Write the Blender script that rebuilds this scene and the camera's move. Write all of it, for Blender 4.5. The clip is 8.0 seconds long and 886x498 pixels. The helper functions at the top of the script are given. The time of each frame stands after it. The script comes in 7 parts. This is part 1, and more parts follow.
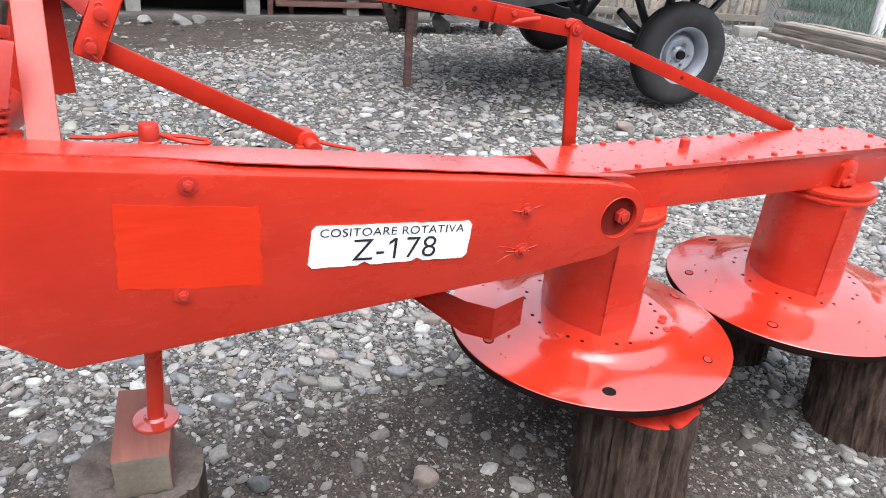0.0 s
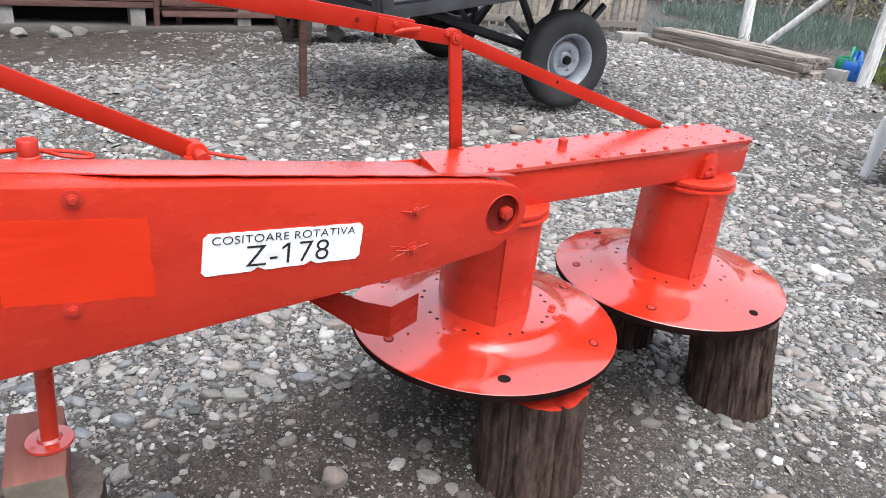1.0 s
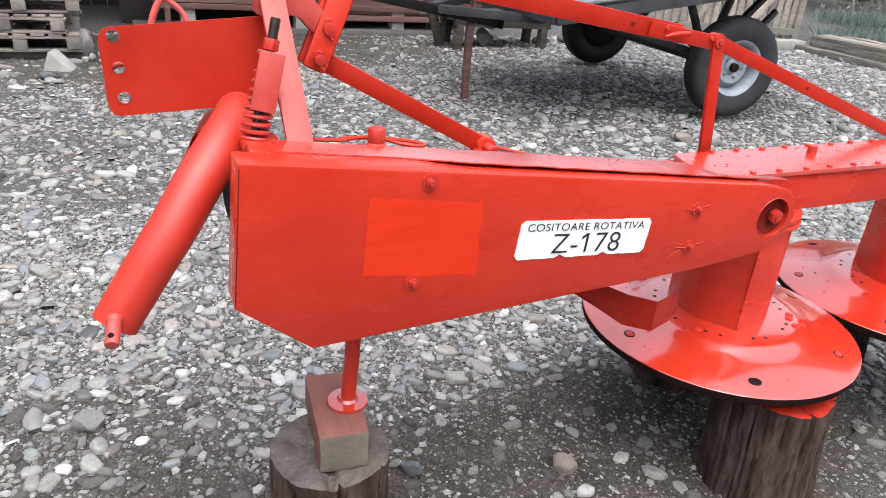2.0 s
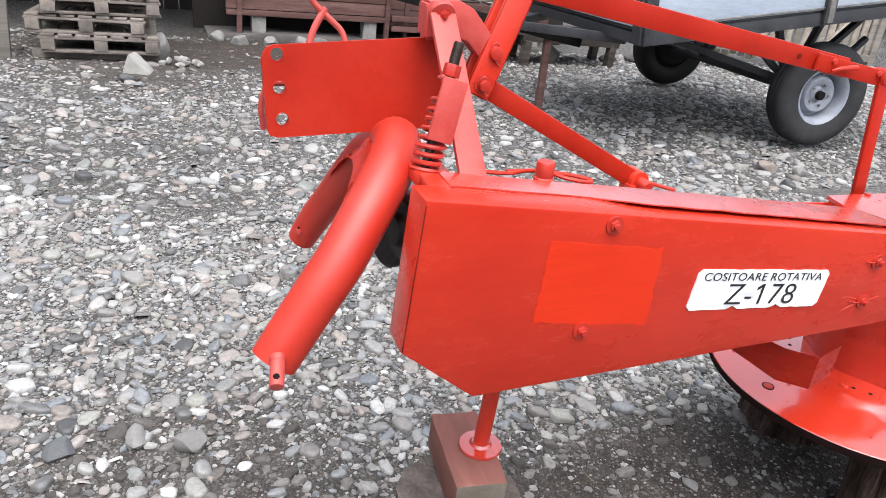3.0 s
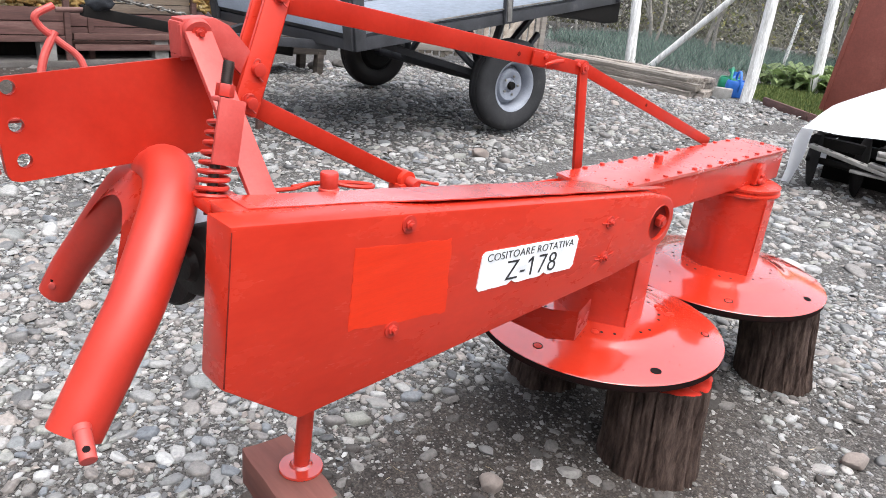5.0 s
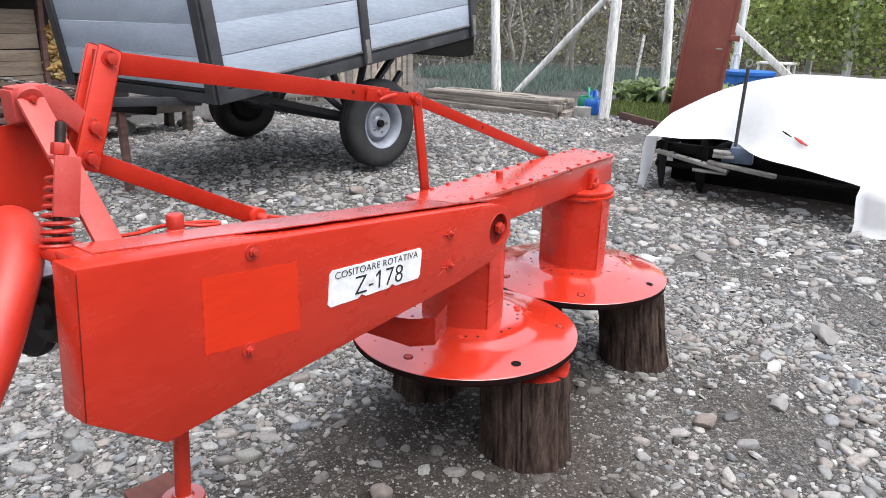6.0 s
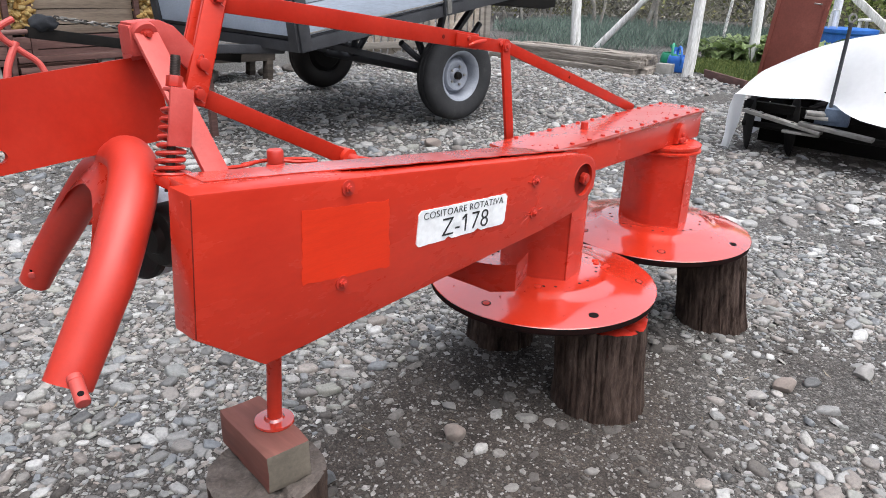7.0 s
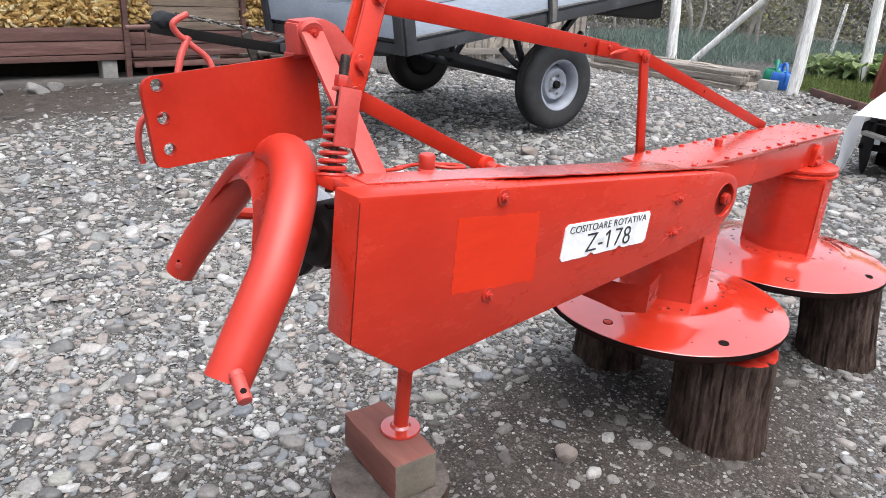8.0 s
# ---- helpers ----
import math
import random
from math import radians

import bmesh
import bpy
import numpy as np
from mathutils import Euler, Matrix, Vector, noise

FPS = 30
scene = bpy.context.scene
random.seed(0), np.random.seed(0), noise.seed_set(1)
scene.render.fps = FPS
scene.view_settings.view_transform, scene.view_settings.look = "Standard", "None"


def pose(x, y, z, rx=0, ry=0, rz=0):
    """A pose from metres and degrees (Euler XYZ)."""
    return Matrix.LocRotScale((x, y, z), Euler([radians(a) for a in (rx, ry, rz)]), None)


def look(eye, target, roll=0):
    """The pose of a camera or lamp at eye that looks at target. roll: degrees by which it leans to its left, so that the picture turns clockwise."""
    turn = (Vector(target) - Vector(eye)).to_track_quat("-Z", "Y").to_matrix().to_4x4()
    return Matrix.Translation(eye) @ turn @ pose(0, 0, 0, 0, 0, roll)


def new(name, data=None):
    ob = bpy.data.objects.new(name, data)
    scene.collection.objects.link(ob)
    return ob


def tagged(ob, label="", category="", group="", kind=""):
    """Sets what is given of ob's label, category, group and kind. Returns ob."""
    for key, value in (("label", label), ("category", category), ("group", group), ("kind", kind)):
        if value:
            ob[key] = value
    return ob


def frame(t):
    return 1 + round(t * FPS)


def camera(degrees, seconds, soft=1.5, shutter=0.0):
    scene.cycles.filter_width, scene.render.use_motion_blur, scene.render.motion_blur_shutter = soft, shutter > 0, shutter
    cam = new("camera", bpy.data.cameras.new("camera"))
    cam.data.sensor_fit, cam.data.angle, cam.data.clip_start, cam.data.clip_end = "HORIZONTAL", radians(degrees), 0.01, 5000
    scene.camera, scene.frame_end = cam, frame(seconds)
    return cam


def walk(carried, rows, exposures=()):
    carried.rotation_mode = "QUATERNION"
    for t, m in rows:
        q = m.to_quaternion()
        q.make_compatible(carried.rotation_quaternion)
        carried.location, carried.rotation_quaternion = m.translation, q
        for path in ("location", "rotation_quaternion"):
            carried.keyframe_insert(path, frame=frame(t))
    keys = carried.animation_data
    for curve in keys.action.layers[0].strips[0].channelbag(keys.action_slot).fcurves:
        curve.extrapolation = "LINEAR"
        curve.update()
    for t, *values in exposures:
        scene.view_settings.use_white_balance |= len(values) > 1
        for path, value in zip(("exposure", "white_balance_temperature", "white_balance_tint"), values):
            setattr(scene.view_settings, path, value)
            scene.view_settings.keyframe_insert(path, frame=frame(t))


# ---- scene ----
cam = camera(64.7, 8.0, 0.9)
PATH = [
    (0, (0.211, -0.999, 1.272), (1.025, 0.603, 0.396), 5.1),
    (0.2, (0.233, -1.014, 1.29), (1.172, 0.529, 0.431), 6.2),
    (0.5, (0.242, -1.041, 1.286), (1.323, 0.432, 0.472), 6.7),
    (0.8, (0.228, -1.054, 1.286), (1.325, 0.398, 0.457), 6.4),
    (1, (0.21, -1.066, 1.287), (1.254, 0.421, 0.452), 5.6),
    (1.2, (0.177, -1.066, 1.276), (1.101, 0.493, 0.43), 6.0),
    (1.5, (0.061, -1.026, 1.272), (0.855, 0.598, 0.417), 3.6),
    (1.8, (-0.063, -0.993, 1.263), (0.72, 0.636, 0.407), 3.1),
    (2, (-0.132, -0.971, 1.265), (0.648, 0.663, 0.417), 4.8),
    (2.2, (-0.182, -0.957, 1.268), (0.558, 0.712, 0.45), 6.2),
    (3.3, (-0.303, -0.732, 1.243), (0.373, 0.951, 0.399), 6.1),
    (3.5, (-0.301, -0.694, 1.236), (0.432, 0.938, 0.341), 6.5),
    (3.8, (-0.302, -0.655, 1.24), (0.554, 0.928, 0.368), 6.0),
    (4, (-0.313, -0.644, 1.243), (0.711, 0.856, 0.405), 6.1),
    (4.2, (-0.341, -0.644, 1.234), (0.846, 0.726, 0.389), 5.9),
    (5.3, (-0.4, -0.824, 1.264), (0.968, 0.457, 0.566), 5.3),
    (5.5, (-0.409, -0.863, 1.268), (1.015, 0.374, 0.601), 4.7),
    (5.8, (-0.416, -0.915, 1.273), (1.086, 0.248, 0.648), 2.4),
    (6, (-0.427, -0.938, 1.269), (1.108, 0.184, 0.649), 1.4),
    (6.2, (-0.432, -0.954, 1.271), (1.088, 0.174, 0.625), 1.1),
    (6.5, (-0.455, -0.953, 1.261), (1.044, 0.188, 0.589), 0.6),
    (6.8, (-0.47, -0.935, 1.247), (0.958, 0.263, 0.521), 1.3),
    (7, (-0.474, -0.924, 1.247), (0.91, 0.316, 0.508), 1.8),
    (7.2, (-0.479, -0.915, 1.248), (0.87, 0.361, 0.506), 2.2),
    (7.5, (-0.489, -0.901, 1.252), (0.843, 0.4, 0.521), 2.7),
    (7.8, (-0.51, -0.849, 1.242), (0.797, 0.49, 0.536), 3.1),
    (8, (-0.546, -0.793, 1.236), (0.698, 0.592, 0.505), 3.1),
]
walk(cam, [(t, look(eye, target, roll)) for t, eye, target, roll in PATH], exposures=[(0.0, 1.29), (1.0, 1.19), (2.0, 1.23), (3.5, 1.31), (4.0, 1.33), (5.5, 1.21), (6.0, 1.07), (6.5, 1.01), (7.0, 0.97), (7.5, 1.01), (8.0, 1.13)])
SKY, SUN = 0.15, 1.3

# ---- world, light, exposure ----
world = bpy.data.worlds.new("world")
scene.world = world
world.use_nodes = True
wn, wl = world.node_tree.nodes, world.node_tree.links
wn.clear()
sky = wn.new("ShaderNodeTexSky")
sky.sky_type, sky.sun_disc = "NISHITA", False
sky.sun_elevation, sky.sun_rotation = radians(70), radians(190)
sky.dust_density, sky.air_density = 4.0, 1.0
grey = wn.new("ShaderNodeHueSaturation")
grey.inputs["Saturation"].default_value = 0.45
back = wn.new("ShaderNodeBackground")
back.inputs["Strength"].default_value = SKY
wout = wn.new("ShaderNodeOutputWorld")
wl.new(sky.outputs[0], grey.inputs["Color"])
wl.new(grey.outputs[0], back.inputs["Color"])
wl.new(back.outputs[0], wout.inputs["Surface"])
sun = new("sun", bpy.data.lights.new("sun", "SUN"))
sun.data.energy, sun.data.angle, sun.data.color = SUN, radians(72), (0.93, 0.965, 1.0)
sun.matrix_world = look((0.2, -2.5, 9.0), (0.9, 0.6, 0.0))


# ---- materials ----
def nodes_of(name):
    m = bpy.data.materials.new(name)
    m.use_nodes = True
    nt = m.node_tree
    return m, nt, nt.nodes["Principled BSDF"]


def ramp(nt, fac, stops):
    r = nt.nodes.new("ShaderNodeValToRGB")
    el = r.color_ramp.elements
    while len(el) < len(stops):
        el.new(0.5)
    for e, (p, c) in zip(el, stops):
        e.position, e.color = p, (*c, 1)
    nt.links.new(fac, r.inputs["Fac"])
    return r.outputs["Color"]


def noise_tex(nt, coord, scale, detail=4, rough=0.6, stretch=None, kind="noise"):
    if stretch:
        mp = nt.nodes.new("ShaderNodeMapping")
        mp.inputs["Scale"].default_value = stretch
        nt.links.new(coord, mp.inputs["Vector"])
        coord = mp.outputs[0]
    if kind == "voronoi":
        n = nt.nodes.new("ShaderNodeTexVoronoi")
        n.inputs["Scale"].default_value = scale
    else:
        n = nt.nodes.new("ShaderNodeTexNoise")
        n.inputs["Scale"].default_value, n.inputs["Detail"].default_value = scale, detail
        n.inputs["Roughness"].default_value = rough
    nt.links.new(coord, n.inputs["Vector"])
    return n


def mix(nt, fac, a, b, mode="MIX"):
    x = nt.nodes.new("ShaderNodeMix")
    x.data_type, x.blend_type = "RGBA", mode
    for s, v in (("Factor", fac), ("A", a), ("B", b)):
        i = [k for k in x.inputs if k.name == s and (k.type == "RGBA" or s == "Factor")][0]
        if isinstance(v, (int, float)):
            i.default_value = v
        elif isinstance(v, tuple):
            i.default_value = (*v, 1)
        else:
            nt.links.new(v, i)
    return [o for o in x.outputs if o.type == "RGBA"][0]


def bump(nt, bsdf, height, strength, dist, chain=None):
    b = nt.nodes.new("ShaderNodeBump")
    b.inputs["Strength"].default_value, b.inputs["Distance"].default_value = strength, dist
    nt.links.new(height, b.inputs["Height"])
    if chain:
        nt.links.new(chain, b.inputs["Normal"])
    nt.links.new(b.outputs[0], bsdf.inputs["Normal"])
    return b.outputs[0]


def surface(name, stops, scale=8.0, rough=0.6, metal=0.0, fine=120.0, depth=0.002, strength=0.4, stretch=None, rspread=0.12, tint=0.0, coat=0.0, spec=0.5, grainy=0.15):
    """Worn surface: large stains through a ramp, fine grain in roughness and relief. tint: spread of value from object to object."""
    m, nt, b = nodes_of(name)
    co = nt.nodes.new("ShaderNodeTexCoord").outputs["Object"]
    big = noise_tex(nt, co, scale, 6, 0.65, stretch)
    small = noise_tex(nt, co, fine, 3, 0.6, stretch)
    col = ramp(nt, big.outputs["Fac"], stops)
    grain = ramp(nt, small.outputs["Fac"], [(0.25, (1 - grainy,) * 3), (0.75, (1 + grainy,) * 3)])
    col = mix(nt, 1.0, col, grain, "MULTIPLY")
    if tint:
        oi = nt.nodes.new("ShaderNodeObjectInfo")
        v = ramp(nt, oi.outputs["Random"], [(0.0, (1 - tint,) * 3), (1.0, (1 + tint,) * 3)])
        col = mix(nt, 1.0, col, v, "MULTIPLY")
    nt.links.new(col, b.inputs["Base Color"])
    mr = nt.nodes.new("ShaderNodeMapRange")
    mr.inputs["From Min"].default_value, mr.inputs["From Max"].default_value = 0.3, 0.7
    mr.inputs["To Min"].default_value, mr.inputs["To Max"].default_value = max(0.03, rough - rspread), min(1, rough + rspread)
    nt.links.new(big.outputs["Fac"], mr.inputs["Value"])
    nt.links.new(mr.outputs[0], b.inputs["Roughness"])
    b.inputs["Metallic"].default_value = metal
    b.inputs["Coat Weight"].default_value = coat
    b.inputs["Coat Roughness"].default_value = 0.16
    b.inputs["Specular IOR Level"].default_value = spec
    n = bump(nt, b, small.outputs["Fac"], strength, depth)
    bump(nt, b, big.outputs["Fac"], strength * 0.6, depth * 4, n)
    return m


RED = surface("red_paint", [(0.25, (0.44, 0.0225, 0.011)), (0.5, (0.52, 0.031, 0.0145)), (0.75, (0.585, 0.041, 0.020))], 5, 0.27, fine=60, depth=0.0003, strength=0.2, rspread=0.08, stretch=(0.6, 1, 1.6), spec=0.38, grainy=0.05)
RED_TOP = surface("weathered_red_paint", [(0.25, (0.47, 0.023, 0.0075)), (0.55, (0.54, 0.028, 0.009)), (0.8, (0.58, 0.034, 0.012))], 3.5, 0.28, fine=60, depth=0.0003, strength=0.2, rspread=0.1, coat=1.0, spec=0.6, grainy=0.04)
RED_TOP.node_tree.nodes["Principled BSDF"].inputs["Coat Roughness"].default_value = 0.24
RED_TOP.node_tree.nodes["Principled BSDF"].inputs["Coat IOR"].default_value = 2.0
RED_WET = surface("wet_red_paint", [(0.25, (0.47, 0.025, 0.010)), (0.55, (0.55, 0.032, 0.013)), (0.8, (0.60, 0.040, 0.017))], 3.5, 0.19, fine=60, depth=0.0002, strength=0.12, rspread=0.05, coat=1.0, grainy=0.03, spec=0.8)
RED_WET.node_tree.nodes["Principled BSDF"].inputs["Coat Roughness"].default_value = 0.10
RED_WET.node_tree.nodes["Principled BSDF"].inputs["Coat IOR"].default_value = 2.2
RED_PATCH = surface("fresh_red_paint", [(0.3, (0.63, 0.027, 0.006)), (0.7, (0.71, 0.036, 0.009))], 9, 0.45, spec=0.3, fine=60, depth=0.0004, strength=0.3, stretch=(1, 1, 8), grainy=0.05)
RED_DULL = surface("dusty_red_paint", [(0.25, (0.31, 0.016, 0.009)), (0.45, (0.44, 0.025, 0.013)), (0.7, (0.51, 0.036, 0.022)), (0.9, (0.54, 0.055, 0.038))], 14, 0.44, fine=150, depth=0.0006, strength=0.3, coat=0.15, grainy=0.06)
STEEL_DARK = surface("dark_steel", [(0.3, (0.03, 0.027, 0.025)), (0.7, (0.09, 0.075, 0.065))], 30, 0.45, 0.7, fine=300, depth=0.0006)
THREAD = surface("oily_thread", [(0.3, (0.05, 0.04, 0.035)), (0.7, (0.12, 0.09, 0.08))], 60, 0.4, 0.8, fine=300, depth=0.0004)
# black grime; also holds the shade on the far tyre and drum end
GRIME_SHADE = surface("black_rubber_grime_and_shade", [(0.3, (0.005, 0.005, 0.005)), (0.7, (0.018, 0.013, 0.012))], 25, 0.6, fine=200, depth=0.001, spec=0.25)
# red darkened to hold the shade in the pivot well, holes and seam
WELL_RED = surface("recess_shade_red", [(0.3, (0.09, 0.008, 0.006)), (0.7, (0.20, 0.017, 0.012))], 25, 0.7, fine=200, depth=0.001, spec=0.1)
RIM_DARK = surface("near_black_red", [(0.3, (0.008, 0.005, 0.005)), (0.7, (0.022, 0.009, 0.008))], 25, 0.8, fine=200, depth=0.001, spec=0.06)
SHAFT_GREY = surface("pale_blue_grey_painted_metal", [(0.3, (0.38, 0.42, 0.48)), (0.7, (0.52, 0.56, 0.62))], 20, 0.4, 0.0, fine=200, depth=0.0006)
LABEL_WHITE = surface("white_vinyl", [(0.3, (0.80, 0.81, 0.83)), (0.7, (0.86, 0.87, 0.88))], 10, 0.35, fine=40, depth=0.0002, strength=0.2)
INK = surface("black_ink", [(0.3, (0.012, 0.012, 0.014)), (0.7, (0.02, 0.02, 0.022))], 20, 0.5, fine=60, depth=0.0001)
BARK = surface("grey_brown_bark", [(0.30, (0.014, 0.009, 0.007)), (0.44, (0.048, 0.031, 0.025)), (0.60, (0.088, 0.060, 0.049)), (0.8, (0.14, 0.102, 0.086))], 26, 0.95, fine=120, depth=0.006, strength=0.9, stretch=(1, 1, 0.30), spec=0.2, grainy=0.30)
LOG_END = surface("cut_log_end", [(0.25, (0.05, 0.036, 0.03)), (0.6, (0.12, 0.095, 0.082)), (0.85, (0.20, 0.17, 0.155))], 22, 0.85, fine=140, depth=0.002, strength=0.7)
STUMP_TOP = surface("weathered_stump_top", [(0.25, (0.04, 0.031, 0.027)), (0.5, (0.10, 0.082, 0.072)), (0.8, (0.17, 0.145, 0.132))], 20, 0.9, fine=140, depth=0.003, strength=0.8, grainy=0.3)
BLOCK_WOOD = surface("red_stained_timber", [(0.25, (0.13, 0.040, 0.031)), (0.55, (0.21, 0.078, 0.060)), (0.85, (0.28, 0.135, 0.105))], 9, 0.75, fine=60, depth=0.0015, strength=0.5, stretch=(1, 0.12, 1))
BLOCK_END = surface("grey_timber_end", [(0.25, (0.10, 0.085, 0.065)), (0.75, (0.20, 0.17, 0.135))], 12, 0.85, fine=120, depth=0.001, strength=0.5)
GREY_WOOD = surface("weathered_grey_wood", [(0.2, (0.10, 0.085, 0.072)), (0.5, (0.23, 0.205, 0.18)), (0.85, (0.36, 0.33, 0.30))], 4, 0.85, fine=35, depth=0.002, strength=0.6, stretch=(0.25, 0.25, 3), tint=0.25)
DECK_WOOD = surface("weathered_lumber", [(0.2, (0.14, 0.11, 0.085)), (0.5, (0.34, 0.29, 0.24)), (0.85, (0.50, 0.45, 0.39))], 4, 0.85, fine=35, depth=0.003, strength=0.7, stretch=(3, 0.25, 3), tint=0.2)
PALLET_WOOD = surface("grey_pallet_wood", [(0.2, (0.085, 0.070, 0.060)), (0.5, (0.20, 0.172, 0.150)), (0.85, (0.34, 0.305, 0.275))], 6, 0.85, fine=50, depth=0.002, strength=0.6, tint=0.25)
RED_GLOSS = surface("glossy_red_paint", [(0.25, (0.42, 0.019, 0.009)), (0.5, (0.50, 0.025, 0.011)), (0.8, (0.56, 0.036, 0.018))], 9, 0.45, fine=120, depth=0.0006, strength=0.25, rspread=0.1, coat=0.4, spec=0.35, grainy=0.05)
RED_GLOSS.node_tree.nodes["Principled BSDF"].inputs["Coat Roughness"].default_value = 0.5
RED_GLOSS.node_tree.nodes["Principled BSDF"].inputs["Coat IOR"].default_value = 1.7
# chalky red, paled to hold the light on upward faces like the strut
RED_LIT_CHALK = surface("chalky_lit_red_paint", [(0.25, (0.43, 0.045, 0.036)), (0.6, (0.50, 0.070, 0.058)), (0.85, (0.55, 0.120, 0.10))], 40, 0.5, fine=200, depth=0.0006, strength=0.3, grainy=0.06)
RED_BAR = surface("deep_red_paint", [(0.25, (0.32, 0.0145, 0.006)), (0.5, (0.395, 0.0195, 0.008)), (0.75, (0.45, 0.026, 0.011))], 9, 0.42, fine=90, depth=0.0004, strength=0.25, rspread=0.1, spec=0.22, grainy=0.06)
RED_WOOD = surface("faded_red_brown_boards", [(0.2, (0.065, 0.032, 0.027)), (0.5, (0.14, 0.070, 0.060)), (0.85, (0.25, 0.155, 0.135))], 5, 0.8, fine=40, depth=0.002, strength=0.5, stretch=(0.3, 1, 3), tint=0.2)
TAN_WOOD = surface("bare_brown_planks", [(0.2, (0.13, 0.095, 0.07)), (0.5, (0.29, 0.22, 0.165)), (0.85, (0.42, 0.345, 0.27))], 5, 0.8, fine=40, depth=0.002, strength=0.5, stretch=(0.3, 1, 3), tint=0.25)
WHITE_WOOD = surface("whitewashed_post", [(0.25, (0.20, 0.185, 0.165)), (0.38, (0.52, 0.505, 0.48)), (0.52, (0.74, 0.735, 0.72)), (0.8, (0.82, 0.82, 0.81))], 9, 0.8, fine=50, depth=0.004, strength=0.8, stretch=(2, 2, 0.22), grainy=0.3)
TRAILER_BOARD = surface("pale_grey_blue_painted_board", [(0.2, (0.29, 0.335, 0.41)), (0.5, (0.36, 0.41, 0.49)), (0.85, (0.44, 0.485, 0.56))], 4, 0.6, fine=60, depth=0.0012, strength=0.4, stretch=(0.3, 1, 2), tint=0.05)
TRAILER_FRAME = surface("dark_grey_painted_steel", [(0.2, (0.022, 0.022, 0.025)), (0.6, (0.056, 0.057, 0.064)), (0.85, (0.12, 0.118, 0.12))], 8, 0.55, 0.2, fine=120, depth=0.001)
TYRE = surface("dusty_tyre_rubber", [(0.25, (0.016, 0.016, 0.018)), (0.6, (0.036, 0.036, 0.038)), (0.85, (0.075, 0.073, 0.072))], 6, 0.8, fine=120, depth=0.0015, spec=0.3)
RIM = surface("silver_painted_wheel_rim", [(0.2, (0.19, 0.205, 0.24)), (0.6, (0.29, 0.31, 0.355)), (0.85, (0.38, 0.40, 0.45))], 9, 0.5, 0.1, fine=120, depth=0.0006)
TARP = surface("white_plastic_sheet", [(0.25, (0.84, 0.84, 0.85)), (0.7, (0.88, 0.88, 0.89))], 3, 0.55, fine=20, depth=0.0005, strength=0.06, grainy=0.03)
TARP_RED = surface("red_print_on_sheet", [(0.3, (0.5, 0.03, 0.03)), (0.7, (0.6, 0.06, 0.05))], 30, 0.5)
BLUE_STEEL = surface("faded_blue_painted_steel", [(0.25, (0.07, 0.10, 0.16)), (0.7, (0.16, 0.21, 0.29))], 14, 0.5, 0.2, fine=120, depth=0.001)
GREY_STEEL = surface("worn_grey_steel", [(0.25, (0.13, 0.12, 0.11)), (0.7, (0.30, 0.29, 0.27))], 16, 0.55, 0.4, fine=150, depth=0.001)
# iron black, taken darker still to hold the shade under the sheet
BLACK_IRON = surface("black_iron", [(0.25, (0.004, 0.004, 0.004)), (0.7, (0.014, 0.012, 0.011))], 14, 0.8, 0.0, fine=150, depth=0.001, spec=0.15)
OXIDE = surface("red_oxide_painted_sheet", [(0.2, (0.155, 0.038, 0.026)), (0.55, (0.205, 0.052, 0.036)), (0.85, (0.26, 0.085, 0.062))], 3, 0.6, fine=50, depth=0.0012, strength=0.4)
BLUE_PLASTIC = surface("blue_plastic", [(0.25, (0.012, 0.10, 0.42)), (0.7, (0.03, 0.17, 0.58))], 8, 0.4, fine=60, depth=0.0005)
GREEN_PLASTIC = surface("green_plastic", [(0.25, (0.01, 0.17, 0.09)), (0.7, (0.02, 0.27, 0.15))], 8, 0.4, fine=60, depth=0.0005)
CONCRETE = surface("grey_concrete", [(0.2, (0.20, 0.19, 0.175)), (0.55, (0.32, 0.31, 0.29)), (0.85, (0.45, 0.44, 0.42))], 9, 0.9, fine=120, depth=0.003, strength=0.7)
SILL = surface("packed_earth_and_cement", [(0.2, (0.055, 0.05, 0.045)), (0.55, (0.11, 0.10, 0.093)), (0.85, (0.17, 0.16, 0.15))], 5, 0.95, fine=90, depth=0.004, strength=0.7)
ROCK_DARK = surface("dark_slaty_stone", [(0.2, (0.065, 0.068, 0.072)), (0.55, (0.105, 0.108, 0.114)), (0.85, (0.15, 0.152, 0.155))], 18, 0.75, fine=160, depth=0.002, strength=0.5)
ROCK = surface("grey_river_stone", [(0.2, (0.15, 0.143, 0.137)), (0.55, (0.23, 0.222, 0.213)), (0.85, (0.32, 0.31, 0.295))], 14, 0.75, fine=160, depth=0.002, strength=0.5, tint=0.3)
ROCK_BROWN = surface("brown_river_stone", [(0.2, (0.16, 0.13, 0.115)), (0.55, (0.245, 0.205, 0.182)), (0.85, (0.33, 0.29, 0.265))], 14, 0.8, fine=160, depth=0.002, strength=0.5)
WIRE = surface("galvanised_wire", [(0.25, (0.10, 0.10, 0.10)), (0.7, (0.22, 0.22, 0.22))], 30, 0.5, 0.6, fine=200, depth=0.0004)
CLOTH = surface("dark_blue_grey_cloth", [(0.25, (0.005, 0.006, 0.008)), (0.7, (0.016, 0.018, 0.024))], 18, 0.9, fine=150, depth=0.004, strength=0.7)
TWIG = surface("brown_twigs", [(0.25, (0.13, 0.115, 0.10)), (0.7, (0.40, 0.37, 0.33))], 9, 0.9, fine=60, depth=0.003)
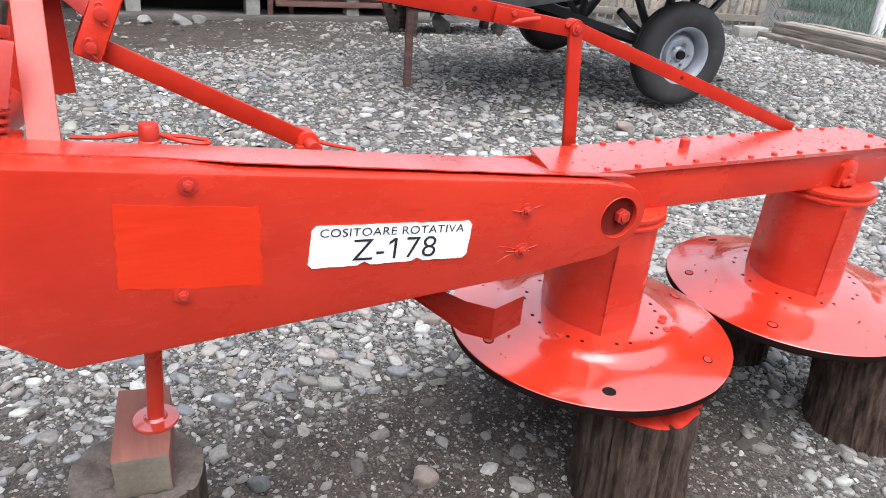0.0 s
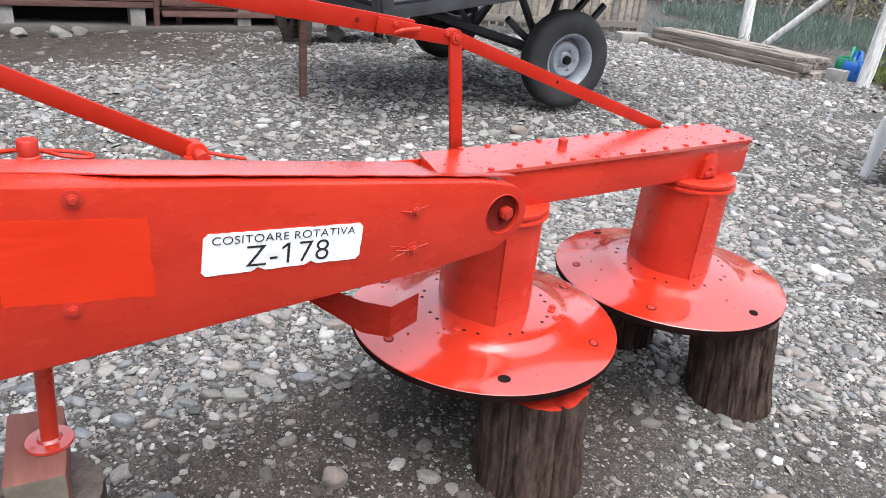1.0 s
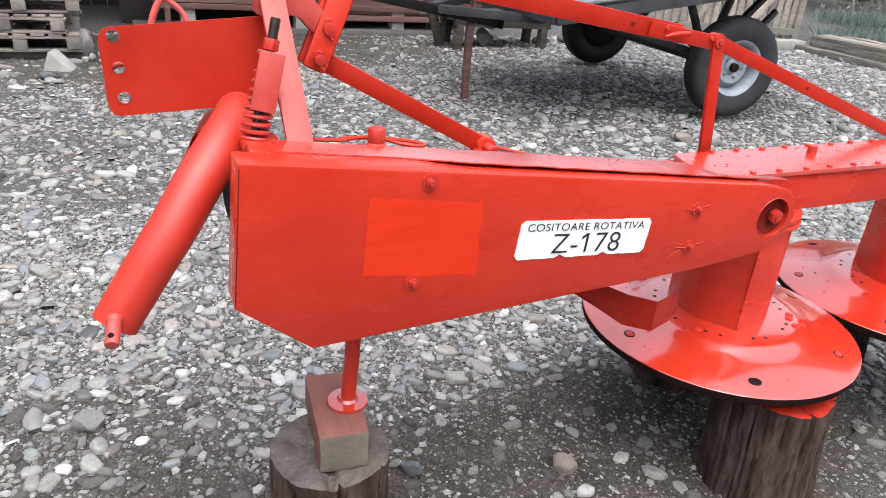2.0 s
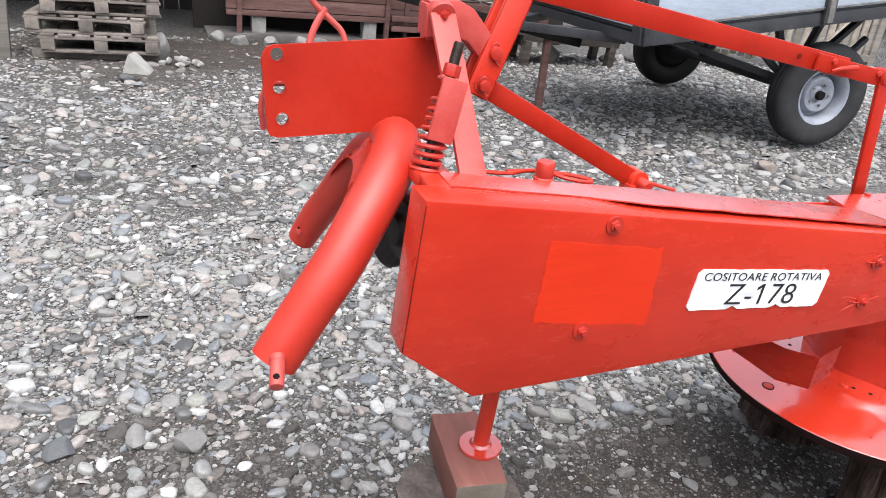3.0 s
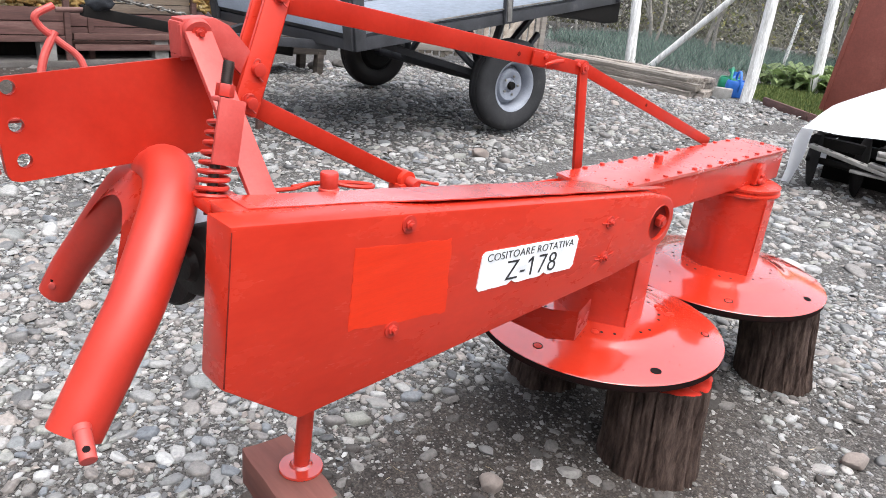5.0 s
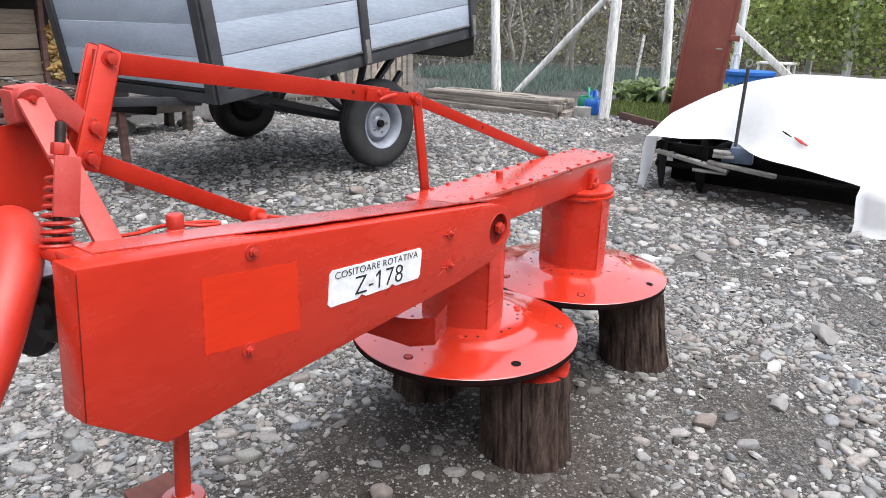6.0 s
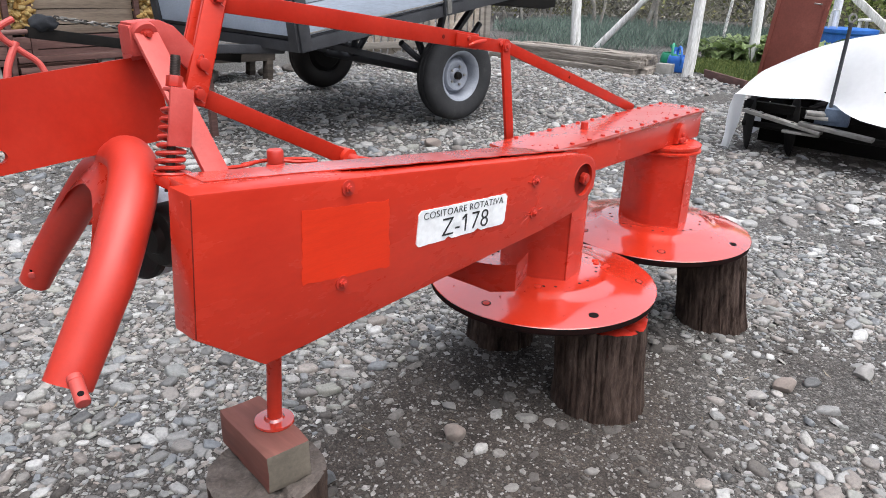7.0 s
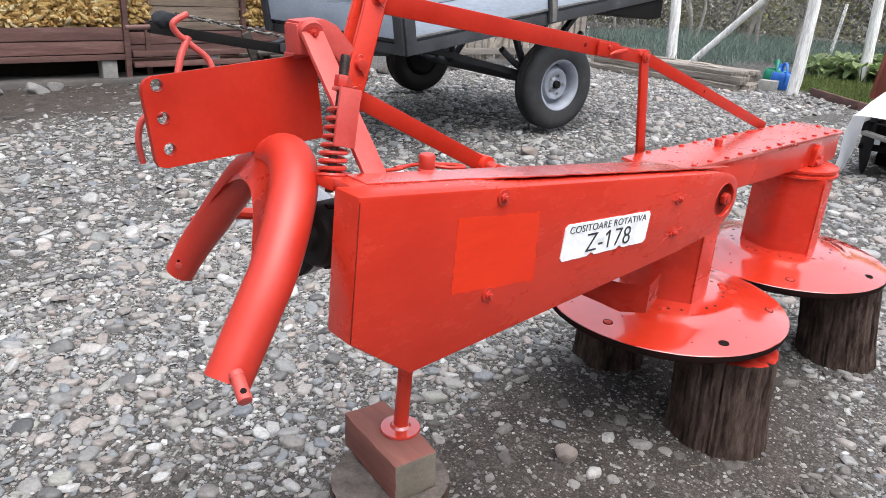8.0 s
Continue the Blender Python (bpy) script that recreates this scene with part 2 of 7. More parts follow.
# boards set darker to hold the shade under the crib
DARK_WALL = surface("dark_barn_boards", [(0.25, (0.010, 0.008, 0.007)), (0.7, (0.035, 0.026, 0.022))], 5, 0.9, fine=40, depth=0.002, stretch=(3, 3, 0.3))
# near-black discs of this stand for the shade inside slots and holes
HOLE = surface("dark_slot", [(0.3, (0.006, 0.005, 0.005)), (0.7, (0.02, 0.012, 0.012))], 50, 0.8, spec=0.05)


def island_material(name, stops, rough=0.8, noise_scale=60.0, depth=0.001, through_light=0.0, spec=0.35):
    """For many small joined pieces: each takes its own shade."""
    m, nt, b = nodes_of(name)
    g = nt.nodes.new("ShaderNodeNewGeometry")
    co = nt.nodes.new("ShaderNodeTexCoord").outputs["Object"]
    col = ramp(nt, g.outputs["Random Per Island"], stops)
    n = noise_tex(nt, co, noise_scale, 6, 0.72)
    grain = ramp(nt, n.outputs["Fac"], [(0.28, (0.58, 0.58, 0.58)), (0.5, (0.97, 0.97, 0.97)), (0.72, (1.28, 1.27, 1.25))])
    col = mix(nt, 1.0, col, grain, "MULTIPLY")
    nt.links.new(col, b.inputs["Base Color"])
    b.inputs["Roughness"].default_value = rough
    b.inputs["Specular IOR Level"].default_value = spec
    if through_light:
        tr = nt.nodes.new("ShaderNodeBsdfTranslucent")
        nt.links.new(col, tr.inputs["Color"])
        ms = nt.nodes.new("ShaderNodeMixShader")
        ms.inputs["Fac"].default_value = through_light
        nt.links.new(b.outputs[0], ms.inputs[1])
        nt.links.new(tr.outputs[0], ms.inputs[2])
        nt.links.new(ms.outputs[0], nt.nodes["Material Output"].inputs["Surface"])
    bump(nt, b, n.outputs["Fac"], 0.5, depth)
    return m


PEBBLE = island_material("river_pebbles", [(0.0, (0.070, 0.070, 0.071)), (0.10, (0.14, 0.138, 0.136)), (0.20, (0.225, 0.195, 0.176)), (0.32, (0.19, 0.188, 0.184)), (0.43, (0.275, 0.272, 0.265)), (0.52, (0.150, 0.162, 0.178)), (0.62, (0.250, 0.248, 0.220)), (0.72, (0.315, 0.311, 0.304)), (0.80, (0.265, 0.226, 0.20)), (0.92, (0.35, 0.346, 0.338)), (1.0, (0.47, 0.465, 0.455))], 0.48, 90, 0.003, 0.0, 0.6)
PEBBLE_DIRTY = island_material("earth_stained_pebbles", [(0.0, (0.050, 0.044, 0.040)), (0.35, (0.11, 0.10, 0.093)), (0.65, (0.17, 0.158, 0.148)), (0.88, (0.24, 0.228, 0.216)), (1.0, (0.36, 0.35, 0.335))], 0.85, 90, 0.003)
GRIT = island_material("grey_grit", [(0.0, (0.030, 0.027, 0.025)), (0.4, (0.085, 0.078, 0.073)), (0.8, (0.17, 0.162, 0.155)), (1.0, (0.34, 0.335, 0.325))], 0.8, 120, 0.001)
LEAF_HEDGE = island_material("hedge_leaves", [(0.0, (0.08, 0.10, 0.04)), (0.4, (0.17, 0.19, 0.07)), (0.7, (0.27, 0.27, 0.10)), (0.9, (0.38, 0.34, 0.13)), (1.0, (0.30, 0.22, 0.12))], 0.6, 20, 0.001, 0.3)
LEAF_VINE = island_material("vine_leaves", [(0.0, (0.12, 0.165, 0.055)), (0.3, (0.33, 0.42, 0.14)), (0.7, (0.53, 0.61, 0.24)), (1.0, (0.68, 0.68, 0.35))], 0.45, 20, 0.001, 0.5)
LEAF_DRY = island_material("dry_brush", [(0.0, (0.05, 0.045, 0.04)), (0.4, (0.18, 0.168, 0.145)), (0.75, (0.36, 0.335, 0.285)), (1.0, (0.62, 0.59, 0.53))], 0.8, 20, 0.001, 0.2)
LEAF_ONION = island_material("onion_leaves", [(0.0, (0.075, 0.12, 0.10)), (0.5, (0.14, 0.205, 0.17)), (1.0, (0.27, 0.35, 0.29))], 0.45, 20, 0.001, 0.25)
LEAF_CABBAGE = island_material("cabbage_leaves", [(0.0, (0.13, 0.20, 0.075)), (0.5, (0.21, 0.31, 0.12)), (1.0, (0.36, 0.44, 0.22))], 0.4, 20, 0.001, 0.2)
GRASS = island_material("short_grass", [(0.0, (0.05, 0.085, 0.02)), (0.5, (0.10, 0.14, 0.035)), (1.0, (0.20, 0.22, 0.07))], 0.7, 20, 0.001, 0.2)
STRAW = island_material("straw_bits", [(0.0, (0.20, 0.15, 0.09)), (1.0, (0.50, 0.42, 0.28))], 0.8, 20, 0.001)
WATER = island_material("rain_drops", [(0.0, (0.40, 0.018, 0.009)), (1.0, (0.47, 0.024, 0.012))], 0.06, 20, 0.0001)


def ground_material():
    m, nt, b = nodes_of("gravelly_earth")
    co = nt.nodes.new("ShaderNodeTexCoord").outputs["Object"]
    big = noise_tex(nt, co, 0.9, 6, 0.6)
    mid = noise_tex(nt, co, 9, 5, 0.65)
    v1 = noise_tex(nt, co, 60, kind="voronoi")
    v2 = noise_tex(nt, co, 150, kind="voronoi")
    fine = noise_tex(nt, co, 260, 3, 0.6)
    soil = ramp(nt, mid.outputs["Fac"], [(0.25, (0.026, 0.022, 0.020)), (0.6, (0.063, 0.053, 0.047)), (0.85, (0.11, 0.096, 0.087))])
    grit = mix(nt, 0.55, v1.outputs["Color"], v2.outputs["Color"])
    bw = nt.nodes.new("ShaderNodeRGBToBW")
    nt.links.new(grit, bw.inputs[0])
    gritcol = ramp(nt, bw.outputs[0], [(0.2, (0.034, 0.033, 0.032)), (0.5, (0.088, 0.0865, 0.084)), (0.8, (0.22, 0.217, 0.213))])
    at = nt.nodes.new("ShaderNodeVertexColor")
    at.layer_name = "bare"
    fac = nt.nodes.new("ShaderNodeMath")
    fac.operation = "MULTIPLY_ADD"
    nt.links.new(big.outputs["Fac"], fac.inputs[0])
    fac.inputs[1].default_value = 0.8
    sub = nt.nodes.new("ShaderNodeSeparateColor")
    nt.links.new(at.outputs["Color"], sub.inputs[0])
    inv = nt.nodes.new("ShaderNodeMath")
    inv.operation = "MULTIPLY_ADD"
    nt.links.new(sub.outputs[0], inv.inputs[0])
    inv.inputs[1].default_value, inv.inputs[2].default_value = -0.9, 0.35
    nt.links.new(inv.outputs[0], fac.inputs[2])
    fac.use_clamp = True
    col = mix(nt, fac.outputs[0], soil, gritcol)
    v3 = noise_tex(nt, co, 210, kind="voronoi")
    bw3 = nt.nodes.new("ShaderNodeRGBToBW")
    nt.links.new(v3.outputs["Color"], bw3.inputs[0])
    speck = ramp(nt, bw3.outputs[0], [(0.2, (0.45, 0.45, 0.45)), (0.55, (1.0, 1.0, 1.0)), (0.8, (1.7, 1.66, 1.6)), (0.97, (2.6, 2.5, 2.4))])
    col = mix(nt, 0.75, col, speck, "MULTIPLY")
    dirt = ramp(nt, fine.outputs["Fac"], [(0.25, (0.75, 0.75, 0.75)), (0.75, (1.2, 1.2, 1.2))])
    col = mix(nt, 1.0, col, dirt, "MULTIPLY")
    nt.links.new(col, b.inputs["Base Color"])
    b.inputs["Roughness"].default_value = 0.9
    b.inputs["Specular IOR Level"].default_value = 0.25
    n = bump(nt, b, v1.outputs["Distance"], -0.5, 0.012)
    n = bump(nt, b, v2.outputs["Distance"], -0.6, 0.006, n)
    bump(nt, b, fine.outputs["Fac"], 0.5, 0.003, n)
    return m


GROUND = ground_material()


# ---- mesh helpers ----
def finish(bm, name, material, sharp=35):
    bmesh.ops.recalc_face_normals(bm, faces=bm.faces)
    me = bpy.data.meshes.new(name)
    bm.to_mesh(me)
    bm.free()
    for p in me.polygons:
        p.use_smooth = True
    me.set_sharp_from_angle(angle=radians(sharp))
    for mt in (material if isinstance(material, (list, tuple)) else [material]):
        me.materials.append(mt)
    return me


def thing(name, at, label, category, group="", kind=""):
    ob = new(name)
    ob.location = at
    ob.empty_display_size = 0.1
    return tagged(ob, label, category, group, kind)


def part(name, bm, material, parent, label="", sharp=35, kind=""):
    """Links a bmesh, in world coordinates, as one mesh under a thing or a part."""
    ob = new(name, finish(bm, name, material, sharp))
    ob.parent = parent
    root = parent
    while root.parent:
        root = root.parent
    if parent is root:
        ob.matrix_parent_inverse = Matrix.Translation(-Vector(root.location))
    return tagged(ob, label, "", "", kind)


def solo(name, bm, material, label, category, group="", kind="", sharp=35):
    """A thing of one mesh, its origin at its base."""
    xs = [v.co for v in bm.verts]
    o = Vector((sum(v.x for v in xs) / len(xs), sum(v.y for v in xs) / len(xs), min(v.z for v in xs)))
    bmesh.ops.translate(bm, verts=bm.verts, vec=-o)
    ob = new(name, finish(bm, name, material, sharp))
    ob.location = o
    return tagged(ob, label, category, group, kind)


def box(bm, size, m, bev=0.0):
    r = bmesh.ops.create_cube(bm, size=1.0, matrix=m @ Matrix.Diagonal((*size, 1)))
    if bev:
        es = list({e for v in r["verts"] for e in v.link_edges})
        bmesh.ops.bevel(bm, geom=es, offset=bev, segments=2, profile=0.6, affect="EDGES")


def span(p0, p1, up=(0, 0, 1)):
    """A frame with x from p0 to p1, at their middle, and z as near to up as can be."""
    a, b = Vector(p0), Vector(p1)
    x = (b - a).normalized()
    y = Vector(up).cross(x).normalized()
    z = x.cross(y)
    return Matrix.Translation((a + b) / 2) @ Matrix((x, y, z)).transposed().to_4x4(), (b - a).length


def bar(bm, p0, p1, thick, high, up=(0, 0, 1), bev=0.002, extra=0.0):
    m, n = span(p0, p1, up)
    box(bm, (n + 2 * extra, thick, high), m, bev)


def cyl(bm, p0, p1, r, r2=None, seg=20, bev=0.0):
    a, b = Vector(p0), Vector(p1)
    m = Matrix.Translation((a + b) / 2) @ (b - a).to_track_quat("Z", "Y").to_matrix().to_4x4()
    res = bmesh.ops.create_cone(bm, cap_ends=True, segments=seg, radius1=r, radius2=r if r2 is None else r2, depth=(b - a).length, matrix=m)
    if bev:
        es = [e for e in {e for v in res["verts"] for e in v.link_edges} if len(e.link_faces) == 2 and e.calc_face_angle() > 0.8]
        bmesh.ops.bevel(bm, geom=es, offset=bev, segments=2, profile=0.6, affect="EDGES")


def revolve(bm, profile, c, seg=64, m=None, shape=None):
    """profile: (r, z) from the axis outwards and back; shape(angle, r): the radius, where it isn't round."""
    rings = []
    for r, z in profile:
        if r < 1e-6:
            rings.append([bm.verts.new((0, 0, z))])
        else:
            ring = []
            for i in range(seg):
                a = 2 * math.pi * i / seg
                q = shape(a, r) if shape else r
                ring.append(bm.verts.new((q * math.cos(a), q * math.sin(a), z)))
            rings.append(ring)
    for a, b in zip(rings, rings[1:]):
        for i in range(seg):
            j = (i + 1) % seg
            if len(a) == 1 and len(b) == 1:
                continue
            if len(a) == 1:
                bm.faces.new((a[0], b[i], b[j]))
            elif len(b) == 1:
                bm.faces.new((a[i], a[j], b[0]))
            else:
                bm.faces.new((a[i], a[j], b[j], b[i]))
    t = Matrix.Translation(c) @ (m or Matrix())
    bmesh.ops.transform(bm, matrix=t, verts=[v for ring in rings for v in ring])


def prism(bm, poly, y0, y1, bev=0.0):
    """An outline in x and z, pushed from y0 to y1."""
    a = [bm.verts.new((x, y0, z)) for x, z in poly]
    b = [bm.verts.new((x, y1, z)) for x, z in poly]
    fs = [bm.faces.new(a), bm.faces.new(b[::-1])]
    n = len(a)
    for i in range(n):
        fs.append(bm.faces.new((a[i], b[i], b[(i + 1) % n], a[(i + 1) % n])))
    bmesh.ops.recalc_face_normals(bm, faces=fs)
    if bev:
        es = [e for e in {e for f in fs for e in f.edges} if e.calc_face_angle() > 0.5]
        bmesh.ops.bevel(bm, geom=es, offset=bev, segments=2, profile=0.6, affect="EDGES")
    return a, b


def smooth_path(pts, n=6):
    pts = [Vector(p) for p in pts]
    out = []
    for i in range(len(pts) - 1):
        p0, p1, p2, p3 = pts[max(i - 1, 0)], pts[i], pts[i + 1], pts[min(i + 2, len(pts) - 1)]
        for k in range(n):
            t = k / n
            out.append(0.5 * ((2 * p1) + (p2 - p0) * t + (2 * p0 - 5 * p1 + 4 * p2 - p3) * t * t + (3 * p1 - p0 - 3 * p2 + p3) * t ** 3))
    return out + [pts[-1]]


def tube(bm, pts, r, seg=10, n=6, curve=True):
    """A round bar along points; r: a radius, or one for each given point."""
    given = len(pts)
    path = smooth_path(pts, n) if curve else [Vector(p) for p in pts]
    rs = [r] * given if isinstance(r, (int, float)) else list(r)
    rings, side = [], None
    for i, p in enumerate(path):
        d = (path[min(i + 1, len(path) - 1)] - path[max(i - 1, 0)]).normalized()
        side = d.orthogonal().normalized() if side is None else (side - d * side.dot(d)).normalized()
        other = d.cross(side)
        u = i / (len(path) - 1) * (given - 1)
        k = min(int(u), given - 2)
        q = rs[k] + (rs[k + 1] - rs[k]) * (u - k)
        rings.append([bm.verts.new(p + q * (math.cos(2 * math.pi * j / seg) * side + math.sin(2 * math.pi * j / seg) * other)) for j in range(seg)])
    for a, b in zip(rings, rings[1:]):
        for j in range(seg):
            bm.faces.new((a[j], a[(j + 1) % seg], b[(j + 1) % seg], b[j]))
    bm.faces.new(rings[0][::-1])
    bm.faces.new(rings[-1])


def hexbolt(bm, p, d, r=0.012, h=0.01, washer=0.0, shank=0.0):
    """A hexagon head at p that sticks out along d, with an optional washer under it and shank end above it."""
    p, d = Vector(p), Vector(d).normalized()
    if washer:
        cyl(bm, p, p + d * 0.003, washer, seg=20)
    cyl(bm, p, p + d * h, r, seg=6, bev=r * 0.12)
    if shank:
        cyl(bm, p + d * h, p + d * (h + shank), r * 0.55, seg=10)


def roughen(bm, size, scale, seed=0.0):
    for v in bm.verts:
        v.co += noise.noise_vector(v.co * scale + Vector((seed, seed * 1.7, 0))) * size


def soup(name, verts, faces, material, label, category, kind="stuff", smooth=True):
    """One object out of big arrays of vertices and equal-sized faces."""
    me = bpy.data.meshes.new(name)
    nv, nf, k = len(verts), len(faces), faces.shape[1]
    me.vertices.add(nv)
    me.vertices.foreach_set("co", verts.astype(np.float32).ravel())
    me.loops.add(nf * k)
    me.loops.foreach_set("vertex_index", faces.astype(np.int32).ravel())
    me.polygons.add(nf)
    me.polygons.foreach_set("loop_start", np.arange(0, nf * k, k, dtype=np.int32))
    me.polygons.foreach_set("loop_total", np.full(nf, k, dtype=np.int32))
    me.polygons.foreach_set("use_smooth", np.full(nf, smooth) if isinstance(smooth, bool) else smooth)
    me.update(calc_edges=True)
    me.materials.append(material)
    return tagged(new(name, me), label, category, "", kind)


def instances(proto_v, proto_f, place):
    """Copies of one small mesh: place is (n, 3, 4)."""
    n, k = len(place), len(proto_v)
    v = np.einsum("nij,kj->nki", place[:, :, :3], proto_v) + place[:, None, :, 3]
    f = proto_f[None] + (np.arange(n) * k)[:, None, None]
    return v.reshape(-1, 3), f.reshape(-1, proto_f.shape[1])


def turn_matrices(rng, n, tilt):
    """Random turns about z with a small lean."""
    a, b, c = rng.uniform(0, 2 * np.pi, n), rng.normal(0, tilt, n), rng.normal(0, tilt, n)
    z, o = np.zeros(n), np.ones(n)
    rz = np.array([[np.cos(a), -np.sin(a), z], [np.sin(a), np.cos(a), z], [z, z, o]]).transpose(2, 0, 1)
    rx = np.array([[o, z, z], [z, np.cos(b), -np.sin(b)], [z, np.sin(b), np.cos(b)]]).transpose(2, 0, 1)
    ry = np.array([[np.cos(c), z, np.sin(c)], [z, o, z], [-np.sin(c), z, np.cos(c)]]).transpose(2, 0, 1)
    return rz @ rx @ ry


# ---- ground ----
def bare(x, y):
    """How far the earth shows between the stones, 0 to 1: a worn patch round the machine and the trodden yard at the
    back. Under the sheet it darkens the ground in place of shade.
    """
    n = noise.noise(Vector((x * 0.9, y * 0.9, 3.1))) * 0.20 + noise.noise(Vector((x * 2.7, y * 2.7, 7.7))) * 0.20 - 0.08
    def bump2(cx, cy, rx, ry, p):
        return p * math.exp(-(((x - cx) / rx) ** 2 + ((y - cy) / ry) ** 2))
    b = bump2(0.78, 0.12, 0.62, 0.34, 1.15) + bump2(1.18, 0.02, 0.42, 0.46, 0.95) + bump2(0.42, -0.25, 0.6, 0.35, 0.7) + bump2(2.0, -0.25, 0.55, 0.42, 0.50) + bump2(1.62, 0.18, 0.30, 0.30, 0.8) + bump2(3.5, -0.6, 0.35, 0.12, 0.35) + bump2(1.5, -0.7, 0.5, 0.3, 0.32) + bump2(-0.5, 0.75, 0.9, 0.65, 0.48) + bump2(-0.7, 3.6, 1.1, 0.8, 0.22) + bump2(-0.12, 0.34, 0.22, 0.2, 0.45)
    b += bump2(0.5, 6.25, 2.6, 0.95, 1.2) + bump2(-0.4, 5.1, 0.7, 0.8, 0.45) + bump2(7.6, 2.6, 1.6, 0.5, 0.22) + bump2(6.0, -0.1, 0.95, 1.2, 1.6) + bump2(2.72, -0.42, 0.20, 0.10, 0.4)
    return max(0.0, min(1.0, b + n))


def height(x, y):
    h = 0.018 * noise.noise(Vector((x * 0.6, y * 0.6, 0))) + 0.006 * noise.noise(Vector((x * 2.3, y * 2.3, 5)))
    near = max(0.0, 1 - math.hypot(x - 1.2, y - 0.4) / 2.2)
    return h * (1 - 0.7 * near)


def make_ground():
    def steps(lo, hi, a, b, fine):
        inner = list(np.arange(a, b + 1e-6, fine))
        out, s = [], fine
        x = a
        while x > lo:
            s *= 1.35
            x -= s
            out.append(x)
        up, s, x = [], fine, b
        while x < hi:
            s *= 1.35
            x += s
            up.append(x)
        return out[::-1] + inner + up
    xs, ys = steps(-400, 400, -2.0, 6.0, 0.07), steps(-400, 400, -1.5, 7.5, 0.07)
    vs = np.array([(x, y, height(x, y) if -20 < x < 20 and -20 < y < 20 else 0.0) for y in ys for x in xs])
    w, h = len(xs), len(ys)
    i = np.arange((h - 1) * w).reshape(h - 1, w)[:, :-1].ravel()
    fs = np.stack([i, i + 1, i + w + 1, i + w], 1)
    ob = soup("ground", vs, fs, GROUND, "grey gravelly earth yard with worn bare patches", "ground", "structure")
    att = ob.data.color_attributes.new("bare", "FLOAT_COLOR", "POINT")
    vals = np.array([(*(bare(x, y) if -12 < x < 16 and -6 < y < 12 else 0.3,) * 3, 1.0) for x, y, z in vs], dtype=np.float32)
    att.data.foreach_set("color", vals.ravel())


make_ground()


# ---- the rotary mower ----
mower = thing("rotary_mower", (1.0, 0.15, 0.0), "bright red repainted drum mower raised on logs in the gravel yard", "mower")


def top_z(x):
    return 0.933 - 0.1053 * x


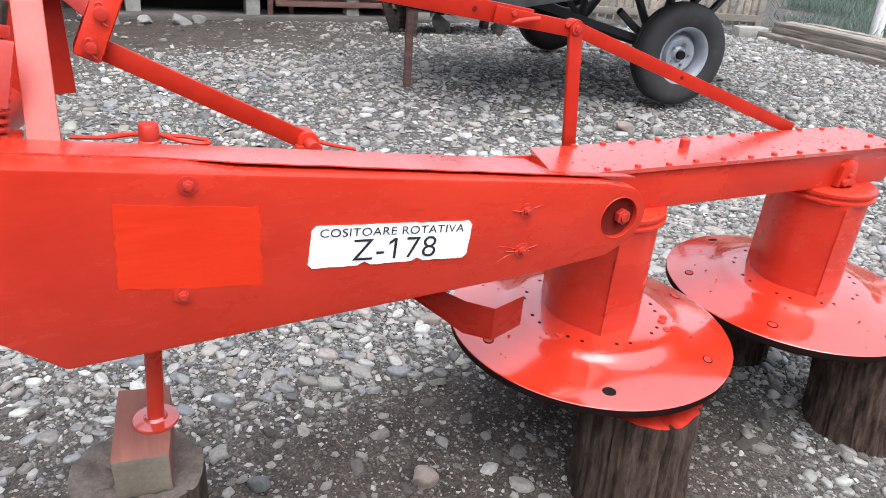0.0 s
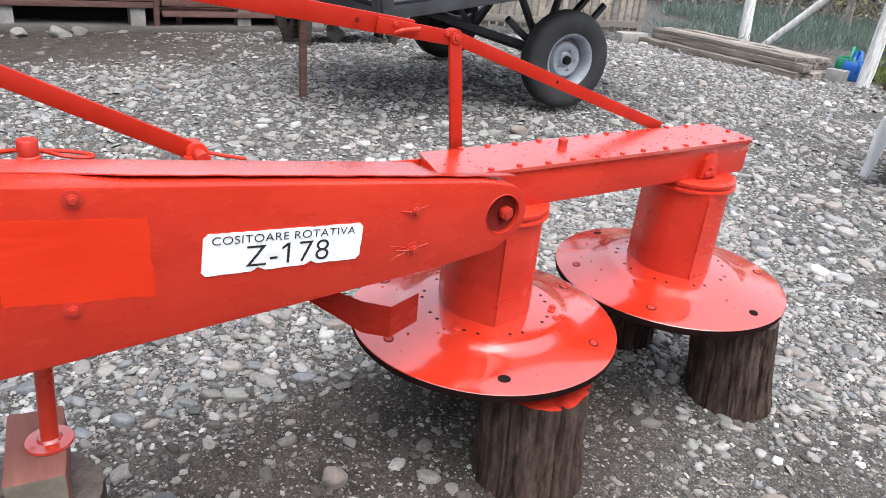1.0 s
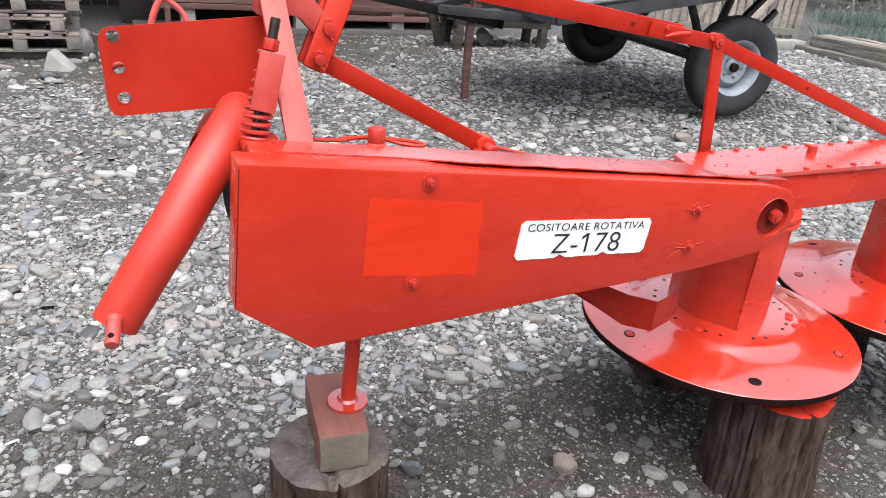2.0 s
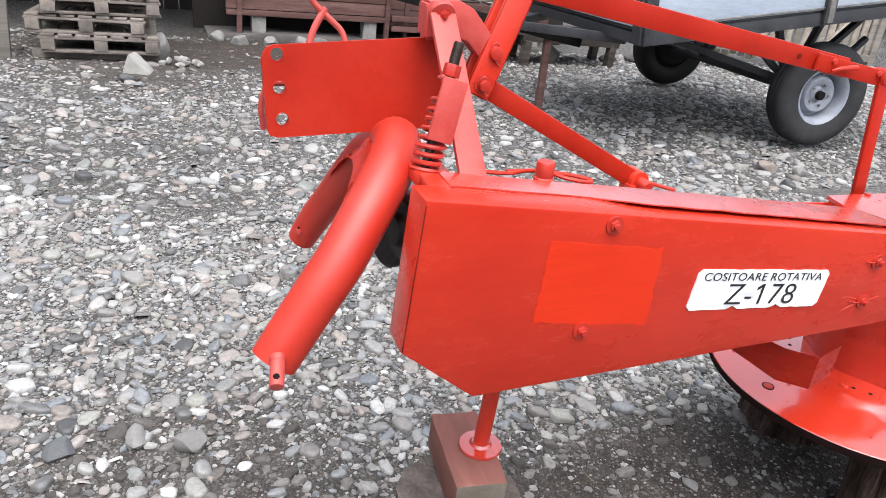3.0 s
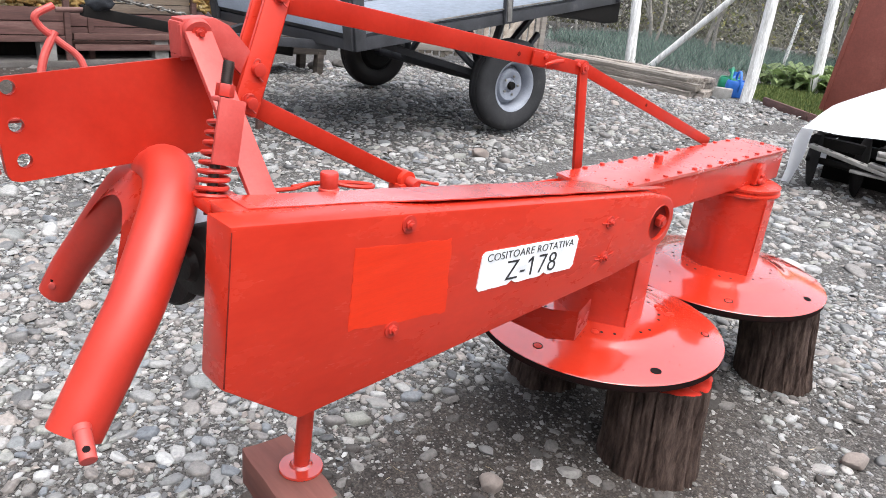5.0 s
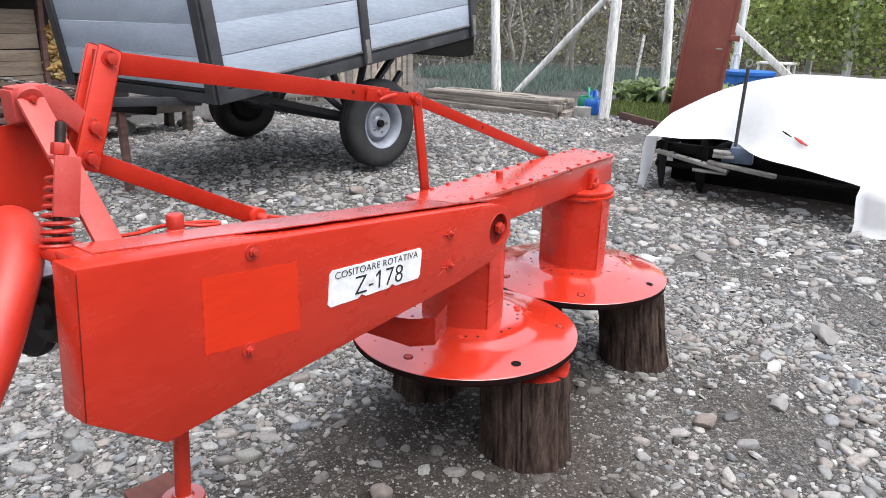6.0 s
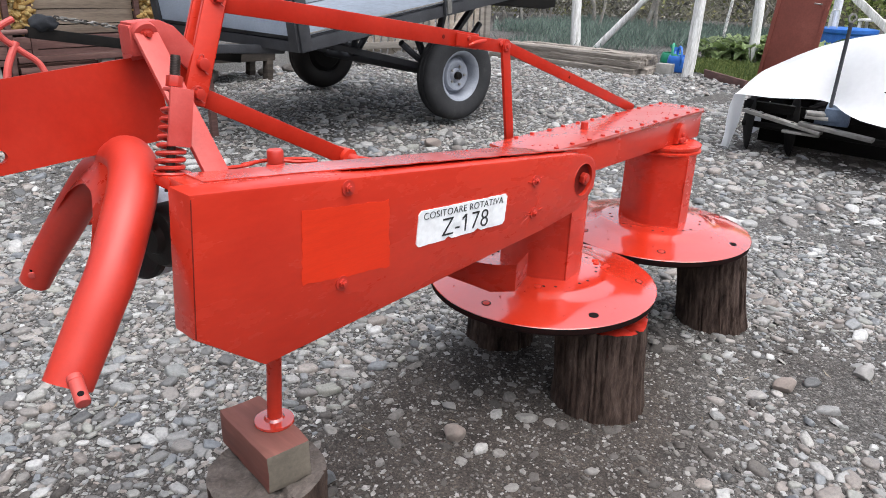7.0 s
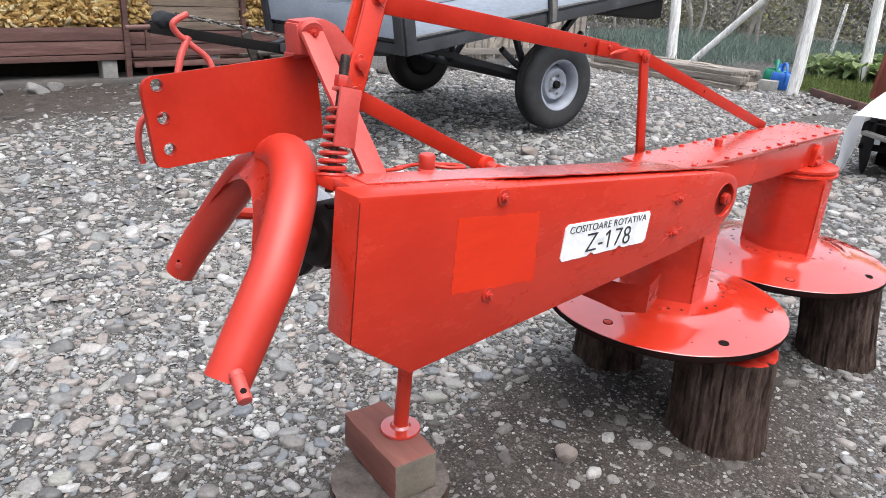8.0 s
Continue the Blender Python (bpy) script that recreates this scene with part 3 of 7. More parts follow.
def mower_housing():
    bm = bmesh.new()
    pv, pr = (1.104, 0.744), 0.066
    end = [(pv[0] + pr * math.cos(a), pv[1] + pr * math.sin(a)) for a in [radians(d) for d in (-60, -40, -20, 0, 20, 40, 58, 72)]]
    poly = [(0.0, top_z(0)), (-0.016, 0.697), (0.107, 0.602), (0.93, 0.645), (1.09, 0.662)] + end + [(1.06, top_z(1.06))]
    prism(bm, poly, 0.0, 0.066, 0.006)
    # round opening of the pivot, through the front sheet
    front = max(bm.faces, key=lambda f: f.calc_area() * (f.normal.y < -0.9))
    rim = list(front.edges)
    bmesh.ops.delete(bm, geom=[front], context="FACES_ONLY")
    ring = [bm.verts.new((pv[0] + 0.043 * math.cos(2 * math.pi * k / 40), 0.0, pv[1] + 0.043 * math.sin(2 * math.pi * k / 40))) for k in range(40)]
    rim += [bm.edges.new((ring[k], ring[(k + 1) % 40])) for k in range(40)]
    bmesh.ops.triangle_fill(bm, use_beauty=True, edges=rim, normal=(0, -1, 0))
    body = part("housing", bm, RED, mower, "flat red sheet-metal gearbox cover")
    # bent seam down the end plate
    bm = bmesh.new()
    bar(bm, (0.0022, 0.0010, top_z(0) - 0.008), (-0.0135, 0.0010, 0.70), 0.0016, 0.0022, (0, 1, 0), 0.0004)
    part("weld_seam", bm, WELL_RED, body, "dark open seam")
    # deck behind the cover, carrying the upper gear
    bm = bmesh.new()
    prism(bm, [(0.03, top_z(0.03) - 0.001), (0.03, top_z(0.03) - 0.016), (0.938, top_z(0.938) - 0.016), (0.938, top_z(0.938) - 0.001)], 0.066, 0.122, 0.002)
    part("deck_plate", bm, RED_TOP, mower)
    bm = bmesh.new()
    prism(bm, [(0.16, top_z(0.16) - 0.018), (0.16, 0.76), (0.93, 0.69), (0.93, top_z(0.93) - 0.018)], 0.075, 0.112, 0.004)
    part("inner_beam", bm, RED, mower)
    # loose cover sheet on top, its front edge lifted
    bm = bmesh.new()
    n = 60
    rows = []
    for i in range(n + 1):
        x = 0.06 + (1.145 - 0.06) * i / n
        e = max(0.0, min(1.0, (x - 0.27) / 0.12))
        e = e * e * (3 - 2 * e)
        r = max(0.0, min(1.0, (x - 0.29) / 0.85))
        lift = 0.0012 + 0.0074 * e * (1 - 0.22 * r) + 0.0004 * e * math.sin(i * 1.3)
        y0 = 0.066 - (0.066 - 0.034) * e - 0.012 * r + 0.0008 * math.sin(i * 0.8)
        y1 = 0.126 + 0.004 * e if x < 0.947 else 0.056
        z = top_z(x)
        rows.append([bm.verts.new(p) for p in ((x, y0, z + lift), (x, (y0 + y1) / 2, z + 0.6 * lift + 0.0012), (x, y1, z + 0.002), (x, y1, z - 0.001), (x, y0, z + lift - 0.0022))])
    for p, q in zip(rows, rows[1:]):
        for k in range(5):
            bm.faces.new((p[k], p[(k + 1) % 5], q[(k + 1) % 5], q[k]))
    bm.faces.new(rows[0])
    bm.faces.new(rows[-1][::-1])
    part("cover_sheet", bm, RED_TOP, mower, "lifted red top sheet", 30)
    # square of fresher paint
    bm = bmesh.new()
    quad = [(0.197, 0.863), (0.400, 0.841), (0.400, 0.703), (0.191, 0.727)]
    rough_edge, rp = [], random.Random(3)
    for (ax, az), (bx, bz) in zip(quad, quad[1:] + quad[:1]):
        for k in range(16):
            t = k / 16
            rough_edge.append((ax + (bx - ax) * t + rp.gauss(0, 0.0011), az + (bz - az) * t + rp.gauss(0, 0.0011)))
    prism(bm, rough_edge, -0.0007, 0.001)
    part("paint_patch", bm, RED_PATCH, body, "fresher brighter red rectangle")
    # bolts of the cover
    for x, z, w in ((0.299, 0.884, 0.0), (0.279, 0.705, 0.0), (0.884, 0.784, 0.05), (0.884, 0.702, 0.06)):
        bm = bmesh.new()
        hexbolt(bm, (x, 0.0, z), (0, -1, 0), 0.009, 0.007, 0.0145, 0.006)
        part("cover_bolt", bm, RED_DULL, body)
        if w:
            bm = bmesh.new()
            tube(bm, [(x - w * 0.6, -0.0005, z + 0.002), (x - 0.01, -0.003, z), (x + w * 0.6, -0.0005, z + 0.006)], 0.0014, 6)
            part("cotter_pin", bm, RED, body)
    # brush drips under the lower bolt
    for dx, dz in ((-0.05, -0.02), (-0.055, 0.012), (0.028, 0.05), (-0.025, -0.035), (0.03, -0.012)):
        bm = bmesh.new()
        tube(bm, [(0.884 + dx * 0.2, 0.0004, 0.702 + dz * 0.2), (0.884 + dx * 0.7, 0.0004, 0.702 + dz * 0.7 + 0.003), (0.884 + dx, 0.0004, 0.702 + dz)], [0.0016, 0.0012, 0.0006], 6)
        part("paint_drip", bm, RED, body)
    # pivot: sleeve, dark well, bolt
    bm = bmesh.new()
    pv3 = Vector((1.104, 0.0, 0.744))
    my = Matrix.Rotation(radians(90), 4, "X")
    revolve(bm, [(0.0428, -0.015), (0.0428, 0.0), (0.0436, 0.0012), (0.0448, 0.0010), (0.0462, -0.001)], pv3, 40, my)
    sleeve = part("pivot_ring", bm, RED, body)
    bm = bmesh.new()
    revolve(bm, [(0.0, -0.0125), (0.038, -0.012), (0.0426, -0.009), (0.0426, -0.014)], pv3, 40, my)
    part("pivot_well", bm, WELL_RED, sleeve, "dark red recess of the pivot")
    bm = bmesh.new()
    hexbolt(bm, pv3 + Vector((0.011, 0.010, 0.001)), (0, -1, 0), 0.0165, 0.014, 0.0, 0.004)
    part("pivot_bolt", bm, RED_DULL, sleeve)
    # name plate and its lettering
    bm = bmesh.new()
    tl, tr, br, bl = (0.481, 0.798), (0.773, 0.776), (0.765, 0.704), (0.472, 0.722)
    edge = []
    rng = random.Random(4)
    corners = [tl, tr, br, bl]
    for i in range(4):
        p, q = corners[i], corners[(i + 1) % 4]
        d = math.hypot(q[0] - p[0], q[1] - p[1])
        nx, nz = -(q[1] - p[1]) / d, (q[0] - p[0]) / d
        k = max(3, int(d / 0.012))
        for j in range(k):
            t = j / k
            if j == 0:
                for s in (0.97, 0.03):
                    o = corners[i - 1] if s == 0.97 else q
                    f = 0.008 / math.hypot(o[0] - p[0], o[1] - p[1])
                    edge.append((p[0] + (o[0] - p[0]) * f, p[1] + (o[1] - p[1]) * f))
                continue
            w = -abs(rng.gauss(0, 0.0007)) if i in (0, 2) else -abs(rng.gauss(0, 0.0006))
            if i == 2 and j in (8, 16):
                w = -0.007
            edge.append((p[0] + (q[0] - p[0]) * t - nx * w * -1, p[1] + (q[1] - p[1]) * t - nz * w * -1))
    prism(bm, edge, -0.0024, 0.0005)
    plate = part("name_plate", bm, LABEL_WHITE, body, "white sticker with black lettering, ragged at the edges")
    ang = math.atan2(tr[1] - tl[1], tr[0] - tl[0])

    def letters(name, text, size, cx, cz, wide):
        cu = bpy.data.curves.new(name, "FONT")
        cu.body, cu.size, cu.align_x, cu.align_y, cu.extrude = text, size, "CENTER", "CENTER", 0.0004
        cu.offset = -0.012 * size
        cu.space_character = 1.05
        tmp = new(name, cu)
        bpy.context.view_layer.update()
        me = bpy.data.meshes.new_from_object(tmp.evaluated_get(bpy.context.evaluated_depsgraph_get()))
        bpy.data.objects.remove(tmp)
        w = max(v.co.x for v in me.vertices) - min(v.co.x for v in me.vertices)
        me.transform(Matrix.Diagonal((wide / w, 1, 1, 1)))
        if "1" in text:
            # the figure one of the sticker has a slanting flag
            top = max(v.co.y for v in me.vertices)
            xs = sorted({round(v.co.x, 4) for v in me.vertices})
            x1 = xs[0] + wide * 0.475
            bm = bmesh.new()
            bm.from_mesh(me)
            near = [v.co.x for v in bm.verts if abs(v.co.x - x1) < 0.016 and v.co.y > top * 0.8]
            xe = min(near) if near else x1
            fl = [(xe + 0.0005, top), (xe + 0.0005, top - 0.0058), (xe - 0.0095, top - 0.0125), (xe - 0.0095, top - 0.0075)]
            lo = [bm.verts.new((x, y, -0.0004)) for x, y in fl]
            hi = [bm.verts.new((x, y, 0.0004)) for x, y in fl]
            bm.faces.new(hi)
            bm.faces.new(lo[::-1])
            for k in range(4):
                bm.faces.new((lo[k], lo[(k + 1) % 4], hi[(k + 1) % 4], hi[k]))
            bm.to_mesh(me)
            bm.free()
        me.transform(Matrix.Translation((cx, -0.0032, cz)) @ Matrix.Rotation(-ang, 4, "Y") @ Matrix.Rotation(radians(90), 4, "X"))
        me.materials.clear()
        me.materials.append(INK)
        ob = new(name, me)
        ob.parent = plate
    letters("lettering", "COSITOARE ROTATIVA", 0.0212, 0.624, 0.7738, 0.262)
    letters("lettering", "Z-178", 0.058, 0.626, 0.739, 0.153)


mower_housing()

D1, D2 = Vector((1.248, 0.196, 0)), Vector((1.952, 0.172, 0))
BEAM_Y0, BEAM_Y1 = 0.113, 0.297


def mower_beam():
    bm = bmesh.new()
    prism(bm, [(1.09, 0.786), (1.07, 0.70), (1.09, 0.692), (2.115, 0.692), (2.125, 0.70), (2.125, 0.786)], BEAM_Y0 + 0.01, BEAM_Y1 - 0.01, 0.004)
    beam = part("gear_beam", bm, RED, mower, "long red gear case over the drums")
    bm = bmesh.new()
    pl = [(1.020, BEAM_Y0 + 0.004), (2.11, BEAM_Y0 - 0.004), (2.135, BEAM_Y0 + 0.012), (2.14, BEAM_Y1 - 0.03), (2.11, BEAM_Y1 - 0.005), (1.066, BEAM_Y1 - 0.006)]
    lo = [bm.verts.new((x, y, 0.787)) for x, y in pl]
    hi = [bm.verts.new((x, y, 0.796)) for x, y in pl]
    bm.faces.new(lo[::-1])
    bm.faces.new(hi)
    for i in range(len(pl)):
        j = (i + 1) % len(pl)
        bm.faces.new((lo[i], lo[j], hi[j], hi[i]))
    lid = part("case_lid", bm, RED_TOP, beam)
    for row, y in ((0, BEAM_Y0 + 0.014), (1, BEAM_Y1 - 0.014)):
        for i in range(12):
            x = 1.16 + i * 0.084 + (0.02 if row else 0)
            if x > 2.13:
                continue
            bm = bmesh.new()
            hexbolt(bm, (x, y + 0.003 * math.sin(i * 2.3), 0.795), (0, 0, 1), 0.0078, 0.0055, 0.0)
            part("lid_bolt", bm, RED_DULL, lid)
    bm = bmesh.new()
    hexbolt(bm, (2.117, 0.2, 0.795), (0, 0, 1), 0.0078, 0.0055)
    part("lid_bolt", bm, RED_DULL, lid)
    bm = bmesh.new()
    cyl(bm, (1.463, 0.226, 0.795), (1.463, 0.226, 0.803), 0.012, seg=16)
    hexbolt(bm, (1.463, 0.226, 0.802), (0, 0, 1), 0.013, 0.014)
    part("filler_plug", bm, RED_DULL, lid)
    # lug at the end of the case, over the outer drum
    bm = bmesh.new()
    prism(bm, [(1.905, 0.697), (1.975, 0.697), (1.968, 0.745), (1.955, 0.765), (1.93, 0.768), (1.914, 0.752)], BEAM_Y0 - 0.006, BEAM_Y0 + 0.012, 0.002)
    tab = part("side_tab", bm, RED, beam)
    bm = bmesh.new()
    for dx, dz in ((0, 0), (0.014, -0.004), (-0.014, -0.003), (0.005, 0.012)):
        cyl(bm, (1.94 + dx, BEAM_Y0 - 0.004, 0.712 + dz), (1.94 + dx, BEAM_Y0 - 0.016, 0.712 + dz), 0.009, seg=10, bev=0.002)
    part("tab_bolt", bm, RED_DULL, tab)
    # root of the case: floor, back flange and lip of the open pocket before the lid
    bm = bmesh.new()
    prism(bm, [(0.88, 0.765), (0.88, 0.745), (1.075, 0.715), (1.075, 0.735)], 0.072, 0.285, 0.003)
    part("root_plate", bm, RED_DULL, beam)
    bm = bmesh.new()
    bar(bm, (0.90, 0.292, 0.760), (1.068, 0.289, 0.757), 0.006, 0.046, bev=0.001)
    part("root_flange", bm, RED, beam)
    bm = bmesh.new()
    bar(bm, (1.068, 0.284, 0.762), (1.030, 0.122, 0.762), 0.006, 0.046, bev=0.001)
    part("pocket_wall", bm, RED, beam)
    return beam


mower_beam()


def mower_drum(c):
    ridges = [radians(-116), radians(4), radians(124)]

    def hull(a, r):
        best = r
        for g in ridges:
            d = abs((a - g + math.pi) % (2 * math.pi) - math.pi)
            rp = r * 1.16
            t = math.acos(r / rp)
            if d < t:
                best = max(best, r / math.cos(t - d))
        return best
    bm = bmesh.new()
    revolve(bm, [(0.0, 0.395), (0.117, 0.395), (0.117, 0.400), (0.116, 0.665), (0.0, 0.665)], c, 72, None, hull)
    drum = part("drum", bm, RED, mower, "", 25)
    bm = bmesh.new()
    revolve(bm, [(0.0, 0.662), (0.126, 0.662), (0.129, 0.666), (0.129, 0.671), (0.122, 0.674), (0.122, 0.679), (0.127, 0.682), (0.127, 0.690), (0.118, 0.694), (0.0, 0.694)], c, 56)
    part("drum_collar", bm, RED, drum)
    g = ridges[0]
    bm = bmesh.new()
    p = c + Vector((math.cos(g), math.sin(g), 0)) * 0.1345
    cyl(bm, p + Vector((0, 0, 0.402)), p + Vector((0, 0, 0.655)), 0.0025, seg=8)
    part("drum_ridge", bm, RED, drum)
    # dished plate with a raised hub
    bm = bmesh.new()
    revolve(bm, [(0.0, 0.402), (0.10, 0.402), (0.185, 0.397), (0.205, 0.394), (0.218, 0.386), (0.25, 0.380), (0.30, 0.370), (0.345, 0.3605), (0.3520, 0.3585), (0.3532, 0.3568), (0.3525, 0.3555), (0.34, 0.356), (0.20, 0.380), (0.0, 0.380)], c, 96)
    disc = part("disc", bm, RED_WET, mower, "wet glossy red dished plate", 30)
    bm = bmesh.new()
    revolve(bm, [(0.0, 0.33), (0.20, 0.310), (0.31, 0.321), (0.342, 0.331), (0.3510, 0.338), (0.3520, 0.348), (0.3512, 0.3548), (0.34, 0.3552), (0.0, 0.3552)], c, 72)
    part("skid_dish", bm, RIM_DARK, disc, "near-black lower dish")

    def plate_z(r):
        pts = [(0.10, 0.402), (0.185, 0.397), (0.205, 0.394), (0.218, 0.386), (0.25, 0.380), (0.30, 0.370), (0.345, 0.360)]
        for (a, za), (b, zb) in zip(pts, pts[1:]):
            if a <= r <= b:
                return za + (zb - za) * (r - a) / (b - a)
        return 0.402

    def spot(name, ang, r, rx, ry, mat, proud, sub=None):
        bm = bmesh.new()
        a = radians(ang)
        m = Matrix.Translation(c + Vector((r * math.cos(a), r * math.sin(a), plate_z(r)))) @ Matrix.Rotation(a, 4, "Z") @ Matrix.Rotation(radians(11 if r > 0.21 else 3), 4, "Y")
        revolve(bm, [(0.0, proud), (0.7, proud), (1.0, proud * 0.6), (1.0, -0.002)], (0, 0, 0), 20)
        bmesh.ops.transform(bm, matrix=m @ Matrix.Diagonal((rx, ry, 1, 1)), verts=bm.verts)
        return part(name, bm, mat, sub or disc)
    first = c is D1
    big = -117 if first else -88
    for k in range(6):
        ang = big + 60 * k
        if k % 3 == 0:
            spot("slot", ang, 0.305, 0.012, 0.0155, HOLE, 0.0008)
        else:
            o = spot("bolt_well", ang, 0.298, 0.012, 0.0145, RIM_DARK, 0.001)
            spot("blade_bolt", ang, 0.298, 0.0092, 0.0115, RED_DULL, 0.0018, o)
    for k in range(9):
        ang = big + 40 * k + 13
        spot("rivet", ang, 0.165, 0.0045, 0.0045, RIM_DARK, 0.0008)
        spot("rivet", ang + 12, 0.167, 0.0045, 0.0045, RIM_DARK, 0.0008)
    if first:
        for ang, r in ((-40, 0.175), (-33, 0.18), (-50, 0.19), (-45, 0.205), (-150, 0.17)):
            spot("dome_bolt", ang, r, 0.010, 0.010, RED, 0.004)


mower_drum(D1)
mower_drum(D2)


def mower_guard():
    bm = bmesh.new()
    plan = [(0.725, 0.190), (0.748, 0.150), (0.778, 0.108), (0.812, 0.062), (0.854, 0.016), (0.935, 0.040)]
    rows = []
    for k, (x, y) in enumerate(plan):
        lo, hi = 0.494 + 0.08 * (x - 0.854), 0.568 + 0.04 * (x - 0.854)
        if k < 3:
            lo += (0.050, 0.040, 0.022)[k]
            hi += 0.008 * (3 - k)
        rows.append((bm.verts.new((x, y, lo)), bm.verts.new((x, y, hi))))
    for a, b in zip(rows, rows[1:]):
        bm.faces.new((a[0], b[0], b[1], a[1]))
    bmesh.ops.solidify(bm, geom=bm.faces[:], thickness=-0.005)
    g = part("guard_bracket", bm, RED, mower, "bent red guard plate under the housing", 20)
    bm = bmesh.new()
    bar(bm, (0.775, 0.165, 0.55), (0.74, 0.09, 0.66), 0.012, 0.05, (0, 1, 0))
    part("bracket_hanger", bm, RED, g)


mower_guard()


def mower_linkage():
    # upper bar, its overlapping end piece, the post and the brace
    rod_top, arm_mid, arm_low, lug = Vector((0.270, 0.355, 1.189)), Vector((0.215, 0.340, 1.072)), Vector((0.194, 0.325, 1.020)), Vector((0.555, 0.308, 0.836))
    pt = Vector((1.169, 0.350, 1.054))
    bm = bmesh.new()
    d = (pt - rod_top).normalized()
    drop = Vector((0, 0, -0.006))
    bar(bm, rod_top - d * 0.02 + drop, rod_top + d * 0.80 + drop * 0.3, 0.012, 0.042, bev=0.003)
    upper = part("upper_bar", bm, RED_BAR, mower, "long flat red lifting bar")
    bm = bmesh.new()
    bar(bm, rod_top + d * 0.70 + Vector((0, -0.012, -0.004)), pt - d * 0.008 + Vector((0, -0.012, -0.004)), 0.008, 0.034, bev=0.003)
    tongue = part("bar_tongue", bm, RED_BAR, upper)
    for s, r in ((0.745, 0.004), (0.885, 0.003)):
        bm = bmesh.new()
        q = rod_top + d * s + Vector((0, -0.018, 0.004))
        cyl(bm, q + Vector((0, 0.008, 0)), q + Vector((0, -0.003, 0)), 0.006, seg=12, bev=0.001)
        part("bar_pin", bm, RED_DULL, tongue)
    bm = bmesh.new()
    q = rod_top + d * 0.775 + Vector((0, -0.026, -0.002))
    tube(bm, [q + Vector((-0.034, 0.004, -0.008)), q + Vector((-0.02, -0.002, -0.002)), q, q + Vector((0.028, -0.002, 0.002))], [0.0035, 0.0045, 0.0052, 0.0052], 10)
    part("latch_pin", bm, RED, tongue)
    bm = bmesh.new()
    q = rod_top + d * 0.655 + Vector((0, -0.0068, -0.003))
    cyl(bm, q, q + Vector((0, -0.0008, 0)), 0.0055, seg=14)
    part("bar_hole", bm, WELL_RED, upper)
    # post with an eye at its head
    bm = bmesh.new()
    bar(bm, (1.187, 0.314, 0.785), (1.170, 0.335, 1.045), 0.010, 0.034, (1, 0, 0), 0.002)
    cyl(bm, (1.169, 0.328, 1.054), (1.169, 0.360, 1.054), 0.0185, seg=24, bev=0.002)
    post = part("stay_post", bm, RED_BAR, mower)
    bm = bmesh.new()
    hexbolt(bm, (1.169, 0.328, 1.054), (0, -1, 0), 0.008, 0.007, 0.014)
    part("eye_bolt", bm, RED_DULL, post)
    bm = bmesh.new()
    bar(bm, (1.178, 0.338, 1.050), (1.935, 0.312, 0.792), 0.010, 0.032, bev=0.002)
    brace = part("brace_bar", bm, RED_BAR, mower)
    bm = bmesh.new()
    cyl(bm, (1.50, 0.3222, 0.9405), (1.50, 0.3212, 0.9405), 0.005, seg=14)
    part("bar_hole", bm, WELL_RED, brace)
    # rocker: two plates with three pins
    ax = (rod_top - arm_low).normalized()
    crank = None
    for y in (-0.016, 0.022):
        bm = bmesh.new()
        o = Vector((0, y, 0))
        a, b = arm_low - ax * 0.022 + o, rod_top + ax * 0.022 + o
        bar(bm, a, b, 0.010, 0.046, (1, 0, 0), 0.008)
        ob = part("rocker_plate", bm, RED, mower)
        crank = crank or ob
    for p, r, n in ((rod_top, 0.010, 0.014), (arm_mid, 0.0115, 0.018), (arm_low, 0.010, 0.016)):
        bm = bmesh.new()
        hexless = p + Vector((0, -0.021, 0))
        cyl(bm, hexless, hexless + Vector((0, -0.003, 0)), r * 1.55, seg=22)
        cyl(bm, hexless, hexless + Vector((0, -n, 0)), r, seg=18, bev=0.002)
        cyl(bm, p + Vector((0, -0.02, 0)), p + Vector((0, 0.04, 0)), r * 0.9, seg=14)
        pin = part("rocker_pin", bm, RED_DULL, crank)
        bm = bmesh.new()
        q = hexless + Vector((0, -n * 0.7, 0))
        tube(bm, [q + Vector((-0.008, 0.003, r * 0.9)), q + Vector((-0.004, 0.001, r * 1.5)), q + Vector((0.003, 0.002, r * 1.3)), q + Vector((0.001, 0.004, r * 0.6))], 0.0015, 6)
        tube(bm, [q + Vector((0.0, 0.002, -r * 0.8)), q + Vector((0.003, -0.001, -r * 1.4)), q + Vector((0.008, 0.001, -r * 1.7))], 0.0015, 6)
        part("split_pin", bm, RED_LIT_CHALK, pin)
    # lower link to the lug on the deck
    bm = bmesh.new()
    bar(bm, arm_low + Vector((0, 0.004, 0)), lug + Vector((0, 0.004, 0.0)), 0.012, 0.036, bev=0.003, extra=0.012)
    link = part("lower_link", bm, RED_BAR, mower)
    bm = bmesh.new()
    cyl(bm, lug + Vector((0, -0.014, 0.002)), lug + Vector((0, 0.03, 0.002)), 0.021, seg=24, bev=0.002)
    box(bm, (0.05, 0.04, 0.035), pose(lug.x, lug.y, lug.z - 0.02), 0.003)
    lugob = part("link_lug", bm, RED, mower)
    bm = bmesh.new()
    cyl(bm, lug + Vector((0, -0.013, 0.002)), lug + Vector((0.004, -0.038, -0.002)), 0.0125, seg=16, bev=0.002)
    part("lug_pin", bm, RED_DULL, lugob)
    bm = bmesh.new()
    tube(bm, [lug + Vector((0.02, -0.005, 0.0)), lug + Vector((0.06, -0.002, -0.012)), lug + Vector((0.10, 0, -0.022))], 0.004, 8)
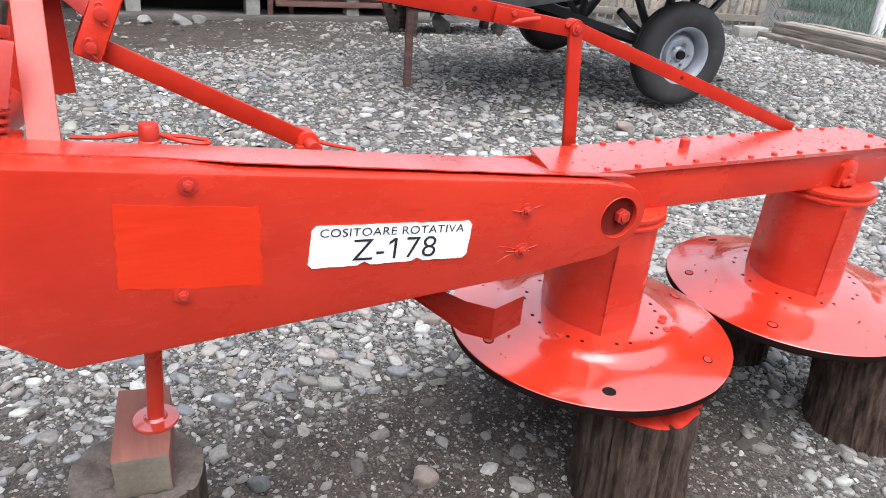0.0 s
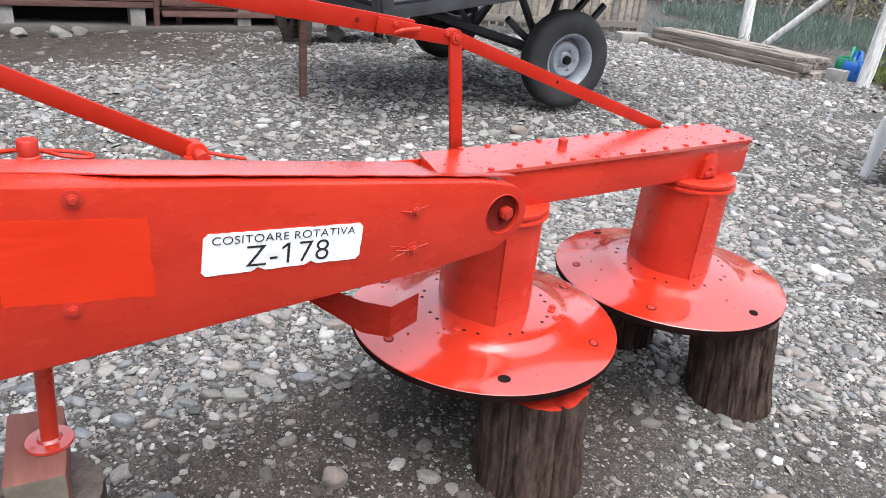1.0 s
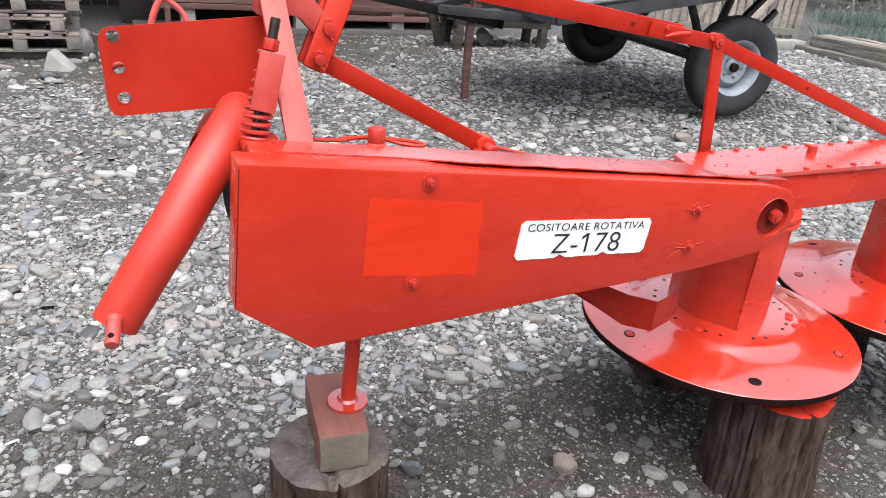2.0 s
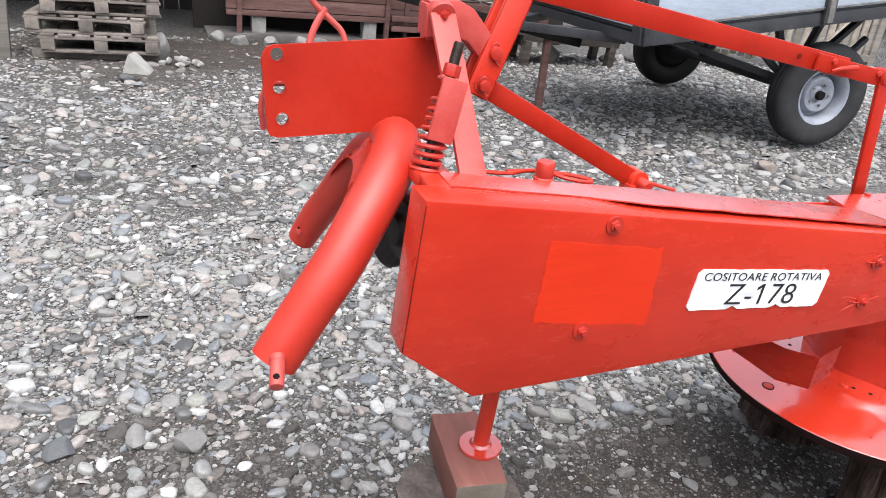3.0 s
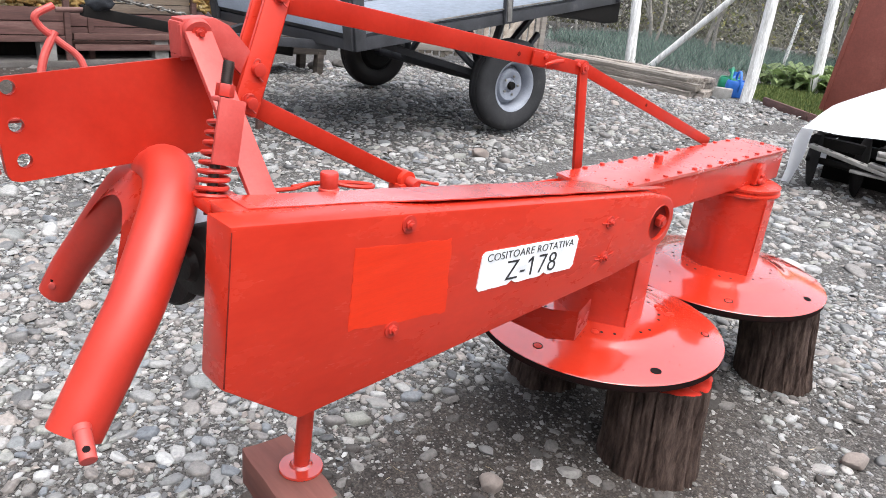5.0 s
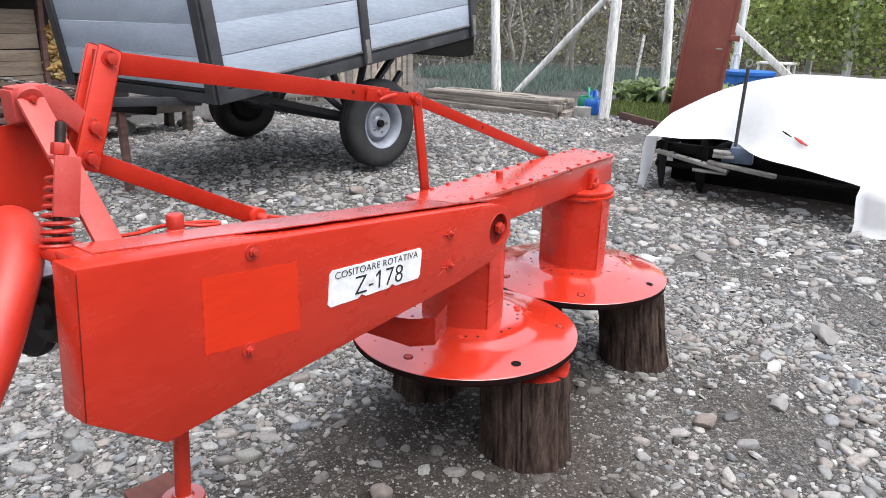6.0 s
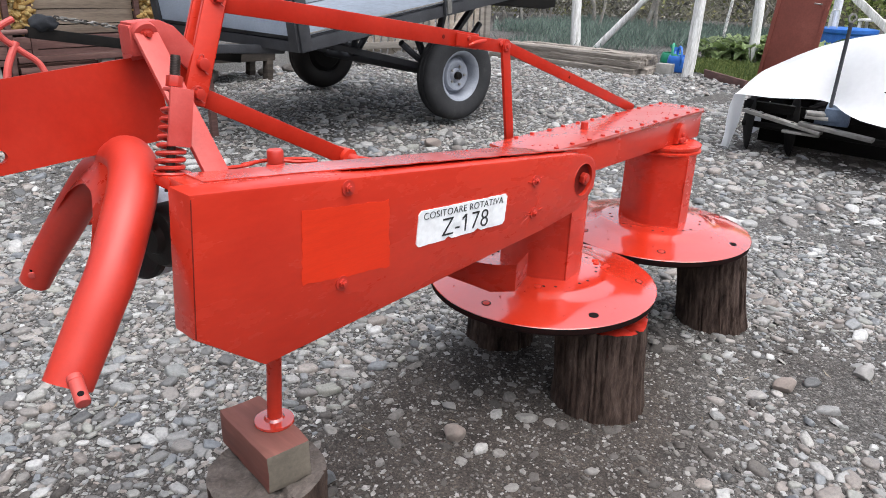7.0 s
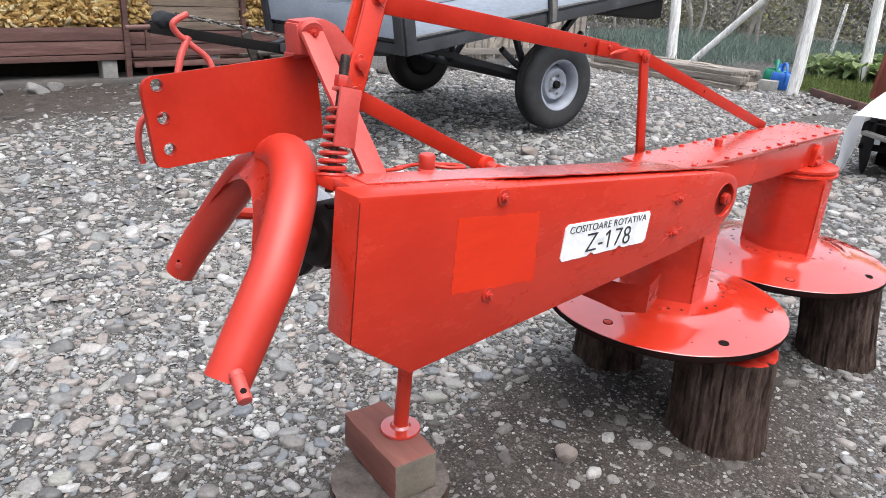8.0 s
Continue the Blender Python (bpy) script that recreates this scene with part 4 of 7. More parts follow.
    part("pin_tail", bm, RED, lugob)
    bm = bmesh.new()
    bar(bm, (lug.x, 0.10, lug.z - 0.035), (lug.x, lug.y + 0.02, lug.z - 0.03), 0.05, 0.02)
    part("lug_arm", bm, RED, mower)


mower_linkage()


def mower_headstock():
    # hitch plate with three holes: it leans a little and slopes to its free end
    o, ex = Vector((-0.168, 0.362, 1.060)), Vector((0.325, 0.012, 0.028))
    ey = Vector((0.004, -0.018, -0.147))
    nrm = ex.cross(ey).normalized()
    if nrm.y > 0:
        nrm = -nrm
    def at(u, v):
        return o + ex * u + ey * v
    bm = bmesh.new()
    holes = [(0.075, 0.10), (0.082, 0.455), (0.09, 0.80)]
    outline = [(0.0, 0.16), (0.008, 0.08), (0.026, 0.025), (0.06, 0.0), (1.0, 0.0), (1.0, 1.06), (0.06, 1.0), (0.025, 0.97), (0.012, 0.9)]
    ring = [bm.verts.new(at(u, v)) for u, v in outline]
    edges = [bm.edges.new((ring[i], ring[(i + 1) % len(ring)])) for i in range(len(ring))]
    exn, eyn = ex.normalized(), ey.normalized()
    for u, v in holes:
        hr = [bm.verts.new(at(u, v) + (exn * math.cos(k * math.pi / 8) + eyn * math.sin(k * math.pi / 8)) * 0.0106) for k in range(16)]
        edges += [bm.edges.new((hr[k], hr[(k + 1) % 16])) for k in range(16)]
    bmesh.ops.triangle_fill(bm, use_beauty=True, use_dissolve=True, edges=edges)
    ret = bmesh.ops.extrude_face_region(bm, geom=bm.faces[:])
    bmesh.ops.translate(bm, verts=[g for g in ret["geom"] if isinstance(g, bmesh.types.BMVert)], vec=-nrm * 0.014)
    plate = part("hitch_plate", bm, RED_BAR, mower, "red hitch plate with three holes")
    for u, v in holes:
        bm = bmesh.new()
        m = Matrix.Translation(at(u, v)) @ nrm.to_track_quat("Z", "Y").to_matrix().to_4x4()
        revolve(bm, [(0.0103, -0.002), (0.0103, 0.0008), (0.0115, 0.0005), (0.0122, -0.002)], (0, 0, 0), 24, m)
        part("hole_rim", bm, RED_BAR, plate)
    # second cheek behind it and the folded upper flange
    bm = bmesh.new()
    bar(bm, at(0.85, 0.02) + Vector((0, 0.016, 0.002)), at(0.98, 0.02) + Vector((0, 0.016, 0.004)), 0.036, 0.012, bev=0.005)
    part("top_flange", bm, RED_LIT_CHALK, plate)
    # bracket at the head: a rounded channel that runs over to the rocker
    bm = bmesh.new()
    for y in (0.320, 0.352):
        prism(bm, [(0.090, 1.092), (0.088, 1.140), (0.098, 1.148), (0.145, 1.152), (0.172, 1.140), (0.222, 1.086), (0.215, 1.05), (0.195, 1.058), (0.165, 1.088), (0.150, 1.092)], y, y + 0.012, 0.003)
    box(bm, (0.052, 0.043, 0.008), pose(0.119, 0.342, 1.1465, 0, -4, 0), 0.0035)
    box(bm, (0.008, 0.04, 0.05), pose(0.0925, 0.342, 1.119), 0.003)
    part("head_bracket", bm, RED_LIT_CHALK, plate)
    bm = bmesh.new()
    hexbolt(bm, (0.114, 0.310, 1.129), (0, -1, 0), 0.008, 0.007, 0.012, 0.006)
    part("head_bolt", bm, RED_DULL, plate)
    # slanting strut from the bracket to the deck
    bm = bmesh.new()
    bar(bm, (0.114, 0.314, 1.130), (0.119, 0.110, 0.900), 0.044, 0.010, (0, -1, 1), 0.003)
    cyl(bm, (0.114, 0.3235, 1.132), (0.114, 0.3125, 1.127), 0.0225, seg=24, bev=0.002)
    part("slanting_strut", bm, RED_LIT_CHALK, mower, "flat strut, its pink paint holding the light on its upper face")
    # forked bail: two bent tubes and the web between them
    front = [(0.045, 0.372, 0.896), (0.048, 0.312, 0.920), (0.034, 0.252, 0.922), (0.004, 0.192, 0.903), (-0.040, 0.138, 0.862), (-0.082, 0.104, 0.808), (-0.116, 0.088, 0.764), (-0.150, 0.077, 0.716), (-0.186, 0.066, 0.664)]
    rear = [(0.045, 0.335, 0.905), (0.026, 0.390, 0.880), (0.006, 0.440, 0.822), (-0.018, 0.490, 0.752), (-0.044, 0.526, 0.692), (-0.068, 0.548, 0.636)]
    bm = bmesh.new()
    tube(bm, front, [0.034, 0.040, 0.040, 0.0395, 0.0385, 0.0375, 0.037, 0.0365, 0.0355], 24, 8)
    for v in bm.verts:
        v.co += Vector((1, 1, 1)) * 0.0012 * noise.noise(v.co * 22)
    leg = part("fork_leg", bm, RED_GLOSS, mower, "bent glossy red tube")
    bm = bmesh.new()
    tube(bm, rear, [0.030, 0.034, 0.035, 0.034, 0.032, 0.029], 20, 8)
    leg2 = part("fork_leg", bm, RED_GLOSS, mower, "bent glossy red tube")
    bm = bmesh.new()
    crown = smooth_path([(-0.122, 0.082, 0.768), (-0.085, 0.098, 0.822), (-0.044, 0.128, 0.880), (0.000, 0.180, 0.925), (0.028, 0.245, 0.950), (0.040, 0.312, 0.950), (0.026, 0.372, 0.922), (0.002, 0.425, 0.868), (-0.022, 0.470, 0.805), (-0.044, 0.500, 0.752)], 4)
    arch = smooth_path([(-0.138, 0.104, 0.757), (-0.116, 0.128, 0.784), (-0.094, 0.158, 0.812), (-0.072, 0.195, 0.836), (-0.048, 0.240, 0.860), (-0.028, 0.290, 0.878), (-0.022, 0.340, 0.880), (-0.028, 0.400, 0.850), (-0.036, 0.455, 0.800), (-0.046, 0.502, 0.748)], 4)
    vs = [(bm.verts.new(p), bm.verts.new(q)) for p, q in zip(crown, arch)]
    for a, b in zip(vs, vs[1:]):
        bm.faces.new((a[0], b[0], b[1], a[1]))
    bmesh.ops.solidify(bm, geom=bm.faces[:], thickness=0.012)
    part("fork_web", bm, RED, leg, "", 50)
    for tip, d, lg in (((-0.184, 0.036, 0.688), (-0.007, -0.040, -0.020), leg), ((-0.062, 0.545, 0.665), (-0.02, -0.032, 0.0), leg2)):
        bm = bmesh.new()
        a = Vector(tip)
        r = 0.0105 if lg is leg else 0.0065
        cyl(bm, a, a + Vector(d), r, seg=14, bev=0.002)
        cyl(bm, a - Vector(d) * 0.1, a + Vector(d) * 0.12, r * 1.1, seg=14, bev=0.002)
        pin = part("fork_pin", bm, RED_LIT_CHALK, lg)
        bm = bmesh.new()
        e = a + Vector(d) * 0.74
        up = Vector((-0.1, -0.3, 0.9))
        up = (up - Vector(d).normalized() * up.dot(Vector(d).normalized())).normalized()
        cyl(bm, e + up * 0.006, e + up * 0.0108, 0.0046, seg=12)
        part("pin_hole", bm, HOLE, pin)
    # spring on its threaded rod, with the flat keeper
    s0, s1 = Vector((0.047, 0.150, 0.915)), Vector((0.094, 0.176, 1.108))
    ax = (s1 - s0).normalized()
    bm = bmesh.new()
    cyl(bm, s0 - ax * 0.02, s1, 0.0075, seg=14)
    for k in range(22):
        q = s1 - ax * (0.003 + k * 0.0026)
        cyl(bm, q, q - ax * 0.0013, 0.0085, seg=14)
    rod = part("threaded_rod", bm, THREAD, mower, "dark oily threaded rod")
    bm = bmesh.new()
    u = ax.orthogonal().normalized()
    w = ax.cross(u)
    pts = []
    turns, n = 9.0, 16
    for k in range(int(turns * n) + 1):
        t = k / (turns * n)
        s = 0.004 + 0.118 * (t ** 1.15)
        a = 2 * math.pi * turns * t
        r = 0.0205 if t < 0.4 else 0.0205 - 0.008 * (t - 0.4)
        pts.append(s0 + ax * s + (u * math.cos(a) + w * math.sin(a)) * r)
    tube(bm, pts, 0.0038, 7, 1, False)
    part("coil_spring", bm, RED_DULL, rod, "dusty red coil spring")
    bm = bmesh.new()
    m, ln = span(s0 + ax * 0.055, s0 + ax * 0.148, (0.0, -1, 0))
    box(bm, (ln, 0.040, 0.006), m @ pose(0, 0, 0.025), 0.002)
    box(bm, (0.006, 0.039, 0.028), m @ pose(ln / 2 - 0.003, 0, 0.0135), 0.002)
    part("spring_keeper", bm, RED_LIT_CHALK, rod)
    bm = bmesh.new()
    hexbolt(bm, s0 + ax * 0.150, ax, 0.0135, 0.018)
    part("lock_nut", bm, RED_DULL, rod)
    bm = bmesh.new()
    box(bm, (0.062, 0.075, 0.02), pose(0.058, 0.150, 0.914, 0, 6, 0), 0.005)
    part("spring_seat", bm, RED, rod)
    # pin cup on the deck with its wire clip
    bm = bmesh.new()
    revolve(bm, [(0.0, 0.0), (0.0175, 0.0), (0.0175, 0.021), (0.0150, 0.023), (0.0155, 0.046), (0.0135, 0.049), (0.0, 0.049)], (0.262, 0.163, 0.880), 28)
    cup = part("stop_pin", bm, RED_DULL, mower)
    bm = bmesh.new()
    loop = [(x, y + 0.022, z + 0.010) for x, y, z in ((0.15, 0.140, 0.903), (0.20, 0.146, 0.898), (0.25, 0.168, 0.894), (0.32, 0.160, 0.888), (0.352, 0.145, 0.884), (0.345, 0.132, 0.884), (0.31, 0.138, 0.888), (0.27, 0.169, 0.892), (0.20, 0.155, 0.898))]
    tube(bm, loop, 0.0036, 8)
    part("wire_clip", bm, RED, cup)
    # jack: rod and round foot
    bm = bmesh.new()
    cyl(bm, (0.221, 0.163, 0.36), (0.252, 0.163, 0.89), 0.0155, seg=22)
    jack = part("jack_rod", bm, RED, mower)
    bm = bmesh.new()
    revolve(bm, [(0.0, 0.347), (0.041, 0.347), (0.0425, 0.350), (0.041, 0.354), (0.022, 0.3565), (0.018, 0.362), (0.0, 0.362)], (0.220, 0.163, 0.0), 36)
    part("jack_foot", bm, RED_WET, jack)
    # drive drum behind the end plate, its axis along the machine
    bm = bmesh.new()
    c, ax2 = Vector((0.058, 0.290, 0.780)), Vector((-0.97, -0.16, 0.03)).normalized()
    m = ax2.to_track_quat("Z", "Y").to_matrix().to_4x4()
    revolve(bm, [(0.0, -0.055), (0.074, -0.055), (0.080, -0.048), (0.082, 0.004), (0.077, 0.010), (0.0, 0.010)], c, 44, m)
    pulley = part("drive_drum", bm, SHAFT_GREY, mower, "pale blue-grey drive drum")
    bm = bmesh.new()
    c2 = Vector((0.086, 0.210, 0.800))
    revolve(bm, [(0.0, -0.06), (0.050, -0.06), (0.057, -0.045), (0.057, 0.040), (0.050, 0.052), (0.030, 0.055), (0.024, 0.066), (0.0, 0.066)], c2, 32, m)
    for k in range(5):
        g = 2 * math.pi * k / 5
        q = Matrix.Translation(c2) @ m @ Vector((0.057 * math.cos(g), 0.057 * math.sin(g), -0.03))
        cyl(bm, q, q + ax2 * 0.06, 0.007, seg=8, bev=0.002)
    part("drive_core", bm, GRIME_SHADE, pulley, "black greasy drive core")
    # black end ring holds the shade on the drum's left face
    bm = bmesh.new()
    revolve(bm, [(0.0, 0.0102), (0.078, 0.0102), (0.0815, 0.014), (0.0815, 0.024), (0.076, 0.028), (0.066, 0.022), (0.0, 0.020)], c, 40, m)
    part("pulley_face", bm, GRIME_SHADE, pulley, "end of the drum blackened for shade")
    bm = bmesh.new()
    tube(bm, [(-0.030, 0.552, 0.735), (0.03, 0.55, 0.745), (0.11, 0.53, 0.735)], 0.013, 10)
    part("cross_rod", bm, RED, mower)
    # two bent rods that stand up behind the hitch plate and one that hangs
    for pts, r in ((((-0.085, 0.43, 1.03), (-0.072, 0.44, 1.075), (-0.050, 0.45, 1.112)), 0.0062), (((-0.015, 0.43, 1.045), (-0.022, 0.44, 1.075), (-0.046, 0.447, 1.098), (-0.070, 0.45, 1.120), (-0.074, 0.45, 1.136), (-0.048, 0.452, 1.150)), 0.0055), (((-0.120, 0.415, 0.99), (-0.150, 0.418, 0.985), (-0.162, 0.42, 0.95), (-0.158, 0.42, 0.908)), 0.0055)):
        bm = bmesh.new()
        tube(bm, pts, r, 10)
        part("hook_rod", bm, RED_LIT_CHALK, plate)


mower_headstock()


# ---- what the mower stands on ----
def log_stump(x, y, r, top, seed, label, red=False, wear=1.0, lean=(0.0, 0.0)):
    def rad(a, z):
        p = Vector((math.cos(a), math.sin(a), 0))
        w = noise.noise(Vector((p.x * 3 + seed, p.y * 3, z * 5))) * 0.35
        furrow = abs(noise.noise(Vector((p.x * 8 + w + seed, p.y * 8 + w, z * 2.2))))
        groove = 0.06 * min(1.0, furrow * 5.0) - 0.045 - abs(noise.noise(Vector((p.x * 22 + seed, p.y * 22, z * 7)))) * 0.05
        chip = noise.noise(Vector((p.x * 5 + seed, p.y * 5, z * 14))) * 0.018
        big = noise.noise(Vector((p.x * 1.4 + seed, p.y * 1.4, z * 0.8))) * 0.06
        flare = 0.07 * max(0, 1 - z / (top * 0.5)) ** 2
        crack = -0.16 * math.exp(-((a - 4.35 - seed % 0.6 - 0.25 * z) / 0.028) ** 2) - 0.08 * math.exp(-((a - 5.3 - seed % 0.6) / 0.022) ** 2)
        cut = min(1.0, max(0.15, (top - z) / 0.03))
        return r * (1 + groove * cut * min(wear, 1.1) + chip * cut * wear + crack * min(wear, 1.2) + big + flare)
    seg, rings = 180, 36
    bm = bmesh.new()
    rows = []
    for k in range(rings + 1):
        row = []
        for i in range(seg):
            a = 2 * math.pi * i / seg
            lip = 0.004 * wear * noise.noise(Vector((math.cos(a) * 4 + seed, math.sin(a) * 4, 1)))
            z = -0.02 + (top + 0.02 + lip) * k / rings
            q = rad(a, z)
            f = z / top
            row.append(bm.verts.new((x + lean[0] * f + math.cos(a) * q, y + lean[1] * f + math.sin(a) * q, z)))
        rows.append(row)
    for a, b in zip(rows, rows[1:]):
        for i in range(seg):
            bm.faces.new((a[i], a[(i + 1) % seg], b[(i + 1) % seg], b[i]))
    base = thing("log_stump", (x, y, 0), label, "log", "logs under the mower")
    rim = [v.co.copy() for v in rows[-1]]
    part("bark", bm, BARK, base, "", 80)
    bm = bmesh.new()
    cx, cy = x + lean[0], y + lean[1]
    ring0 = [bm.verts.new(p) for p in rim]
    prev = ring0
    for k in range(1, 12):
        f = 1 - k / 12
        cur = []
        for i, v in enumerate(ring0):
            a = 2 * math.pi * i / seg
            ringy = 0.0016 * math.sin(k * 2.6) + 0.004 * wear * noise.noise(Vector((math.cos(a) * f * 5 + seed, math.sin(a) * f * 5, 2)))
            split = -0.010 * wear * math.exp(-((a - 4.25 - seed % 1) / (0.05 + 0.02 * k)) ** 2)
            if wear > 1.2:
                for g, dep in ((0.5, 4), (1.8, 6), (2.6, 4), (3.55, 5), (4.6, 9), (5.5, 4)):
                    split -= 0.001 * dep * math.exp(-((a - g - 0.05 * math.sin(k)) / (0.03 + 0.006 * k)) ** 2)
            cur.append(bm.verts.new((cx + (v.co.x - cx) * f, cy + (v.co.y - cy) * f, top + ringy + split)))
        for i in range(seg):
            bm.faces.new((prev[i], prev[(i + 1) % seg], cur[(i + 1) % seg], cur[i]))
        prev = cur
    bm.faces.new(prev)
    part("cut_end", bm, RED_DULL if red else (STUMP_TOP if wear > 1.2 else LOG_END), base, "log end splashed with red paint" if red else "grey cut end with growth rings", 80)
    return base


log_stump(1.268, -0.040, 0.135, 0.300, 1.3, "thick bark-covered log splashed with red paint under the drum", True, 1.0, (-0.012, 0.013))
log_stump(1.375, 0.440, 0.115, 0.305, 5.6, "bark-covered log set upright under the drum")
log_stump(2.085, -0.066, 0.127, 0.305, 9.1, "thick bark-covered log set upright under the outer drum", False, 1.0, (-0.033, 0.036))
log_stump(2.04, 0.37, 0.110, 0.305, 14.4, "dark bark-covered log under the outer drum")
log_stump(0.176, 0.134, 0.120, 0.260, 21.2, "weathered low stump carrying a timber block", False, 1.7)
bm = bmesh.new()
box(bm, (0.098, 0.212, 0.084), pose(0.197, 0.170, 0.3045, 0, 0, -6), 0.004)
bmesh.ops.subdivide_edges(bm, edges=[e for e in bm.edges if e.calc_length() > 0.06], cuts=8, use_grid_fill=True)
roughen(bm, 0.004, 14)
roughen(bm, 0.0012, 60)
for f in bm.faces:
    f.material_index = 1 if f.normal.y < -0.6 or f.normal.y > 0.6 else 0
solo("timber_block", bm, [BLOCK_WOOD, BLOCK_END], "red-stained sawn timber block on a stump", "wood block")


# ---- the trailer ----
TILT8 = radians(-8.2)
trailer = thing("farm_trailer", (4.2, 4.0, 0.0), "grey two-wheeled farm trailer tipped towards its drawbar", "trailer")
TM = Matrix.Translation((2.42, 2.97, 0.725)) @ Matrix.Rotation(TILT8, 4, "Y")


def trailer_box(bm, size, at, bev=0.004, rot=(0, 0, 0)):
    box(bm, size, TM @ pose(*at, *rot), bev)


def make_trailer():
    long, wide = 2.90, 1.88
    # bottom frame
    for y in (0.02, wide - 0.02):
        bm = bmesh.new()
        trailer_box(bm, (long, 0.05, 0.085), (long / 2, y, 0.03))
        part("side_rail", bm, TRAILER_FRAME, trailer, "dark grey steel rail")
    for x in (0.03, 0.75, 1.5, 2.2, long - 0.03):
        bm = bmesh.new()
        trailer_box(bm, (0.06, wide - 0.1, 0.07), (x, wide / 2, 0.02))
        part("cross_rail", bm, TRAILER_FRAME, trailer)
    bm = bmesh.new()
    trailer_box(bm, (long - 0.02, wide - 0.02, 0.025), (long / 2, wide / 2, 0.075))
    part("floor_board", bm, TRAILER_FRAME, trailer)
    # side and end boards
    for y in (0.0, wide):
        for k in range(3):
            bm = bmesh.new()
            trailer_box(bm, (long - 0.06, 0.022, 0.193), (long / 2, y, 0.19 + 0.2 * k), 0.003)
            part("side_board", bm, TRAILER_BOARD, trailer)
    for x in (-0.005, long + 0.005):
        for k in range(3):
            bm = bmesh.new()
            trailer_box(bm, (0.022, wide - 0.08, 0.193), (x, wide / 2, 0.19 + 0.2 * k), 0.003)
            part("end_board", bm, TRAILER_BOARD, trailer)
    bm = bmesh.new()
    trailer_box(bm, (long - 0.05, 0.008, 0.012), (long / 2, -0.018, 0.105), 0.002)
    part("edge_strip", bm, GREY_STEEL, trailer, "thin bright steel edge strip")
    # stanchions
    for x in (0.0, 1.42, long):
        for y in (-0.022, wide + 0.022):
            bm = bmesh.new()
            trailer_box(bm, (0.085, 0.030, 0.72), (x + 0.02 if x == 0 else x, y, 0.36), 0.004)
            st = part("stanchion", bm, TRAILER_FRAME, trailer)
            if x > 0:
                bm = bmesh.new()
                trailer_box(bm, (0.045, 0.03, 0.18), (x - 0.005, y + (-0.012 if y < 0 else 0.012), 0.10), 0.004)
                part("hinge", bm, GREY_STEEL, st, "worn pale hinge")
    for y in (0.0, wide):
        bm = bmesh.new()
        trailer_box(bm, (0.032, 0.09, 0.72), (-0.025, 0.03 if y == 0 else wide - 0.03, 0.36), 0.004)
        part("corner_post", bm, TRAILER_FRAME, trailer)
    # tailboard hanging open at the raised end
    bm = bmesh.new()
    prism(bm, [(2.05, -0.006), (long + 0.06, -0.006), (long + 0.04, -0.185), (2.75, -0.172)], 0.01, wide - 0.05, 0.004)
    bmesh.ops.transform(bm, matrix=TM, verts=bm.verts)
    part("tail_board", bm, BLACK_IRON, trailer, "dark open tailboard")
    # axle, struts
    a, b = Vector((4.182, 3.172, 0.408)), Vector((4.43, 5.32, 0.40))
    ax = (b - a).normalized()
    bm = bmesh.new()
    cyl(bm, a + ax * 0.05, b - ax * 0.05, 0.045, seg=18)
    axle = part("axle", bm, TRAILER_FRAME, trailer)
    for s in (0.35, 1.55):
        p = a + ax * s
        for dx in (-0.45, 0.0, 0.45):
            bm = bmesh.new()
            q = TM @ Vector((1.78 + dx, s * 0.95, 0.0))
            bar(bm, p, q, 0.04, 0.05, (0, 1, 0), 0.004)
            part("axle_strut", bm, TRAILER_FRAME, axle)
    for s in (0.18, 1.78):
        bm = bmesh.new()
        p = a + ax * s
        tube(bm, [p + Vector((-0.50, 0, 0.28)), p + Vector((-0.25, 0, 0.12)), p + Vector((0, 0, 0.07)), p + Vector((0.25, 0, 0.17)), p + Vector((0.5, 0, 0.40))], 0.028, 8)
        part("leaf_spring", bm, TRAILER_FRAME, axle)
    bm = bmesh.new()
    bar(bm, a + ax * 0.1 + Vector((-0.02, 0, 0.02)), Vector((3.05, 4.0, 0.72)), 0.05, 0.05)
    bar(bm, b - ax * 0.1 + Vector((-0.02, 0, 0.02)), Vector((3.05, 4.0, 0.72)), 0.05, 0.05)
    part("vee_strut", bm, TRAILER_FRAME, axle)
    # wheels
    for c, s in ((a, -1), (b, 1)):
        m = (ax * s).to_track_quat("Z", "Y").to_matrix().to_4x4()
        bm = bmesh.new()
        R = 0.378
        prof = [(0.205, -0.075), (0.225, -0.088), (0.29, -0.098), (0.345, -0.092), (0.368, -0.072), (R, -0.045), (R, -0.030), (R - 0.009, -0.026), (R - 0.009, -0.020), (R, -0.016), (R, 0.016), (R - 0.009, 0.020), (R - 0.009, 0.026), (R, 0.030), (R, 0.045), (0.368, 0.072), (0.345, 0.092), (0.335, 0.094), (0.330, 0.0975), (0.29, 0.098), (0.225, 0.088), (0.205, 0.075), (0.205, -0.075)]
        revolve(bm, prof, c, 64, m)
        # the far tyre goes near black to hold the shade under the trailer
        tyre = part("tyre", bm, TYRE if s < 0 else GRIME_SHADE, trailer, "dusty worn black tyre" if s < 0 else "far tyre blackened for the shade under the trailer", 40)
        bm = bmesh.new()
        prof = [(0.0, 0.022), (0.045, 0.022), (0.062, 0.006), (0.098, 0.028), (0.122, 0.030), (0.138, 0.010), (0.148, -0.030), (0.166, -0.034), (0.172, 0.020), (0.186, 0.066), (0.205, 0.080), (0.212, 0.082), (0.212, 0.074), (0.204, 0.070), (0.196, -0.06), (0.0, -0.06)]
